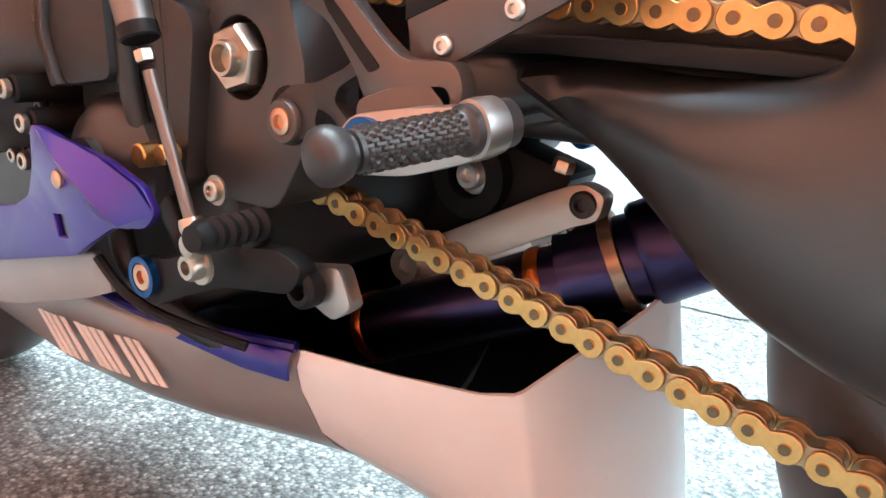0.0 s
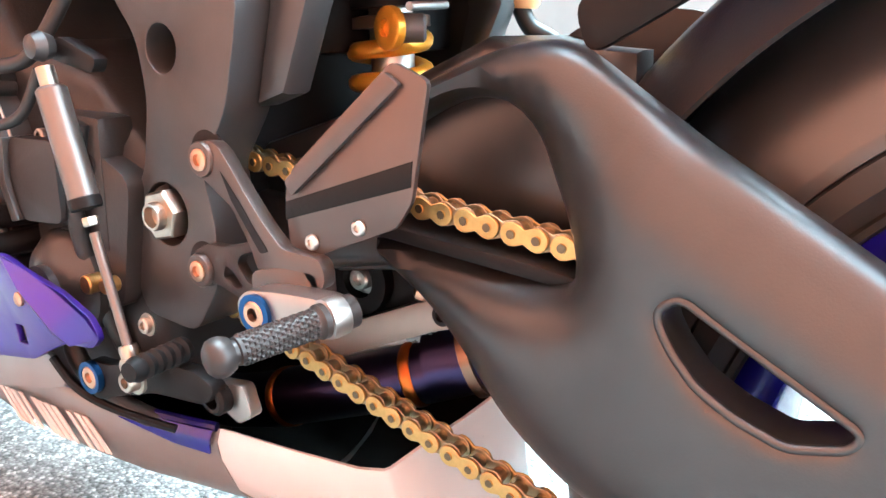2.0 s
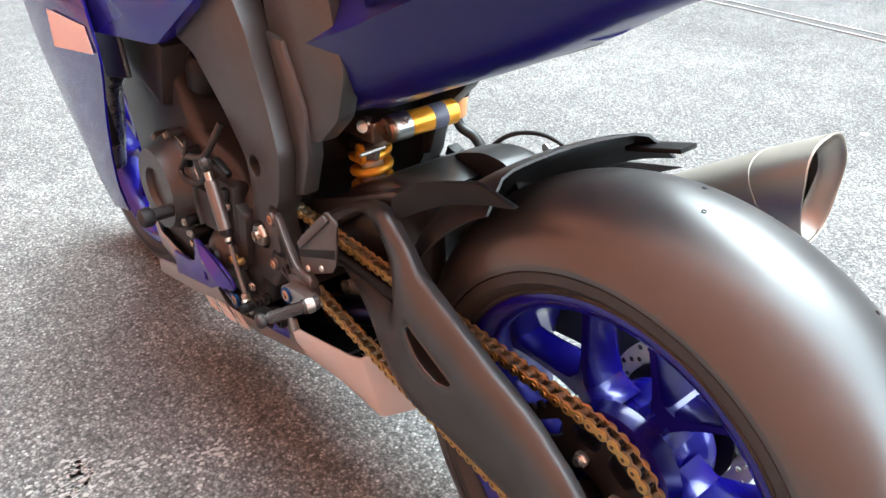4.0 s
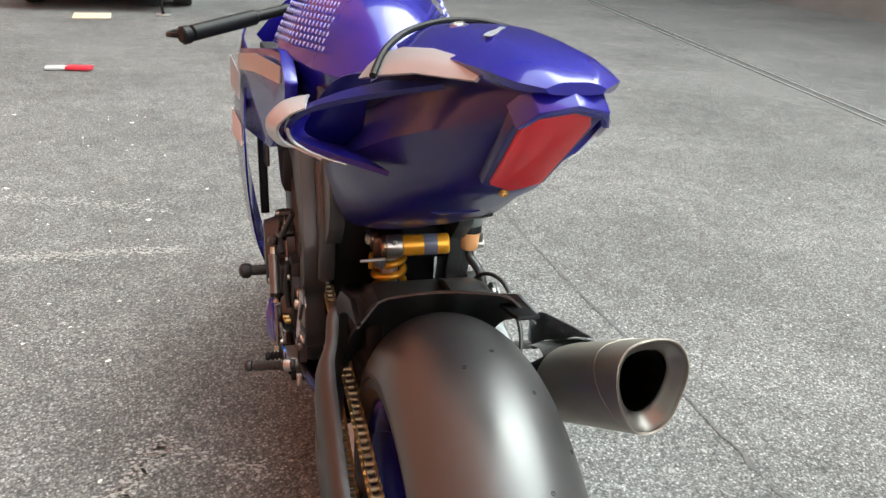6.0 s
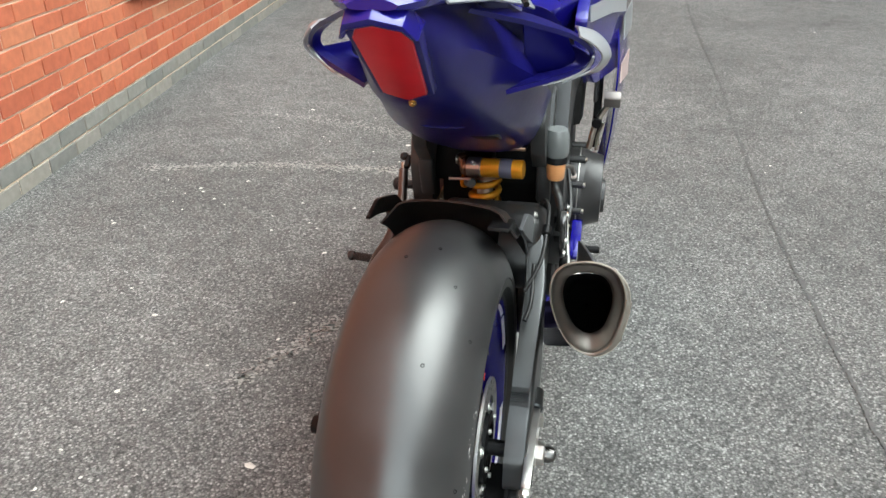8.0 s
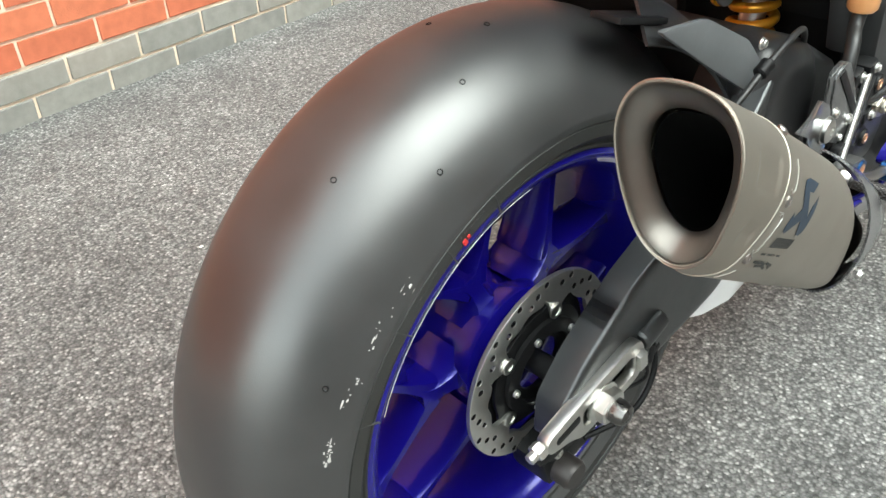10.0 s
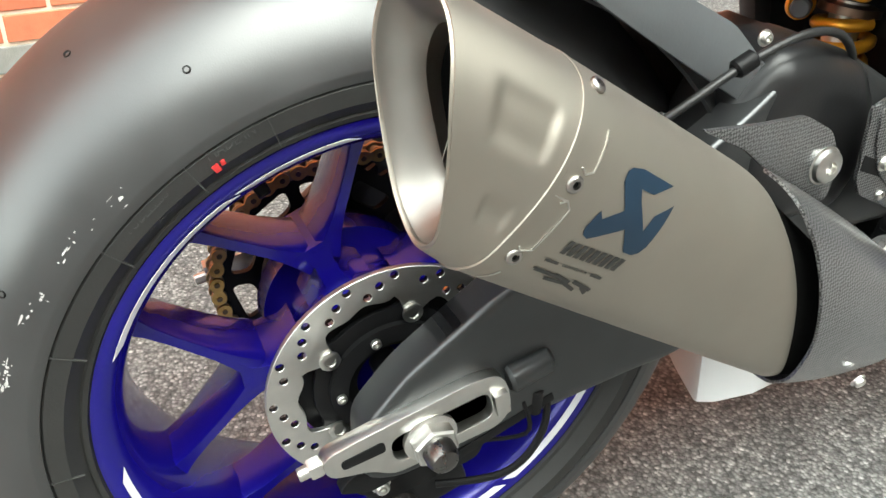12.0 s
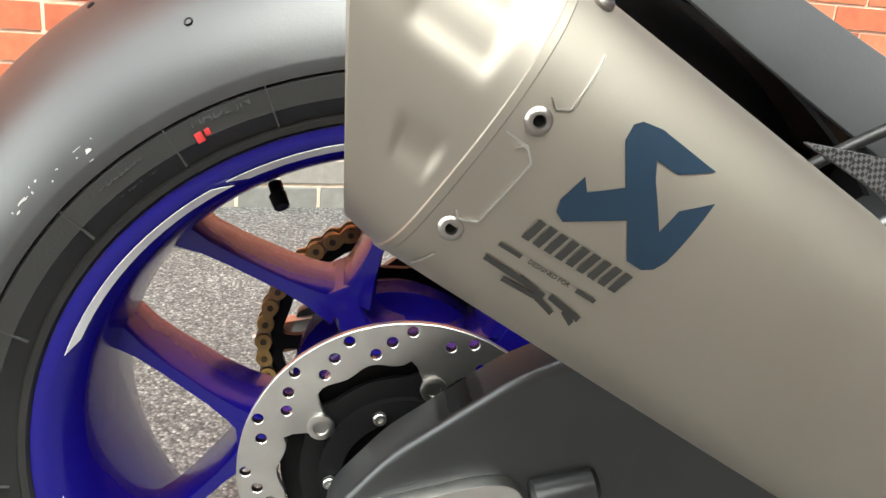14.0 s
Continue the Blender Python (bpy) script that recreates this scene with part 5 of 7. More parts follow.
for s in (-1, 1):
    # side fairing and its trailing blade
    f = strip([[(s * 0.225, 0.955, 0.845), (s * 0.240, 0.905, 0.74), (s * 0.242, 0.880, 0.66), (s * 0.238, 0.93, 0.54), (s * 0.225, 0.985, 0.42), (s * 0.205, 1.02, 0.34)],
               [(s * 0.235, 1.05, 0.87), (s * 0.255, 1.02, 0.76), (s * 0.258, 1.02, 0.66), (s * 0.250, 1.04, 0.54), (s * 0.235, 1.06, 0.42), (s * 0.21, 1.08, 0.33)],
               [(s * 0.215, 1.25, 0.90), (s * 0.240, 1.25, 0.80), (s * 0.245, 1.22, 0.68), (s * 0.235, 1.18, 0.55), (s * 0.215, 1.15, 0.42), (s * 0.19, 1.14, 0.32)]], 0.004, BLUE, "side_fairing", bike, "blue side fairing with pale graphics")
    strip([[(s * 0.2455, 0.945, 0.81), (s * 0.2485, 0.925, 0.76)], [(s * 0.262, 1.05, 0.83), (s * 0.264, 1.03, 0.77)]], 0.002, SILVERP, "fairing_patch", f, "silver-white fairing patch")
    strip([[(s * 0.2475, 0.905, 0.71), (s * 0.2480, 0.888, 0.67)], [(s * 0.264, 1.02, 0.72), (s * 0.265, 1.02, 0.66)]], 0.002, PALEP, "fairing_patch", f, "pale pink-white fairing patch")
    # knee panel between tank and fairing
    part("knee_panel", prism([(0.62, 0.80), (0.60, 0.86), (0.70, 0.90), (0.95, 0.86), (0.96, 0.82), (0.93, 0.700), (0.77, 0.698)], s * 0.150, s * 0.172, 0.006, 0.01, xf=lambda y, z, s=s: s * 0.07 * smooth01((y - 0.66) / 0.3)), BLUE, bike)
    strip([[(s * 0.176, 0.66, 0.875), (s * 0.178, 0.66, 0.845)], [(s * 0.215, 0.80, 0.875), (s * 0.217, 0.80, 0.84)], [(s * 0.246, 0.95, 0.85), (s * 0.248, 0.94, 0.82)]], 0.003, SILVERP, "panel_stripe", bike, "silver-white stripe along the knee panel")

# front wheel, fork, bars
fw = part("front_wheel", lathe([(r * 1.0, x * 0.62) for r, x in rim_prof], (0, 1.405, 0.300), (1, 0, 0), 72, close=True), RIMBLUE, bike, "blue front wheel")
tyre(1.405, 0.300, 0.302, 0.062, 0.060, 0.226, fw, "black front slick tyre")
for k in range(5):
    for s in (-1, 1):
        part("spoke", beam(polar(0.05, 36 + 72 * k + s * 5, Vector((0, 1.405, 0.30))), polar(0.2, 36 + 72 * k + s * 16, Vector((0, 1.405, 0.30))), 0.018, 0.015, 0.045, 0.03), RIMBLUE, fw)
for s in (-1, 1):
    part("fork_leg", cyl((s * 0.105, 1.38, 0.30), (s * 0.105, 1.13, 0.86), 0.027, 0.024), DARKST, bike)
    bar = part("handlebar", cyl((s * 0.13, 1.10, 0.925), (s * 0.342, 0.945, 0.887), 0.0115, w=0.001), BLACKM, bike, "black clip-on handlebar")
    part("grip", cyl((s * 0.205, 1.045, 0.9115), (s * 0.335, 0.950, 0.8885), 0.0165, 0.0165, w=0.003), BLACKM, bar)
    part("bar_end", lathe([(0.012, 0), (0.0185, 0.004), (0.0185, 0.018), (0.012, 0.024), (0, 0.024)], (s * 0.337, 0.949, 0.888), (s * 0.80, -0.58, -0.14), 18), BLACKM, bar)
    part("lever", tube([(s * 0.17, 1.13, 0.915), (s * 0.22, 1.13, 0.905), (s * 0.30, 1.07, 0.89), (s * 0.355, 1.02, 0.88)], 0.0055, 8), BLACKM, bar)
    part("lever_guard", tube([(s * 0.350, 0.940, 0.886), (s * 0.372, 0.955, 0.884), (s * 0.382, 0.995, 0.880), (s * 0.365, 1.04, 0.880)], 0.006, 8), BLACKM, bar)
part("top_yoke", box(0, 1.12, 0.90, 0.26, 0.09, 0.03, 0.008), BLACKM, bike)
part("nose_fairing", loft([section(y, w, a, c, 0.5, 0.5, 20) for y, w, a, c in ((1.22, 0.20, 0.72, 0.98), (1.36, 0.18, 0.72, 0.95), (1.50, 0.13, 0.74, 0.88), (1.60, 0.05, 0.78, 0.84))]), BLUE, bike)
part("windscreen", solid(loft([[Vector((x, 1.20 + 0.18 * f + 0.25 * (x / 0.2) ** 2 * (1 - f), 1.07 - 0.12 * f - 1.2 * x * x)) for x in np.linspace(-0.17, 0.17, 9)] for f in (0, 0.5, 1)], caps=False, closed=False), 0.003), SMOKE, bike, "smoked windscreen")
rows = []
for k in range(13):
    a = 40 + 110 * k / 12
    rows.append([Vector((x, *polar(0.322 - 6 * x * x, a, Vector((0, 1.405, 0.300))))) for x in np.linspace(-0.068, 0.068, 9)])
part("front_mudguard", solid(loft(rows, caps=False, closed=False), 0.003), BLUE, bike)

# ---- frame, engine, belly pan, exhaust ----
def ellipse(cy, cz, ry, rz, n=24):
    return [(cy + ry * math.cos(2 * math.pi * i / n), cz + rz * math.sin(2 * math.pi * i / n)) for i in range(n)]


frame_o = [(0.565, 0.360), (0.622, 0.362), (0.634, 0.400), (0.632, 0.440), (0.612, 0.470), (0.604, 0.520), (0.612, 0.560), (0.655, 0.610), (0.73, 0.690), (0.84, 0.745), (0.98, 0.770), (1.06, 0.80),
           (1.06, 0.86), (0.80, 0.850), (0.60, 0.800), (0.565, 0.745), (0.530, 0.650), (0.512, 0.585), (0.526, 0.520), (0.552, 0.478), (0.540, 0.440), (0.540, 0.400)]
for s in (-1, 1):
    fr = part("frame_spar", prism(rounded(frame_o, 0.012, 3), s * 0.112, s * 0.152, 0.009, holes=[ellipse(0.591, 0.442, 0.0225, 0.0225), ellipse(0.586, 0.554, 0.0155, 0.0160)] if s < 0 else [ellipse(0.591, 0.442, 0.0225, 0.0225)],
                                  seg=3, xf=lambda y, z, s=s: s * 0.045 * smooth01((y - 0.66) / 0.35)), FRAMEM, bike, "black cast frame spar with the pivot plate")
    part("pivot_recess", lathe([(0.0235, 0), (0.0235, 0.003), (0, 0.003)], (s * 0.136, 0.591, 0.442), (s, 0, 0), 28), BLACKM, fr)
    b = nut((s * 0.143, 0.591, 0.442), (s, 0, 0), 0.0190, 0.016)
    lathe([(0.0100, 0), (0.0100, 0.005), (0.0092, 0.007), (0.0075, 0.007), (0.0065, 0.0), (0, 0.0)], (s * 0.158, 0.591, 0.442), (s, 0, 0), 24, bm=b)
    part("pivot_nut", b, STEELW, fr, "steel swingarm pivot nut")
    # rear outer facet of the frame, and the dark side cover behind it
    part("frame_facet", prism([(0.530, 0.650), (0.512, 0.585), (0.526, 0.520), (0.500, 0.530), (0.478, 0.59), (0.480, 0.66), (0.52, 0.74), (0.56, 0.745)], s * 0.100, s * 0.128, 0.006), FRAMEM, fr)
    part("side_cover", prism([(0.56, 0.745), (0.50, 0.62), (0.46, 0.615), (0.41, 0.66), (0.39, 0.72), (0.42, 0.84), (0.58, 0.86)], s * 0.095, s * 0.120, 0.010, 0.012), FRAMEM, bike, "dark brown-black side cover")
part("frame_cross", box(0, 0.56, 0.60, 0.22, 0.06, 0.10, 0.01), BLACKM, bike)
part("pivot_tube", cyl((-0.14, 0.591, 0.442), (0.14, 0.591, 0.442), 0.026), BLACKM, bike)

engine = part("engine", prism([(0.60, 0.34), (0.62, 0.30), (0.72, 0.25), (0.92, 0.24), (1.02, 0.30), (1.06, 0.42), (1.10, 0.56), (0.98, 0.66), (0.84, 0.64), (0.78, 0.55), (0.68, 0.53), (0.60, 0.46)], -0.150, 0.150, 0.02, seg=3), ENGM, bike, "black engine block with bolted covers")
part("cylinder_head", box(0, 0.93, 0.66, 0.34, 0.20, 0.12, 0.02, rx=20), ENGM, engine)
part("airbox", box(0, 0.78, 0.77, 0.24, 0.30, 0.10, 0.03), BLACKM, bike)


def cover(at, s, r, h, parent, n_bolts=9, name="engine_cover"):
    c = part(name, lathe([(r, 0), (r, h * 0.35), (r * 0.96, h * 0.5), (r * 0.88, h * 0.62), (r * 0.80, h), (r * 0.45, h * 1.02), (r * 0.40, h * 0.86), (0, h * 0.86)], at, (s, 0, 0), 40), ENGM2, parent)
    for k in range(n_bolts):
        a = 2 * math.pi * (k + 0.3) / n_bolts
        y, z = at[1] + math.cos(a) * r * 1.02, at[2] + math.sin(a) * r * 1.02
        part("cover_boss", cyl((at[0], y, z), (at[0] + s * h * 0.45, y, z), 0.0085, n=12, w=0.001), ENGM2, c)
        part("cover_bolt", hexbolt((at[0] + s * h * 0.45, y, z), (s, 0, 0), 0.0052, 0.006, washer=False), STEELW, c)
    part("gasket_line", lathe([(r * 1.005, h * 0.28), (r * 1.012, h * 0.30), (r * 1.005, h * 0.32)], at, (s, 0, 0), 40), ALU, c)
    return c


cover((-0.150, 0.835, 0.450), -1, 0.085, 0.060, engine)
cover((0.150, 0.840, 0.430), 1, 0.098, 0.075, engine, 10)
cover((0.150, 0.955, 0.365), 1, 0.052, 0.085, engine, 6)
part("water_pump", lathe([(0.042, 0), (0.042, 0.022), (0.032, 0.034), (0.018, 0.038), (0.018, 0.044), (0, 0.044)], (-0.150, 0.690, 0.375), (-1, 0, 0), 30), ENGM2, engine)
part("sprocket_cover", prism([(0.612, 0.465), (0.70, 0.50), (0.735, 0.47), (0.735, 0.39), (0.69, 0.355), (0.63, 0.365)], -0.165, -0.140, 0.008, 0.015), ENGM, engine)
for y, z, x in ((0.753, 0.418, -0.202), (0.748, 0.397, -0.196), (0.690, 0.412, -0.165), (0.765, 0.370, -0.19), (0.655, 0.470, -0.168), (0.705, 0.485, -0.168), (0.78, 0.52, -0.17)):
    part("case_stud", cyl((-0.145, y, z), (x, y, z), 0.0105, 0.0090, n=16, w=0.0015), BLACKM, engine)
    part("case_bolt", hexbolt((x, y, z), (-1, 0, 0), 0.0062, 0.006, washer=False), STEELW, engine)
part("ribbed_case", box(-0.152, 0.668, 0.455, 0.03, 0.055, 0.10, 0.006), ENGM, engine)
part("dark_housing", prism(rounded([(0.724, 0.484), (0.728, 0.452), (0.716, 0.422), (0.664, 0.428), (0.666, 0.488)], 0.008, 3), -0.186, -0.150, 0.005, seg=3), HOUSING, engine, "plain black rubber housing")
part("housing_flange", prism(rounded([(0.734, 0.482), (0.738, 0.450), (0.726, 0.420), (0.718, 0.422), (0.729, 0.452), (0.725, 0.484)], 0.002, 2), -0.190, -0.150, 0.0015), ENGM2, engine)
part("crash_bobbin", lathe([(0.0130, 0), (0.0130, 0.006), (0.0108, 0.008), (0.0108, 0.050), (0.0150, 0.053), (0.0165, 0.060), (0.0150, 0.070), (0.0080, 0.075), (0, 0.076)], (-0.190, 0.785, 0.430), (-1, 0, 0), 28), HOUSING, engine, "dark plastic crash bobbin")
for pts, r in (([(-0.17, 0.775, 0.50), (-0.185, 0.74, 0.53), (-0.18, 0.69, 0.545), (-0.16, 0.66, 0.60)], 0.0055), ([(-0.184, 0.676, 0.535), (-0.188, 0.695, 0.505), (-0.189, 0.728, 0.492), (-0.189, 0.760, 0.489), (-0.187, 0.774, 0.499), (-0.184, 0.762, 0.516), (-0.178, 0.755, 0.55)], 0.0042),
               ([(-0.17, 0.655, 0.50), (-0.175, 0.665, 0.44), (-0.165, 0.66, 0.37), (-0.15, 0.645, 0.31)], 0.0065), ([(-0.16, 0.71, 0.35), (-0.17, 0.69, 0.31), (-0.15, 0.66, 0.27), (-0.12, 0.60, 0.25)], 0.008)):
    part("hose", tube(pts, r, 10), HOSEM, engine)
part("hose_fitting", nut((-0.045, 0.448, 0.384), (0, -0.3, 1), 0.0065, 0.007), COPPER, engine, "copper hose fitting")
part("hose_clip", cyl((-0.185, 0.645, 0.386), (-0.172, 0.645, 0.386), 0.0072, n=14, w=0.001), GOLD, engine, "brass banjo fitting")
part("hose_clip", cyl((-0.182, 0.628, 0.388), (-0.170, 0.628, 0.388), 0.006, n=14, w=0.001), GOLD, engine, "brass banjo fitting")
for s in (-1, 1):
    part("throttle_body", lathe([(0.030, 0), (0.034, 0.02), (0.034, 0.05), (0.028, 0.06)], (s * 0.11, 0.80, 0.615), (0, -0.4, 0.9), 24), BLACKM, engine)
    part("radiator_side", box(s * 0.20, 1.10, 0.60, 0.02, 0.05, 0.30, 0.005, rx=-18), BLACKM, engine)
    part("mesh_cover", prism([(0.90, 0.62), (1.0, 0.60), (1.02, 0.72), (0.92, 0.74)], s * 0.19, s * 0.20, 0.003), ENGM, engine)

# belly pan: an open trough, white behind, grey and dark ahead
# rear part, station by station round its edge: rim point, lower edge point, and how crisp the lower edge is
PAN = [((-0.120, 0.585, 0.262), (-0.104, 0.585, 0.150), 0.0), ((-0.104, 0.520, 0.258), (-0.088, 0.520, 0.146), 0.3), ((-0.095, 0.465, 0.2595), (-0.072, 0.462, 0.142), 0.7),
       ((-0.0915, 0.444, 0.264), (-0.064, 0.436, 0.140), 1.0), ((-0.0885, 0.439, 0.2665), (-0.060, 0.431, 0.140), 1.0), ((-0.055, 0.426, 0.280), (-0.035, 0.421, 0.140), 1.0),
       ((-0.030, 0.4165, 0.288), (-0.012, 0.412, 0.140), 1.0), ((-0.004, 0.4065, 0.299), (0.012, 0.403, 0.142), 1.0), ((0.010, 0.4005, 0.309), (0.035, 0.3935, 0.145), 1.0),
       ((0.018, 0.3975, 0.309), (0.047, 0.3885, 0.147), 1.0), ((0.0225, 0.397, 0.300), (0.052, 0.3885, 0.148), 1.0), ((0.045, 0.412, 0.290), (0.063, 0.402, 0.152), 1.0),
       ((0.075, 0.440, 0.272), (0.080, 0.440, 0.166), 1.0), ((0.098, 0.500, 0.259), (0.092, 0.500, 0.170), 0.6), ((0.120, 0.585, 0.262), (0.104, 0.585, 0.150), 0.0)]


def pan_station(top, low, crisp, inset=0.0, lift=0.0):
    T, B = Vector(top), Vector(low)
    C = Vector((0.0, max(0.47, T.y), 0.0))
    out = []
    for k0, f0, f1, k1 in ((1.0, 0.0, 0.0, 1.0), (1.03, 0.09, 0.10, 1.0), (1.0, 0.25, 0.40, 1.0), (0.86, 0.58, 0.80, 1.0), (0.62, 0.84, 1.0, 1.0), (0.32, 0.975, 1.0, 0.93), (0.0, 1.0, 1.02, 0.0)):
        soft = Vector((C.x + (T.x - C.x) * k0, C.y + (T.y - C.y) * k0, T.z + (B.z - T.z) * f0))
        e = T.lerp(B, min(1.0, f1))
        hard = Vector((C.x + (e.x - C.x) * k1, C.y + (e.y - C.y) * k1, T.z + (B.z - T.z) * f1))
        p = soft.lerp(hard, crisp)
        p.x, p.y, p.z = p.x + (C.x - p.x) * inset, p.y + (C.y - p.y) * inset, p.z + lift
        out.append(p)
    fine = []
    for p, q in zip(out, out[1:]):
        fine += [p, p.lerp(q, 0.5)]
    return fine + out[-1:]


PAN2 = [(0.585, 0.120, 0.262, 0.150), (0.63, 0.134, 0.263, 0.150), (0.70, 0.150, 0.264, 0.145), (0.78, 0.160, 0.275, 0.140), (0.88, 0.165, 0.282, 0.14), (1.0, 0.160, 0.290, 0.15), (1.12, 0.13, 0.30, 0.18)]


def pan_ring(y, w, zr, zb):
    side = [(w, zr), (w * 1.03, zr - 0.010), (w * 1.00, zr * 0.75 + zb * 0.25), (w * 0.86, zr * 0.42 + zb * 0.58), (w * 0.62, zb + 0.018), (w * 0.32, zb + 0.003), (0, zb)]
    half = spline([(-x, y, z) for x, z in side], 4)
    return half + [Vector((-p.x, p.y, p.z)) for p in reversed(half[:-1])]


pan = part("belly_pan", solid(loft([pan_station(*p) for p in PAN], caps=False, closed=False), 0.003), WHITEP, bike, "white rear belly pan with rounded edges")
fore = part("front_belly_pan", solid(loft([pan_ring(*p) for p in PAN2], caps=False, closed=False), 0.004), PANGREY, bike, "grey and dark blue front belly pan with slanted bars")
rim_pts = [(-0.1225, 0.586, 0.2645), (-0.1365, 0.63, 0.2655), (-0.1505, 0.70, 0.2665), (-0.1605, 0.78, 0.2775), (-0.1655, 0.88, 0.2845)]
part("rim_edge", tube(rim_pts, 0.004, 8), BLUED, fore)
part("rim_edge", tube([(-x, y, z) for x, y, z in rim_pts], 0.004, 8), BLUED, fore)
for s in (-1, 1):
    strip([[(s * 0.1255, 0.587, 0.262), (s * 0.1285, 0.587, 0.254), (s * 0.1285, 0.587, 0.244)], [(s * 0.136, 0.615, 0.264), (s * 0.1390, 0.615, 0.257), (s * 0.1390, 0.618, 0.248)], [(s * 0.1480, 0.665, 0.2645), (s * 0.1500, 0.668, 0.260), (s * 0.1505, 0.672, 0.258)]], 0.002, BLUE, "corner_patch", fore, "dark blue corner of the pan")
for i in range(13):
    y0 = 0.690 + 0.0092 * i
    for j, (z0, z1) in enumerate(((0.246, 0.214),)):
        if i in (3, 8):
            continue
        pts = []
        for yy, zz in ((y0 + 0.020 - 0.018 * j, z0), (y0 + 0.0262 - 0.018 * j, z0), (y0 + 0.0062 - 0.018 * j, z1), (y0 - 0.018 * j, z1)):
            w = np.interp(yy, [0.63, 0.70, 0.78, 0.88], [0.136, 0.150, 0.160, 0.165])
            pts.append(Vector((-(w * np.interp(zz, [0.18, 0.20, 0.23, 0.26], [0.955, 0.985, 1.022, 1.034]) + 0.0012), yy, zz)))
        b = bmesh.new()
        b.faces.new([b.verts.new(p) for p in pts])
        part("pan_bar", solid(b, 0.001), BARP, fore, "pale slanted bar")

# black inner sheets, added to paint the shade inside the pan
part("pan_shade_sheet", solid(loft([pan_station(*p, 0.06, 0.005)[2:] for p in PAN], caps=False, closed=False), 0.001), SOOT_AND_SHADE, pan, "black sheet added for the shade inside the pan")
part("pan_shade_sheet", solid(loft([pan_ring(y, w - 0.011, zr - 0.003, zb + 0.012) for y, w, zr, zb in PAN2], caps=False, closed=False), 0.001), SOOT_AND_SHADE, fore, "black sheet added for the shade inside the pan")

# exhaust inside the pan
pipe = part("exhaust_pipe", tube([(-0.02, 0.90, 0.170), (-0.02, 0.76, 0.195), (-0.02, 0.66, 0.222), (-0.02, 0.58, 0.255), (-0.01, 0.49, 0.294), (0.02, 0.42, 0.322), (0.06, 0.36, 0.345)], 0.026, 20), PIPE, bike, "heat-blued titanium exhaust pipe")
axis_pts = spline([(-0.02, 0.90, 0.170), (-0.02, 0.76, 0.195), (-0.02, 0.66, 0.222), (-0.02, 0.58, 0.255), (-0.01, 0.49, 0.294), (0.02, 0.42, 0.322), (0.06, 0.36, 0.345)], 12)
for y in (0.605, 0.478):
    i = min(range(1, len(axis_pts) - 1), key=lambda k: abs(axis_pts[k].y - y))
    part("weld_band", lathe([(0.0262, -0.005), (0.0274, -0.003), (0.0274, 0.003), (0.0262, 0.005)], axis_pts[i], axis_pts[i + 1] - axis_pts[i - 1], 28), WELD, pipe, "orange heat-tinted weld")
part("collector", tube([(0.0, 0.465, 0.308), (0.02, 0.42, 0.326), (0.07, 0.36, 0.350)], 0.0295, 22), PIPE, pipe)
part("clamp_band", lathe([(0.031, -0.005), (0.0335, -0.004), (0.0335, 0.004), (0.031, 0.005)], (0.014, 0.434, 0.320), (0.32, -0.83, 0.42), 28), BRONZE, pipe, "straw-tinted pipe collar")
part("pipe_sleeve", lathe([(0.031, 0.0), (0.034, 0.004), (0.034, 0.040), (0.036, 0.042), (0.036, 0.052), (0.030, 0.054)], (0.018, 0.424, 0.325), (0.45, -0.80, 0.40), 28), PIPE, pipe)
pts = [Vector((-0.016, 0.492 - 0.0009 * i, 0.292 + 0.0004 * i)) + Vector((0.0034 * math.cos(i * 1.3), 0, 0.0034 * math.sin(i * 1.3))) for i in range(34)]
part("exhaust_spring", tube(pts, 0.0009, 5, smooth=False), STEEL, pipe)
part("link_pipe", tube([(0.06, 0.36, 0.345), (0.12, 0.36, 0.352), (0.175, 0.355, 0.375), (0.20, 0.33, 0.41)], 0.027, 18), PIPE, pipe)
# plain black block filling the space above the pipe
part("black_filler_block", box(0.09, 0.64, 0.33, 0.10, 0.16, 0.10, 0.02), BLACKM, bike)

# shock linkage
part("linkage_rod", prism(rounded([(0.592, 0.284), (0.600, 0.296), (0.590, 0.306), (0.475, 0.363), (0.452, 0.372), (0.436, 0.366), (0.440, 0.350), (0.456, 0.344), (0.560, 0.292)], 0.006, 3), -0.012, 0.002, 0.002), BRACE, bike, "pale anodised suspension link arm")
part("link_eye", lathe([(0.0085, 0), (0.0085, 0.003), (0.0065, 0.0045), (0.0045, 0.0045), (0.0040, 0.001), (0, 0.001)], (-0.012, 0.450, 0.359), (-1, 0, 0), 24), PEGM, bike)
part("link_eye", lathe([(0.0125, 0), (0.0125, 0.005), (0.0075, 0.005), (0.0065, 0.001), (0, 0.001)], (-0.012, 0.588, 0.294), (-1, 0, 0), 24), ALUW, bike)
part("link_rod", cyl((0.005, 0.60, 0.272), (0.005, 0.46, 0.338), 0.010, n=16), STEEL, bike)
part("link_eye", lathe([(0.014, 0), (0.014, 0.006), (0.008, 0.006), (0, 0.004)], (-0.002, 0.475, 0.332), (-1, 0, 0), 24), DARKST, bike)
part("rocker", prism(rounded([(0.54, 0.39), (0.58, 0.36), (0.55, 0.31), (0.50, 0.33), (0.47, 0.37)], 0.01, 3), 0.014, 0.05, 0.006), BLACKM, bike)
part("rocker_bolt", hexbolt((0.014, 0.548, 0.362), (-1, 0, 0), 0.010, 0.012), STEEL, bike)
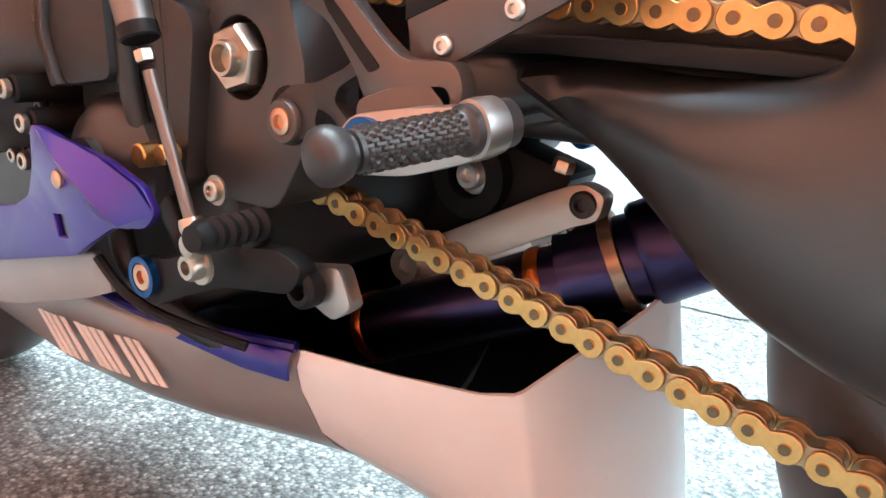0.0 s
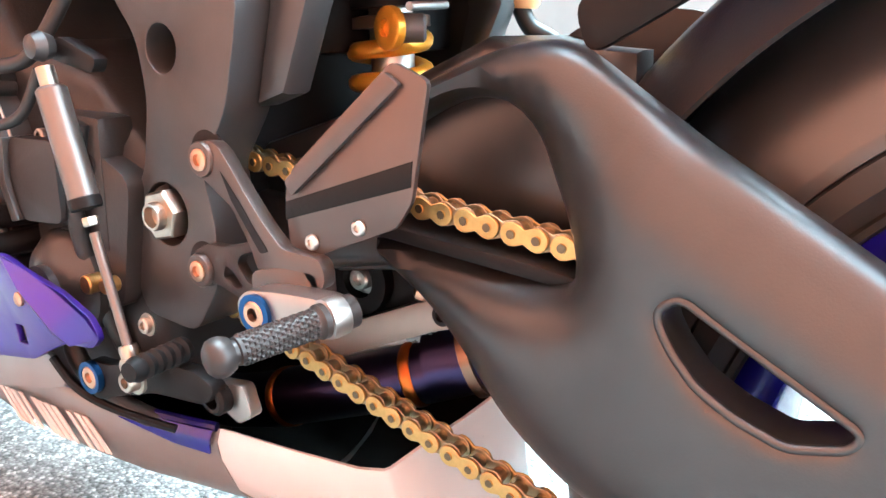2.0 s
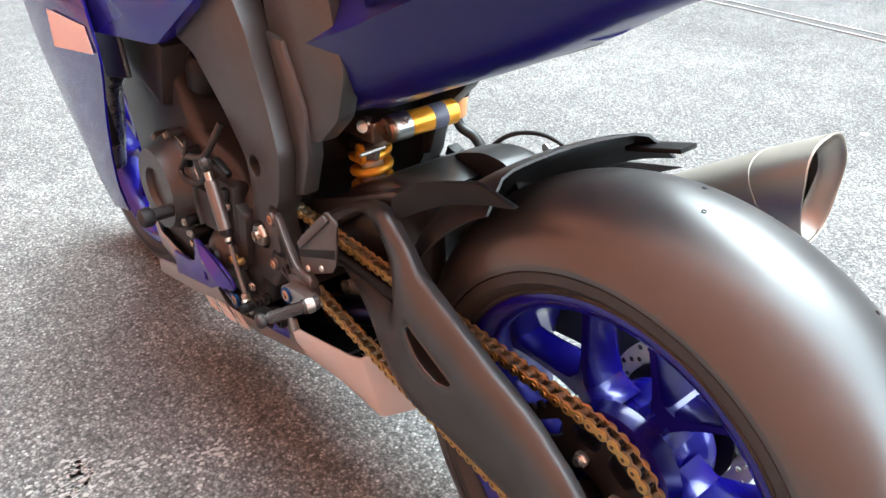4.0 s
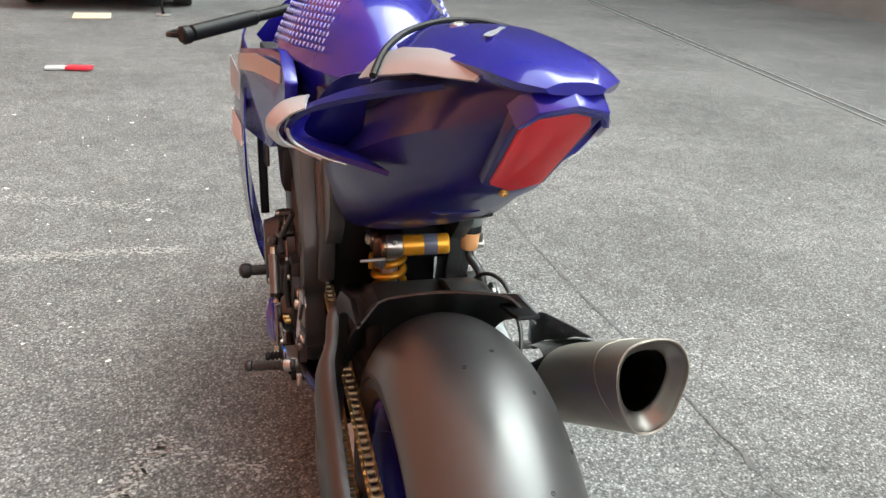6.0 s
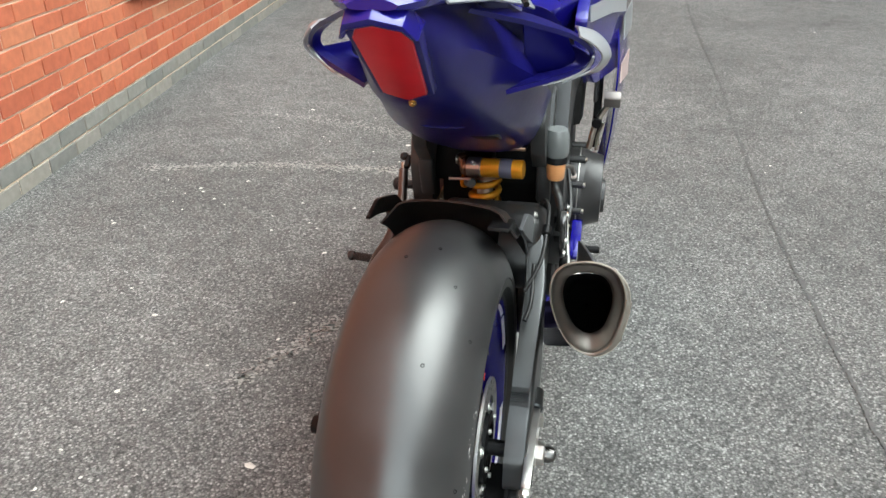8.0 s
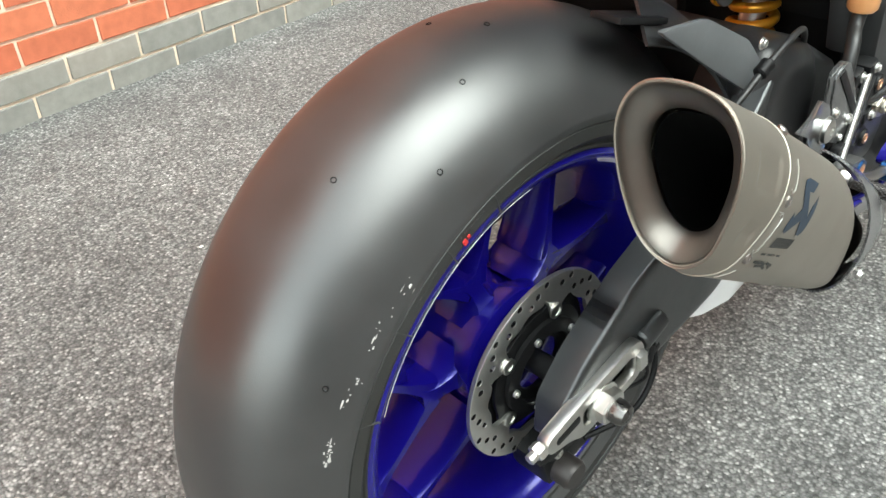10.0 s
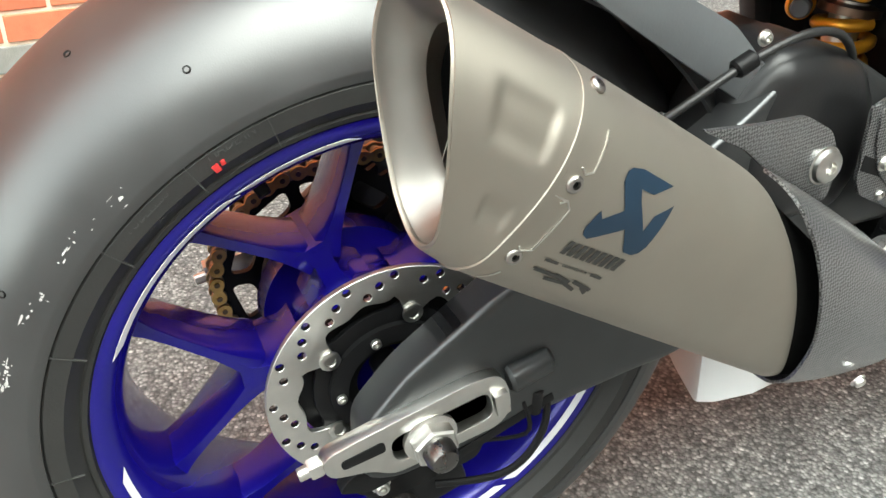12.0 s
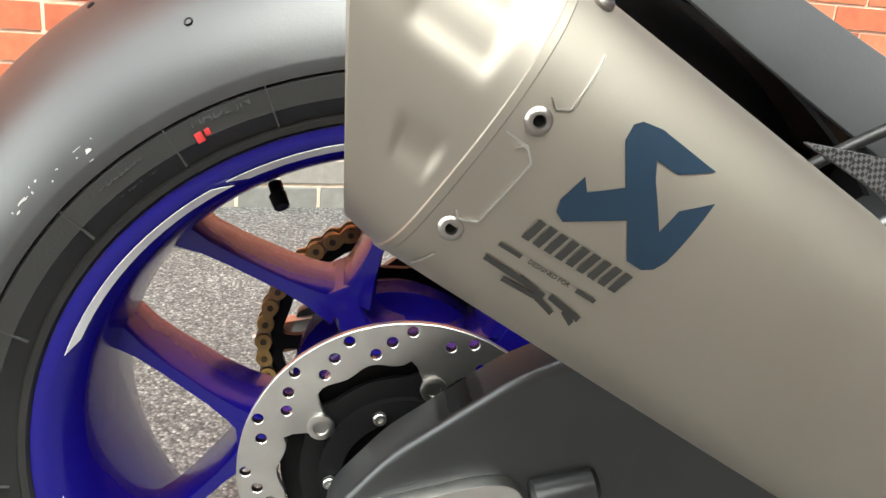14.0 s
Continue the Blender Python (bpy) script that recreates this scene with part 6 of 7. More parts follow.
part("rocker_ring", lathe([(0.030, 0), (0.030, 0.012), (0.016, 0.012), (0.016, 0)], (0.014, 0.548, 0.362), (-1, 0, 0), 30, close=True), BLACKM, bike)

# rear shock with its reservoir
shock = part("rear_shock", cyl((-0.001, 0.500, 0.42), (-0.001, 0.516, 0.60), 0.0165, n=24), STEEL, bike, "shock absorber with gold spring and reservoir")
coil = [Vector((-0.001 + 0.0265 * math.cos(a), 0.503 + 0.012 * a / 37.7 + 0.0265 * math.sin(a), 0.430 + 0.136 * a / 37.7)) for a in np.linspace(0, 37.7, 130)]
part("coil_spring", tube(coil, 0.0068, 10, smooth=False), ORANGE, shock, "bright orange-gold coil spring")
part("spring_collar", lathe([(0.018, 0), (0.030, 0), (0.030, 0.008), (0.018, 0.010)], (-0.001, 0.514, 0.570), (0, 0.1, 1), 30), BRONZE, shock)
part("preload_housing", cyl((-0.034, 0.486, 0.571), (-0.020, 0.468, 0.572), 0.0100, n=22, w=0.002), GREYPL_AND_SHEEN, shock)
part("preload_knob", lathe([(0.0150, 0), (0.0155, 0.002), (0.0150, 0.006), (0.0130, 0.0075), (0.0060, 0.0075), (0.0055, 0.004), (0, 0.004)], (-0.034, 0.486, 0.571), (-1, 0.30, 0), 26), ORANGE, shock, "orange preload adjuster knob")
part("collar_ring", lathe([(0.018, 0), (0.031, 0), (0.031, 0.007), (0.018, 0.007)], (-0.001, 0.516, 0.584), (0, 0.1, 1), 30), BLACKM, shock)
part("shock_head", box(-0.012, 0.490, 0.612, 0.060, 0.085, 0.034, 0.010), BRONZE, shock, "bronze-tinted shock head")
part("head_knob", lathe([(0.0115, 0), (0.0125, 0.003), (0.0115, 0.012), (0.009, 0.015), (0, 0.015)], (-0.034, 0.470, 0.620), (-1, -0.5, 0.1), 20), BRONZE, shock)
part("knob_face", lathe([(0.0085, 0), (0.0085, 0.0015), (0.004, 0.0020), (0.0036, 0.0006), (0, 0.0006)], (-0.0475, 0.463, 0.6213), (-1, -0.5, 0.1), 18), ALU, shock)
part("adjuster_pin", cyl((-0.020, 0.452, 0.588), (-0.062, 0.452, 0.586), 0.003, n=10), STEEL, shock)
part("head_clamp", cyl((-0.022, 0.434, 0.6195), (0.006, 0.431, 0.6207), 0.0190, n=28, w=0.002), ALU, shock)
part("clamp_screw", hexbolt((-0.010, 0.417, 0.632), (0, -0.7, 0.7), 0.004, 0.006), STEEL, shock)
part("reservoir", cyl((0.004, 0.431, 0.6206), (0.083, 0.4235, 0.6242), 0.0178, n=32, w=0.002), ORANGE, shock, "gold shock reservoir")
part("reservoir_label", lathe([(0.0179, 0), (0.0181, 0.001), (0.0181, 0.022), (0.0179, 0.023)], (0.040, 0.4276, 0.6223), (1, -0.095, 0.045), 32), LABELB, shock, "bluish label band")
part("reservoir_cap", lathe([(0.0182, 0), (0.0186, 0.004), (0.016, 0.008), (0.007, 0.008), (0.006, 0.004), (0, 0.004)], (-0.022, 0.434, 0.6195), (-1, 0.095, -0.045), 28), BRONZE, shock)
part("shock_plate", prism(rounded([(0.420, 0.660), (0.530, 0.648), (0.530, 0.655), (0.420, 0.667)], 0.002, 2), -0.012, 0.085, 0.001), BRONZE, shock)
part("top_mount", box(0.01, 0.54, 0.645, 0.09, 0.06, 0.03, 0.006), BLACKM, shock)
# plain black block filling the space ahead of the shock
part("black_backing_block", box(0, 0.60, 0.56, 0.20, 0.06, 0.24, 0.01), BLACKM, bike)

# ---- foot controls, left ----
def rearset(s):
    m = lambda x, y, z: (s * x, y, z)
    X0, X1 = s * 0.162, s * 0.172
    lean = lambda y, z: -s * 0.013 * smooth01((y - 0.455) / 0.09)
    metal = BROWNAN if s < 0 else BLACKM
    upper = [(0.546, 0.477), (0.552, 0.489), (0.545, 0.499), (0.532, 0.501), (0.521, 0.496), (0.499, 0.477), (0.473, 0.457), (0.458, 0.447), (0.430, 0.447), (0.425, 0.437), (0.428, 0.428), (0.467, 0.424), (0.483, 0.428), (0.490, 0.441), (0.511, 0.462)]
    groove = [(0.523, 0.484), (0.499, 0.466), (0.471, 0.443), (0.479, 0.440), (0.511, 0.467)]
    pl = part("footrest_plate", prism(rounded(upper, 0.005, 3), X0, X1, 0.0022, xf=lean), metal, bike, "dark machined two-arm footrest bracket")
    part("arm_groove", prism(rounded(groove, 0.0025, 3), X1 - s * 0.0002, X1 + s * 0.0004, xf=lean), BLACKM, pl)
    lower = [(0.560, 0.411), (0.556, 0.423), (0.543, 0.431), (0.524, 0.433), (0.500, 0.441), (0.489, 0.447), (0.484, 0.441), (0.505, 0.432), (0.509, 0.425), (0.496, 0.416), (0.478, 0.418), (0.470, 0.406), (0.487, 0.402), (0.512, 0.403), (0.533, 0.405), (0.549, 0.401)]
    hole1 = [(0.523, 0.421), (0.512, 0.418), (0.502, 0.411), (0.512, 0.408), (0.526, 0.412)]
    part("lower_arm", prism(rounded(lower, 0.004, 3), X0 + s * 0.001, X1 - s * 0.001, 0.0018, holes=[rounded(hole1, 0.003, 2)], xf=lean), PEGM if s < 0 else BLACKM, pl)
    part("bracket_hub", prism(rounded([(0.484, 0.404), (0.486, 0.428), (0.460, 0.436), (0.432, 0.438), (0.428, 0.410), (0.452, 0.401)], 0.006, 3), X0 - s * 0.006, X1, 0.003), metal, pl)
    for y, z in ((0.541, 0.488), (0.548, 0.412)):
        # offset black disc on the frame, paints the shadow around the boss
        part("boss_shadow", lathe([(0.0165, 0), (0.0165, 0.0015), (0.0150, 0.0025), (0, 0.0025)], m(0.1500, y + 0.004, z + 0.002), (s, 0, 0), 28), BLACKM, pl)
        part("bracket_boss", lathe([(0.0115, 0), (0.0118, 0.009), (0.0108, 0.0105), (0.0072, 0.0105), (0.0072, 0)], m(0.1515, y, z), (s, 0, 0), 28, close=True), metal, pl)
        part("bracket_bolt", lathe([(0.0072, 0), (0.0072, 0.003), (0.0064, 0.0036), (0.0038, 0.0036), (0.0034, 0.001), (0, 0.001)], m(0.1602, y, z), (s, 0, 0), 20), COPPER, pl, "copper-toned countersunk bolt")
    heel_o = [(0.464, 0.478), (0.458, 0.494), (0.387, 0.559), (0.364, 0.551), (0.372, 0.488), (0.382, 0.472), (0.446, 0.442), (0.460, 0.446)]
    hg = part("heel_guard", prism(rounded(heel_o, 0.004, 3), s * 0.160, s * 0.1635, 0.0010), BROWNAN if s < 0 else CARBON, pl, "brown-black heel guard plate")
    rim = [(0.461, 0.487), (0.389, 0.554), (0.379, 0.548), (0.455, 0.479)]
    part("guard_flange", prism(rounded(rim, 0.002, 2), s * 0.1635, s * 0.1675, 0.0015), BROWNAN if s < 0 else BLACKM, hg)
    part("guard_band", prism([(0.463, 0.474), (0.372, 0.510), (0.3725, 0.496), (0.463, 0.463)], s * 0.1632, s * 0.1642, 0.0003), BLACKM, hg)
    for y, z in ((0.442, 0.453), (0.407, 0.468)):
        part("guard_bolt", lathe([(0.0048, 0), (0.0046, 0.0016), (0.0036, 0.0027), (0.0021, 0.0029), (0.0019, 0.001), (0, 0.001)], m(0.1637, y, z), (s, 0, 0), 18), ALU, pl, "bright button bolt")
    # footpeg on its folding knuckle
    kn = part("peg_knuckle", prism(rounded([(0.481, 0.413), (0.472, 0.424), (0.442, 0.429), (0.410, 0.432), (0.398, 0.424), (0.404, 0.412), (0.440, 0.401), (0.472, 0.398)], 0.008, 3), s * 0.172, s * 0.190, 0.004), ALUW if s < 0 else GREYCAST, pl, "machined footpeg knuckle")
    part("knuckle_ring", lathe([(0.0120, 0), (0.0120, 0.005), (0.0080, 0.005), (0.0080, 0)], m(0.188, 0.462, 0.412), (s, 0, 0), 28, close=True), BLUEANO, kn, "blue anodised ring")
    part("knuckle_bolt", lathe([(0.0080, 0), (0.0080, 0.005), (0.0070, 0.006), (0.0042, 0.006), (0.0038, 0.002), (0, 0.002)], m(0.188, 0.462, 0.412), (s, 0, 0), 22), COPPER, kn)
    a, e = (Vector(m(0.188, 0.402, 0.425)), Vector(m(0.258, 0.420, 0.419))) if s < 0 else (Vector(m(0.188, 0.409, 0.422)), Vector(m(0.264, 0.430, 0.410)))
    d = (e - a).normalized()
    prof = [(0.0095, -0.010), (0.0098, 0.0), (0.0098, 0.012), (0.0080, 0.0135)]
    L = (e - a).length
    prof += [(0.0075, 0.0145), (0.0075, L - 0.013), (0.0062, L - 0.0125), (0.0062, L - 0.0105), (0.0088, L - 0.0095), (0.0102, L - 0.006), (0.0104, L - 0.003), (0.0096, L), (0.0072, L + 0.0022), (0.0035, L + 0.0032), (0, L + 0.0034)]
    peg = part("footpeg", lathe(prof, a, d, 32), PEGM, kn, "black knurled racing footpeg with a round end")
    part("peg_collar", lathe([(0.0085, -0.004), (0.0112, -0.003), (0.0116, 0.004), (0.0112, 0.008), (0.0085, 0.009)], a, d, 32), ALUW, peg)
    x, yv, z = frame_of(d)
    kb = None
    for i in range(17):
        for k in range(14):
            an = 2 * math.pi * (k + 0.5 * (i % 2)) / 14
            p = a + d * (0.0160 + (L - 0.032) * i / 16) + (x * math.cos(an) + yv * math.sin(an)) * 0.0073
            kb = lathe([(0.0017, 0), (0.0007, 0.0012), (0, 0.0013)], p, x * math.cos(an) + yv * math.sin(an), 4, bm=kb)
    tagged(part("knurling", kb, PEGM, peg), kind="stuff")
    return pl


left_set = rearset(-1)
right_set = rearset(1)
# shift lever, rod and toe peg
lev = part("shift_lever", prism(rounded([(0.668, 0.305), (0.655, 0.325), (0.625, 0.328), (0.585, 0.345), (0.530, 0.352), (0.510, 0.345), (0.520, 0.330), (0.575, 0.322), (0.620, 0.305), (0.645, 0.294)], 0.008, 3), -0.184, -0.172, 0.003), BLACKM, bike, "black gear lever with a toe peg")
part("lever_ring", lathe([(0.0125, 0), (0.0125, 0.005), (0.0090, 0.005), (0.0090, 0)], (-0.184, 0.646, 0.314), (-1, 0, 0), 28, close=True), BLUEANO, lev, "blue anodised ring")
part("lever_bolt", lathe([(0.0090, 0), (0.0090, 0.004), (0.0078, 0.005), (0.0042, 0.005), (0.0038, 0.002), (0, 0.002)], (-0.184, 0.646, 0.314), (-1, 0, 0), 22), COPPER, lev)
prof = [(0.0085, 0), (0.0090, 0.004)]
for i in range(5):
    o = 0.006 + 0.0075 * i
    prof += [(0.0062, o), (0.0062, o + 0.0015), (0.0085, o + 0.003), (0.0085, o + 0.0055)]
prof += [(0.0065, 0.046), (0.0065, 0.047), (0, 0.047)]
part("toe_peg", lathe(prof, (-0.178, 0.546, 0.362), (-1, -0.12, 0.03), 22), BLACKM, lev, "black ribbed toe peg")
part("peg_arm", tube([(-0.178, 0.556, 0.344), (-0.178, 0.550, 0.353), (-0.178, 0.546, 0.362)], 0.0065, 10), BLACKM, lev)
part("peg_bolt", hexbolt((-0.196, 0.575, 0.338), (-1, 0, 0), 0.0075, 0.010), STEELW, lev)
part("peg_bolt", hexbolt((-0.190, 0.566, 0.378), (-1, 0, 0), 0.0055, 0.005), STEELW, lev)
rod = part("shift_rod", cyl((-0.199, 0.6045, 0.436), (-0.199, 0.5775, 0.362), 0.0034, n=16), SENSOR, bike, "slim steel shift rod with a quickshifter sensor")
part("sensor_body", cyl((-0.199, 0.638, 0.528), (-0.199, 0.611, 0.455), 0.0100, n=24, w=0.002), SENSOR, rod, "dull grey-brown sensor cylinder")
part("sensor_cap", cyl((-0.199, 0.6125, 0.459), (-0.199, 0.6095, 0.451), 0.0106, n=24, w=0.001), BLACKM, rod)
part("rod_top", cyl((-0.199, 0.6425, 0.540), (-0.199, 0.638, 0.528), 0.006, n=16), STEELW, rod)
part("rod_nut", nut((-0.199, 0.6082, 0.446), (0, -0.34, -0.94), 0.0052, 0.006), STEELW, rod)
part("rod_ball", lathe([(0, -0.010), (0.0075, -0.007), (0.0100, 0), (0.0075, 0.007), (0, 0.010)], (-0.199, 0.645, 0.553), (-1, 0, 0), 20), ENGM2, rod)
part("rod_end", lathe([(0.0060, 0), (0.0068, 0.004), (0.0060, 0.010)], (-0.199, 0.5780, 0.363), (0, -0.34, -0.94), 16), STEELW, rod)
part("rod_joint", lathe([(0, -0.008), (0.006, -0.006), (0.008, 0), (0.006, 0.006), (0, 0.008)], (-0.200, 0.573, 0.350), (-1, 0, 0), 18), STEELW, rod)
part("shift_arm", prism(rounded([(0.655, 0.545), (0.640, 0.560), (0.600, 0.548), (0.605, 0.538)], 0.004, 2), -0.190, -0.180, 0.002), BLACKM, bike)
# pale bracket behind the lever
pb = part("stand_bracket", prism(rounded([(0.555, 0.335), (0.53, 0.340), (0.500, 0.345), (0.492, 0.325), (0.505, 0.316), (0.53, 0.326), (0.57, 0.325), (0.60, 0.330), (0.60, 0.337)], 0.004, 3), -0.170, -0.160, 0.002), ALUW, bike, "pale alloy bracket under the engine")
part("bracket_bolt", lathe([(0.0110, 0), (0.0110, 0.008), (0.0085, 0.010), (0.0060, 0.010), (0.0055, 0.003), (0, 0.003)], (-0.170, 0.520, 0.332), (-1, 0, 0), 22), BLACKM, pb)
# blue guard ahead of the lever
guard_o = [(0.730, 0.398), (0.716, 0.398), (0.690, 0.392), (0.645, 0.386), (0.612, 0.375), (0.602, 0.362), (0.612, 0.352), (0.645, 0.347), (0.670, 0.334), (0.690, 0.322), (0.790, 0.300), (0.830, 0.290), (0.830, 0.335), (0.795, 0.338), (0.765, 0.342), (0.742, 0.352), (0.733, 0.372)]
gd = part("lower_fairing_guard", prism(rounded(guard_o, 0.005, 3), -0.204, -0.199, 0.0015, holes=[[(0.712, 0.345), (0.700, 0.346), (0.697, 0.332), (0.709, 0.331)]]), BLUEPUR, bike, "purple-blue lower fairing guard")
part("guard_blade", loft([[Vector((x, y, z)) for x, y, z in ((-0.204, 0.722, 0.394), (-0.207, 0.690, 0.372), (-0.207, 0.655, 0.352), (-0.2035, 0.640, 0.349))],
                          [Vector((x, y, z)) for x, y, z in ((-0.207, 0.716, 0.398), (-0.216, 0.680, 0.384), (-0.216, 0.640, 0.362), (-0.211, 0.628, 0.352))],
                          [Vector((x, y, z)) for x, y, z in ((-0.204, 0.690, 0.3935), (-0.208, 0.645, 0.3875), (-0.208, 0.612, 0.3765), (-0.204, 0.603, 0.362))]], closed=False, caps=False), BLUEPUR, gd)
part("guard_bolt", lathe([(0.0055, 0), (0.0055, 0.002), (0.004, 0.003), (0, 0.003)], (-0.204, 0.700, 0.368), (-1, 0, 0), 18), COPPER, gd)
part("guard_skirt", prism(rounded([(0.690, 0.322), (0.830, 0.290), (0.95, 0.262), (0.95, 0.235), (0.80, 0.262), (0.700, 0.290), (0.672, 0.300)], 0.005, 3), -0.192, -0.187, 0.002), PANGREY, gd)
part("dark_strut", tube([(-0.19, 0.690, 0.318), (-0.188, 0.665, 0.300), (-0.175, 0.64, 0.285), (-0.150, 0.60, 0.270)], 0.0035, 8), BLACKM, bike)

# ---- right side ----
part("lower_fairing_guard", prism(rounded(guard_o, 0.005, 3), 0.168, 0.190, 0.003), BLUE, bike, "blue lower fairing guard")
link = part("throttle_linkage", tube([(0.232, 0.80, 0.655), (0.212, 0.80, 0.622), (0.198, 0.795, 0.590), (0.190, 0.790, 0.545)], 0.0065, 10), STEELW, bike, "dull silver throttle linkage")
part("linkage_plate", prism(rounded([(0.790, 0.640), (0.815, 0.645), (0.820, 0.668), (0.800, 0.675), (0.785, 0.662)], 0.004, 3), 0.215, 0.250, 0.003), SENSOR, link)
part("linkage_arm", tube([(0.218, 0.79, 0.605), (0.208, 0.785, 0.575), (0.206, 0.78, 0.545)], 0.0035, 8), STEELW, link)
part("linkage_joint", lathe([(0.0, -0.008), (0.011, -0.006), (0.011, 0.006), (0.0, 0.008)], (0.203, 0.793, 0.604), (0, 1, 0.2), 18), BLACKM, link)
part("brake_lever", tube([(0.178, 0.46, 0.405), (0.190, 0.50, 0.385), (0.195, 0.58, 0.372), (0.198, 0.63, 0.372)], 0.007, 10), ALUW, bike, "brake pedal")
part("pedal_tip", cyl((0.195, 0.632, 0.372), (0.232, 0.632, 0.372), 0.008, n=16, w=0.002), BLACKM, bike)
part("pedal_ring", cyl((0.188, 0.56, 0.372), (0.204, 0.56, 0.372), 0.013, n=20, w=0.001), BLUEANO, bike)
part("pedal_rod", cyl((0.175, 0.435, 0.425), (0.160, 0.495, 0.515), 0.004, n=12), STEEL, bike)
res = part("fluid_reservoir", lathe([(0.0, 0), (0.014, 0.0), (0.017, 0.004), (0.0185, 0.030), (0.0185, 0.034)], (0.137, 0.481, 0.588), (0, 0, 1), 24), FLUID, bike, "amber brake fluid reservoir with a dark cap")
part("reservoir_cap", lathe([(0.021, 0), (0.021, 0.010), (0.019, 0.013), (0, 0.013)], (0.137, 0.481, 0.622), (0, 0, 1), 24), BLACKM, res)
part("reservoir_sock", lathe([(0.0195, 0), (0.023, 0.006), (0.0225, 0.040), (0.018, 0.052), (0, 0.054)], (0.137, 0.481, 0.635), (0, -0.05, 1), 20), GREYSMOKE, res, "grey translucent reservoir cover")
part("reservoir_bracket", tube([(0.152, 0.492, 0.610), (0.166, 0.505, 0.604), (0.170, 0.515, 0.585)], 0.004, 8), ALUW, res)
part("bracket_eye", cyl((0.164, 0.518, 0.580), (0.176, 0.518, 0.580), 0.008, n=16, w=0.001), ALUW, res)
part("reservoir_hose", tube([(0.137, 0.481, 0.589), (0.139, 0.470, 0.572), (0.148, 0.450, 0.560), (0.154, 0.435, 0.535), (0.152, 0.432, 0.505)], 0.008, 12), HOSEM, res)
part("hose_boot", prism(rounded([(0.372, 0.552), (0.402, 0.560), (0.440, 0.520), (0.468, 0.480), (0.450, 0.466), (0.420, 0.470), (0.392, 0.492), (0.378, 0.520)], 0.010, 3), 0.156, 0.166, 0.003, seg=2), CARBON, bike, "carbon textured guard beside the footrest")
for y, z in ((0.396, 0.500), (0.446, 0.476)):
    part("guard_bolt", hexbolt((0.1655, y, z), (1, 0, 0), 0.005, 0.005), STEEL, bike)
part("brake_cable", tube([(0.118, 0.155, 0.525), (0.138, 0.190, 0.560), (0.142, 0.240, 0.590), (0.140, 0.295, 0.607), (0.130, 0.345, 0.600), (0.120, 0.38, 0.575), (0.11, 0.40, 0.54)], 0.0034, 10), HOSEM, bike, "black brake hose looping over the swingarm")
part("cable_clip", cyl((0.141, 0.234, 0.587), (0.142, 0.250, 0.596), 0.0072, n=16, w=0.002), BLACKM, bike)
part("brake_cable", tube([(0.124, 0.110, 0.498), (0.130, 0.14, 0.515), (0.128, 0.19, 0.555)], 0.0034, 10), HOSEM, bike)
part("wire_loom", tube([(0.15, 0.48, 0.50), (0.16, 0.53, 0.47), (0.165, 0.60, 0.49), (0.15, 0.66, 0.56)], 0.005, 8), HOSEM, bike)
for y, z in ((0.47, 0.475), (0.50, 0.52), (0.53, 0.45), (0.46, 0.52)):
    part("dark_fitting", box(0.152, y, z, 0.022, 0.02, 0.018, 0.003, rx=20), BLACKM, bike)
    part("fitting_bolt", hexbolt((0.163, y + 0.006, z), (1, 0, 0), 0.0045, 0.005), STEEL, bike)
part("swingarm_brace", pillow(rounded([(0.245, 0.515), (0.268, 0.560), (0.293, 0.590), (0.340, 0.592), (0.396, 0.574), (0.424, 0.532), (0.428, 0.473), (0.407, 0.432), (0.33, 0.430), (0.26, 0.470)], 0.015, 3), 0.138, 0.060, 0.034, 0.030), CASTB, bike, "rounded black upper brace of the swingarm")

# ---- litter and fittings of the yard ----
CHIP = mat("pale_chip", (0.62, 0.60, 0.55), 0.8, vary=0.3)
rl = random.Random(21)
b = None
vs, fs = [], []
for _ in range(100):
    x, y = rl.uniform(-1.6, 3.2), rl.uniform(-0.6, 6.0)
    if rl.random() < 0.6:
        x, y = rl.uniform(-1.5, -0.4), rl.uniform(0.1, 4.0)
    r = rl.uniform(0.003, 0.010) * (1 if rl.random() < 0.85 else 1.8)
    o, n = len(vs), 7
    st, an = rl.uniform(0.3, 1.0), rl.uniform(0, 3.14)
    for i in range(n):
        a = 2 * math.pi * i / n
        q = r * rl.uniform(0.55, 1.2)
        px, py = q * math.cos(a), q * st * math.sin(a)
        vs.append((x + px * math.cos(an) - py * math.sin(an), y + px * math.sin(an) + py * math.cos(an), 0.0022))
    vs.append((x, y, 0.0055))
    fs += [(o + i, o + (i + 1) % n, o + n) for i in range(n)]
me = bpy.data.meshes.new("stone_chips")
me.from_pydata(vs, [], fs)
me.materials.append(CHIP)
tagged(new("stone_chips", me), "scattered pale stone chips and crumbs on tarmac", "debris", kind="stuff")
pk = thing("litter_packet", "crumpled red and white packet lying on the tarmac", "litter")
pk.location = (-1.415, 5.33, 0.006)
REDP = mat("red_packet", (0.55, 0.03, 0.05), 0.4, vary=0.2)
part("red_half", box(0.09, 0, 0.012, 0.17, 0.10, 0.024, 0.008, rz=-8), REDP, pk)
part("white_half", box(-0.065, 0.012, 0.010, 0.14, 0.09, 0.020, 0.008, rz=4), WHITEP, pk)


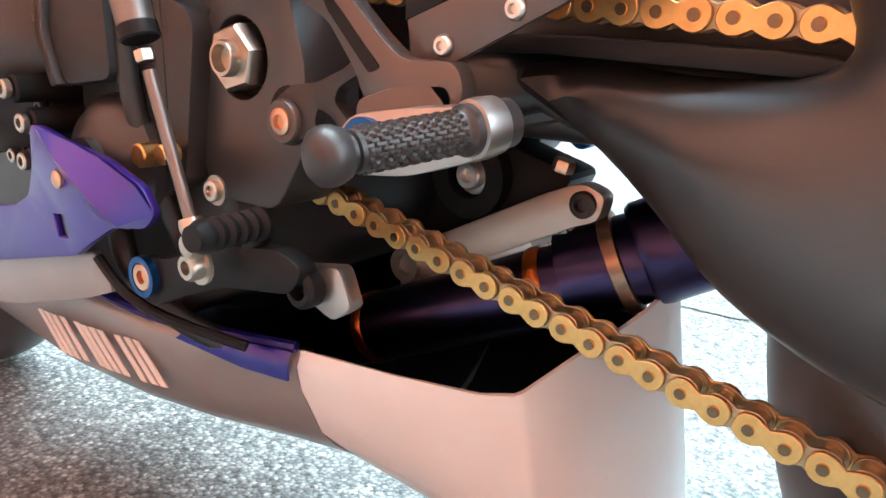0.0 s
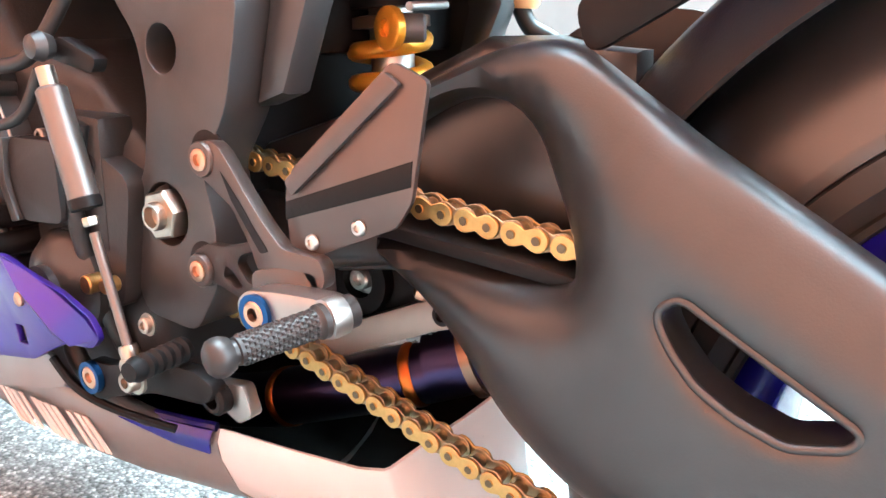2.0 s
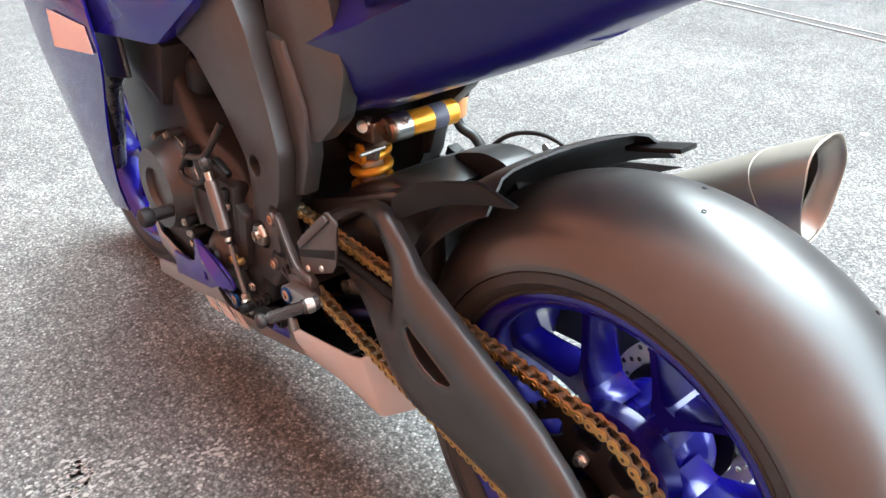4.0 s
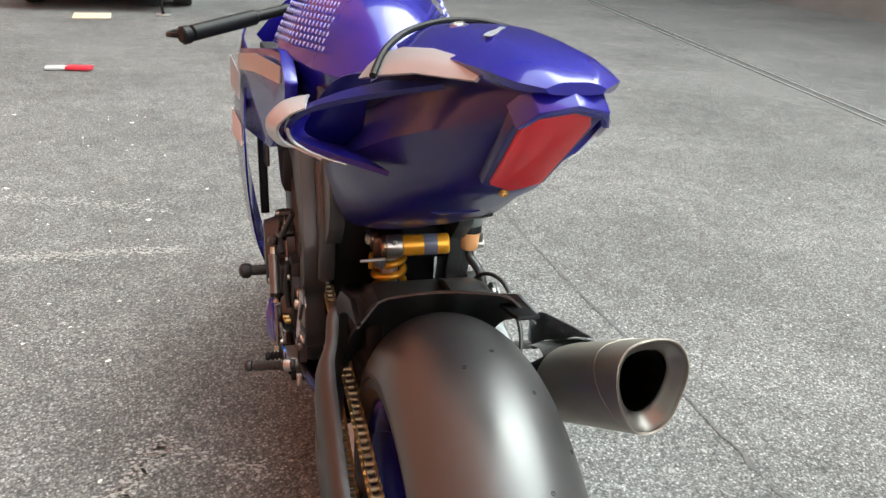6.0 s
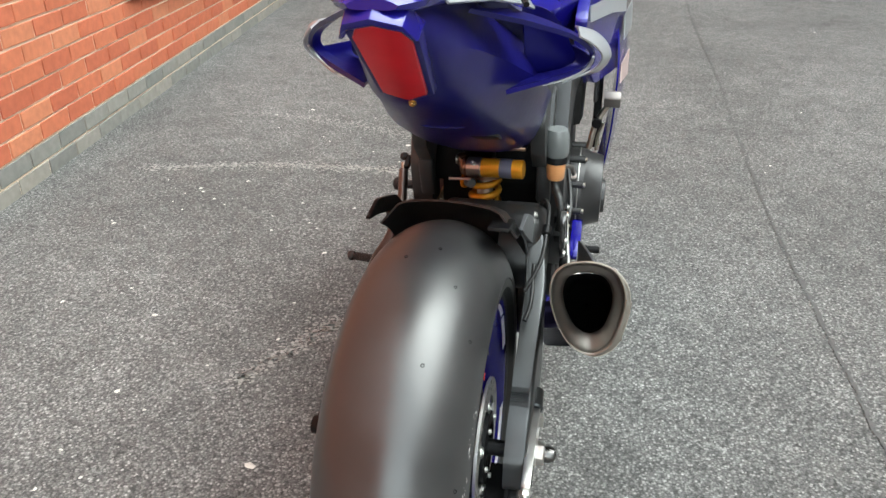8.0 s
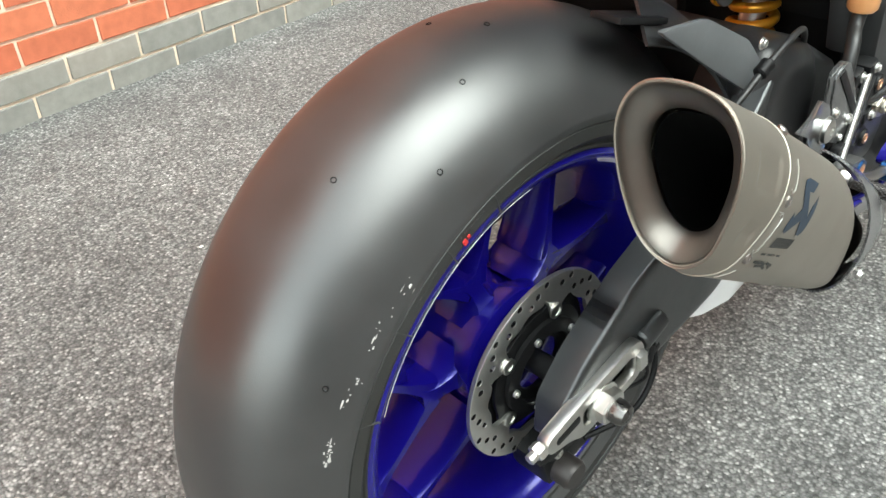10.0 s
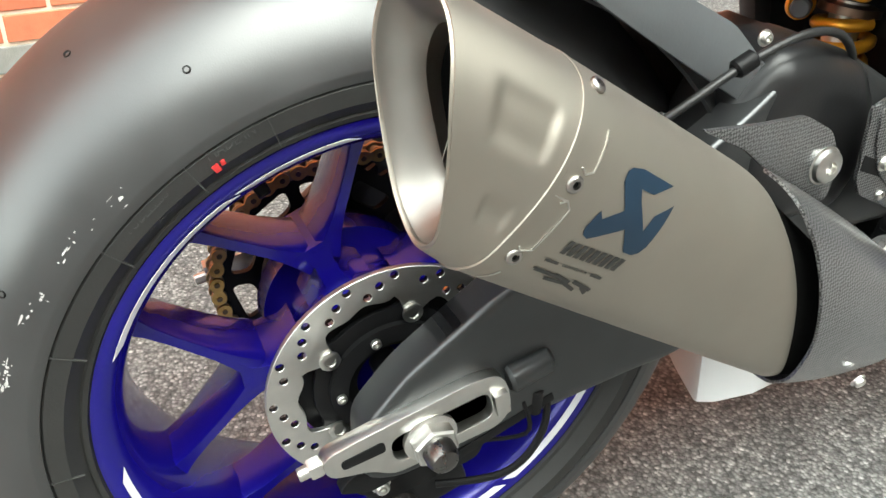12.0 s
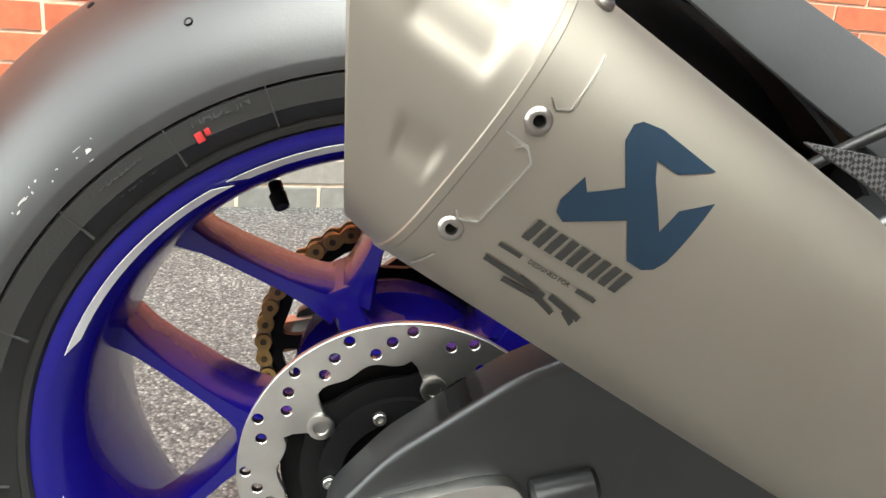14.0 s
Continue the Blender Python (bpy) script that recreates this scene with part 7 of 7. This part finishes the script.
def car(at, heading):
    """A dark parked car, body along its own y."""
    c = thing("parked_car", "dark parked car at the far end of the yard", "car")
    c.matrix_basis = Matrix.Translation(at) @ Matrix.Rotation(heading, 4, "Z")
    CARP = mat("dark_car_paint", (0.02, 0.022, 0.03), 0.25, 0.3, coat=1.0, vary=0.1)
    GLASSD = mat("car_glass", (0.01, 0.012, 0.013), 0.05, 0.0, coat=1.0, vary=0.05)
    part("body", loft([section(y, w, a, d, 0.9, 0.92, 24) for y, w, a, d in ((0.0, 0.72, 0.32, 0.72), (0.08, 0.86, 0.22, 0.86), (0.6, 0.90, 0.20, 0.92), (2.2, 0.90, 0.20, 0.92), (3.4, 0.89, 0.20, 0.86), (4.1, 0.82, 0.24, 0.72), (4.25, 0.68, 0.32, 0.62))]), CARP, c)
    part("cabin", loft([section(y, w, a, d, 0.75, 1.0, 24) for y, w, a, d in ((0.25, 0.76, 0.85, 1.10), (0.75, 0.78, 0.85, 1.42), (1.8, 0.78, 0.85, 1.46), (2.9, 0.76, 0.85, 0.95))]), GLASSD, c)
    part("bumper", box(0, 0.02, 0.40, 1.55, 0.14, 0.20, 0.05), BLACKM, c)
    for sx in (-1, 1):
        for y in (0.75, 3.35):
            w = part("wheel", lathe([(0.20, -0.10), (0.31, -0.10), (0.325, -0.06), (0.325, 0.06), (0.31, 0.10), (0.20, 0.10)], (sx * 0.80, y, 0.325), (1, 0, 0), 32, close=True), SIDEWALL, c)
            part("rim", lathe([(0.20, 0.09), (0.19, 0.07), (0.06, 0.06), (0, 0.07)], (sx * 0.80, y, 0.325), (sx, 0, 0), 24), ALU, w)
        part("tail_lamp", box(sx * 0.70, 0.06, 0.74, 0.22, 0.10, 0.14, 0.03), RED, c)
    return c


car((-1.60, 8.75, 0), radians(2))
CARD = mat("cardboard", (0.55, 0.45, 0.32), 0.8, vary=0.15, scale=12)
tagged(new("cardboard_sheet", mesh_of(box(-1.66, 8.28, 0.008, 0.36, 0.42, 0.012, 0.003, rz=6), "cardboard_sheet", CARD)), "flat pale cardboard sheet on the tarmac", "cardboard")
st = thing("stand_foot", "small dark post with a pale foot plate", "stand")
part("foot_plate", box(-0.98, 8.48, 0.010, 0.16, 0.12, 0.014, 0.004), ALU, st)
part("post", cyl((-0.98, 8.48, 0.015), (-1.04, 8.55, 0.60), 0.016), BLACKM, st)
# dark conduit fixed to the wall
HB = mat("black_pipe", (0.02, 0.02, 0.02), 0.5, vary=0.2)
cp = [WALL @ Vector(p) for p in ((0.03, 2.63, 0.572), (0.032, 2.9, 0.540), (0.03, 3.2, 0.505), (0.03, 3.9, 0.440), (0.03, 4.6, 0.395), (0.03, 5.4, 0.37), (0.03, 7.5, 0.36))]
tagged(new("wall_pipe", mesh_of(tube([p[:] for p in cp], 0.026, 12), "wall_pipe", HB)), "black pipe fixed along the brick wall", "pipe")

# pale scrape marks: drifts of tiny flakes along two lines
SCRAPE = mat("pale_scrape", (0.33, 0.32, 0.30), 0.85, vary=0.25)
vs, fs = [], []
for (x0, y0), (x1, y1), bow, spread, count in (((-1.60, 1.79), (-0.45, 1.95), 0.06, 0.020, 1100), ((-0.60, 0.50), (-0.44, 0.82), 0.01, 0.014, 420), ((-1.45, 2.6), (-0.55, 2.35), 0.05, 0.03, 420), ((-0.52, 0.80), (-0.20, 0.66), 0.01, 0.02, 120), ((1.5, 3.1), (2.2, 3.3), 0.04, 0.05, 200)):
    for _ in range(count):
        t = rl.random()
        x = x0 + (x1 - x0) * t + rl.gauss(0, spread)
        y = y0 + (y1 - y0) * t + bow * math.sin(math.pi * t) + rl.gauss(0, spread)
        r, o = rl.uniform(0.0014, 0.0052), len(vs)
        for i in range(5):
            a = 2 * math.pi * i / 5
            q = r * rl.uniform(0.5, 1.3)
            vs.append((x + q * math.cos(a) * 1.5, y + q * math.sin(a), 0.0018))
        fs.append(tuple(range(o, o + 5)))
me = bpy.data.meshes.new("scrape_flakes")
me.from_pydata(vs, [], fs)
me.materials.append(SCRAPE)
tagged(new("scrape_flakes", me), "faint pale scrape marks on the tarmac", "marks", kind="stuff")

# ---- bricks of the wall, litter ----
def brick_places():
    for c in range(125):
        z = 0.0255 + 0.075 * c
        for k in range(-40, 75):
            yield c, SLOT * (k + (0.5 if c % 2 else 0.0)), z


BR_PART = [brick_mat("orange_brick", OR_STOPS, False), brick_mat("grey_brick", GR_STOPS, False)]
BR_REST = [brick_mat("orange_brick_rest", OR_STOPS, True), brick_mat("grey_brick_rest", GR_STOPS, True)]
shared = [[mesh_of(brick_bm(10 * g + i), "brick", BR_PART[g], False) for i in range(3)] for g in range(2)]
flat = [[Vector((x, y, z)) for x in (-0.05, 0.0) for y in (-0.1075, 0.1075) for z in (-0.0325, 0.0325)]]
rest = ([], []), ([], [])
rb = random.Random(8)
quad = ((0, 1, 3, 2), (4, 6, 7, 5), (0, 4, 5, 1), (2, 3, 7, 6), (0, 2, 6, 4), (1, 5, 7, 3))
for c, y, z in brick_places():
    g = 1 if c < 2 else 0
    proud = rb.uniform(-0.0015, 0.0015)
    if c < 9 and -0.9 < y < 6.3:
        ob = new("brick", shared[g][rb.randrange(3)])
        ob.parent = wall
        ob.matrix_basis = pose(proud, y, z)
    else:
        vs, fs = rest[g]
        o = len(vs)
        vs += [(p.x + proud, p.y + y, p.z + z) for p in flat[0]]
        fs += [tuple(o + i for i in q) for q in quad]
for g in range(2):
    me = bpy.data.meshes.new("further_bricks")
    me.from_pydata(rest[g][0], [], rest[g][1])
    me.materials.append(BR_REST[g])
    ob = new("further_bricks", me)
    ob.parent = wall
    tagged(ob, kind="stuff")
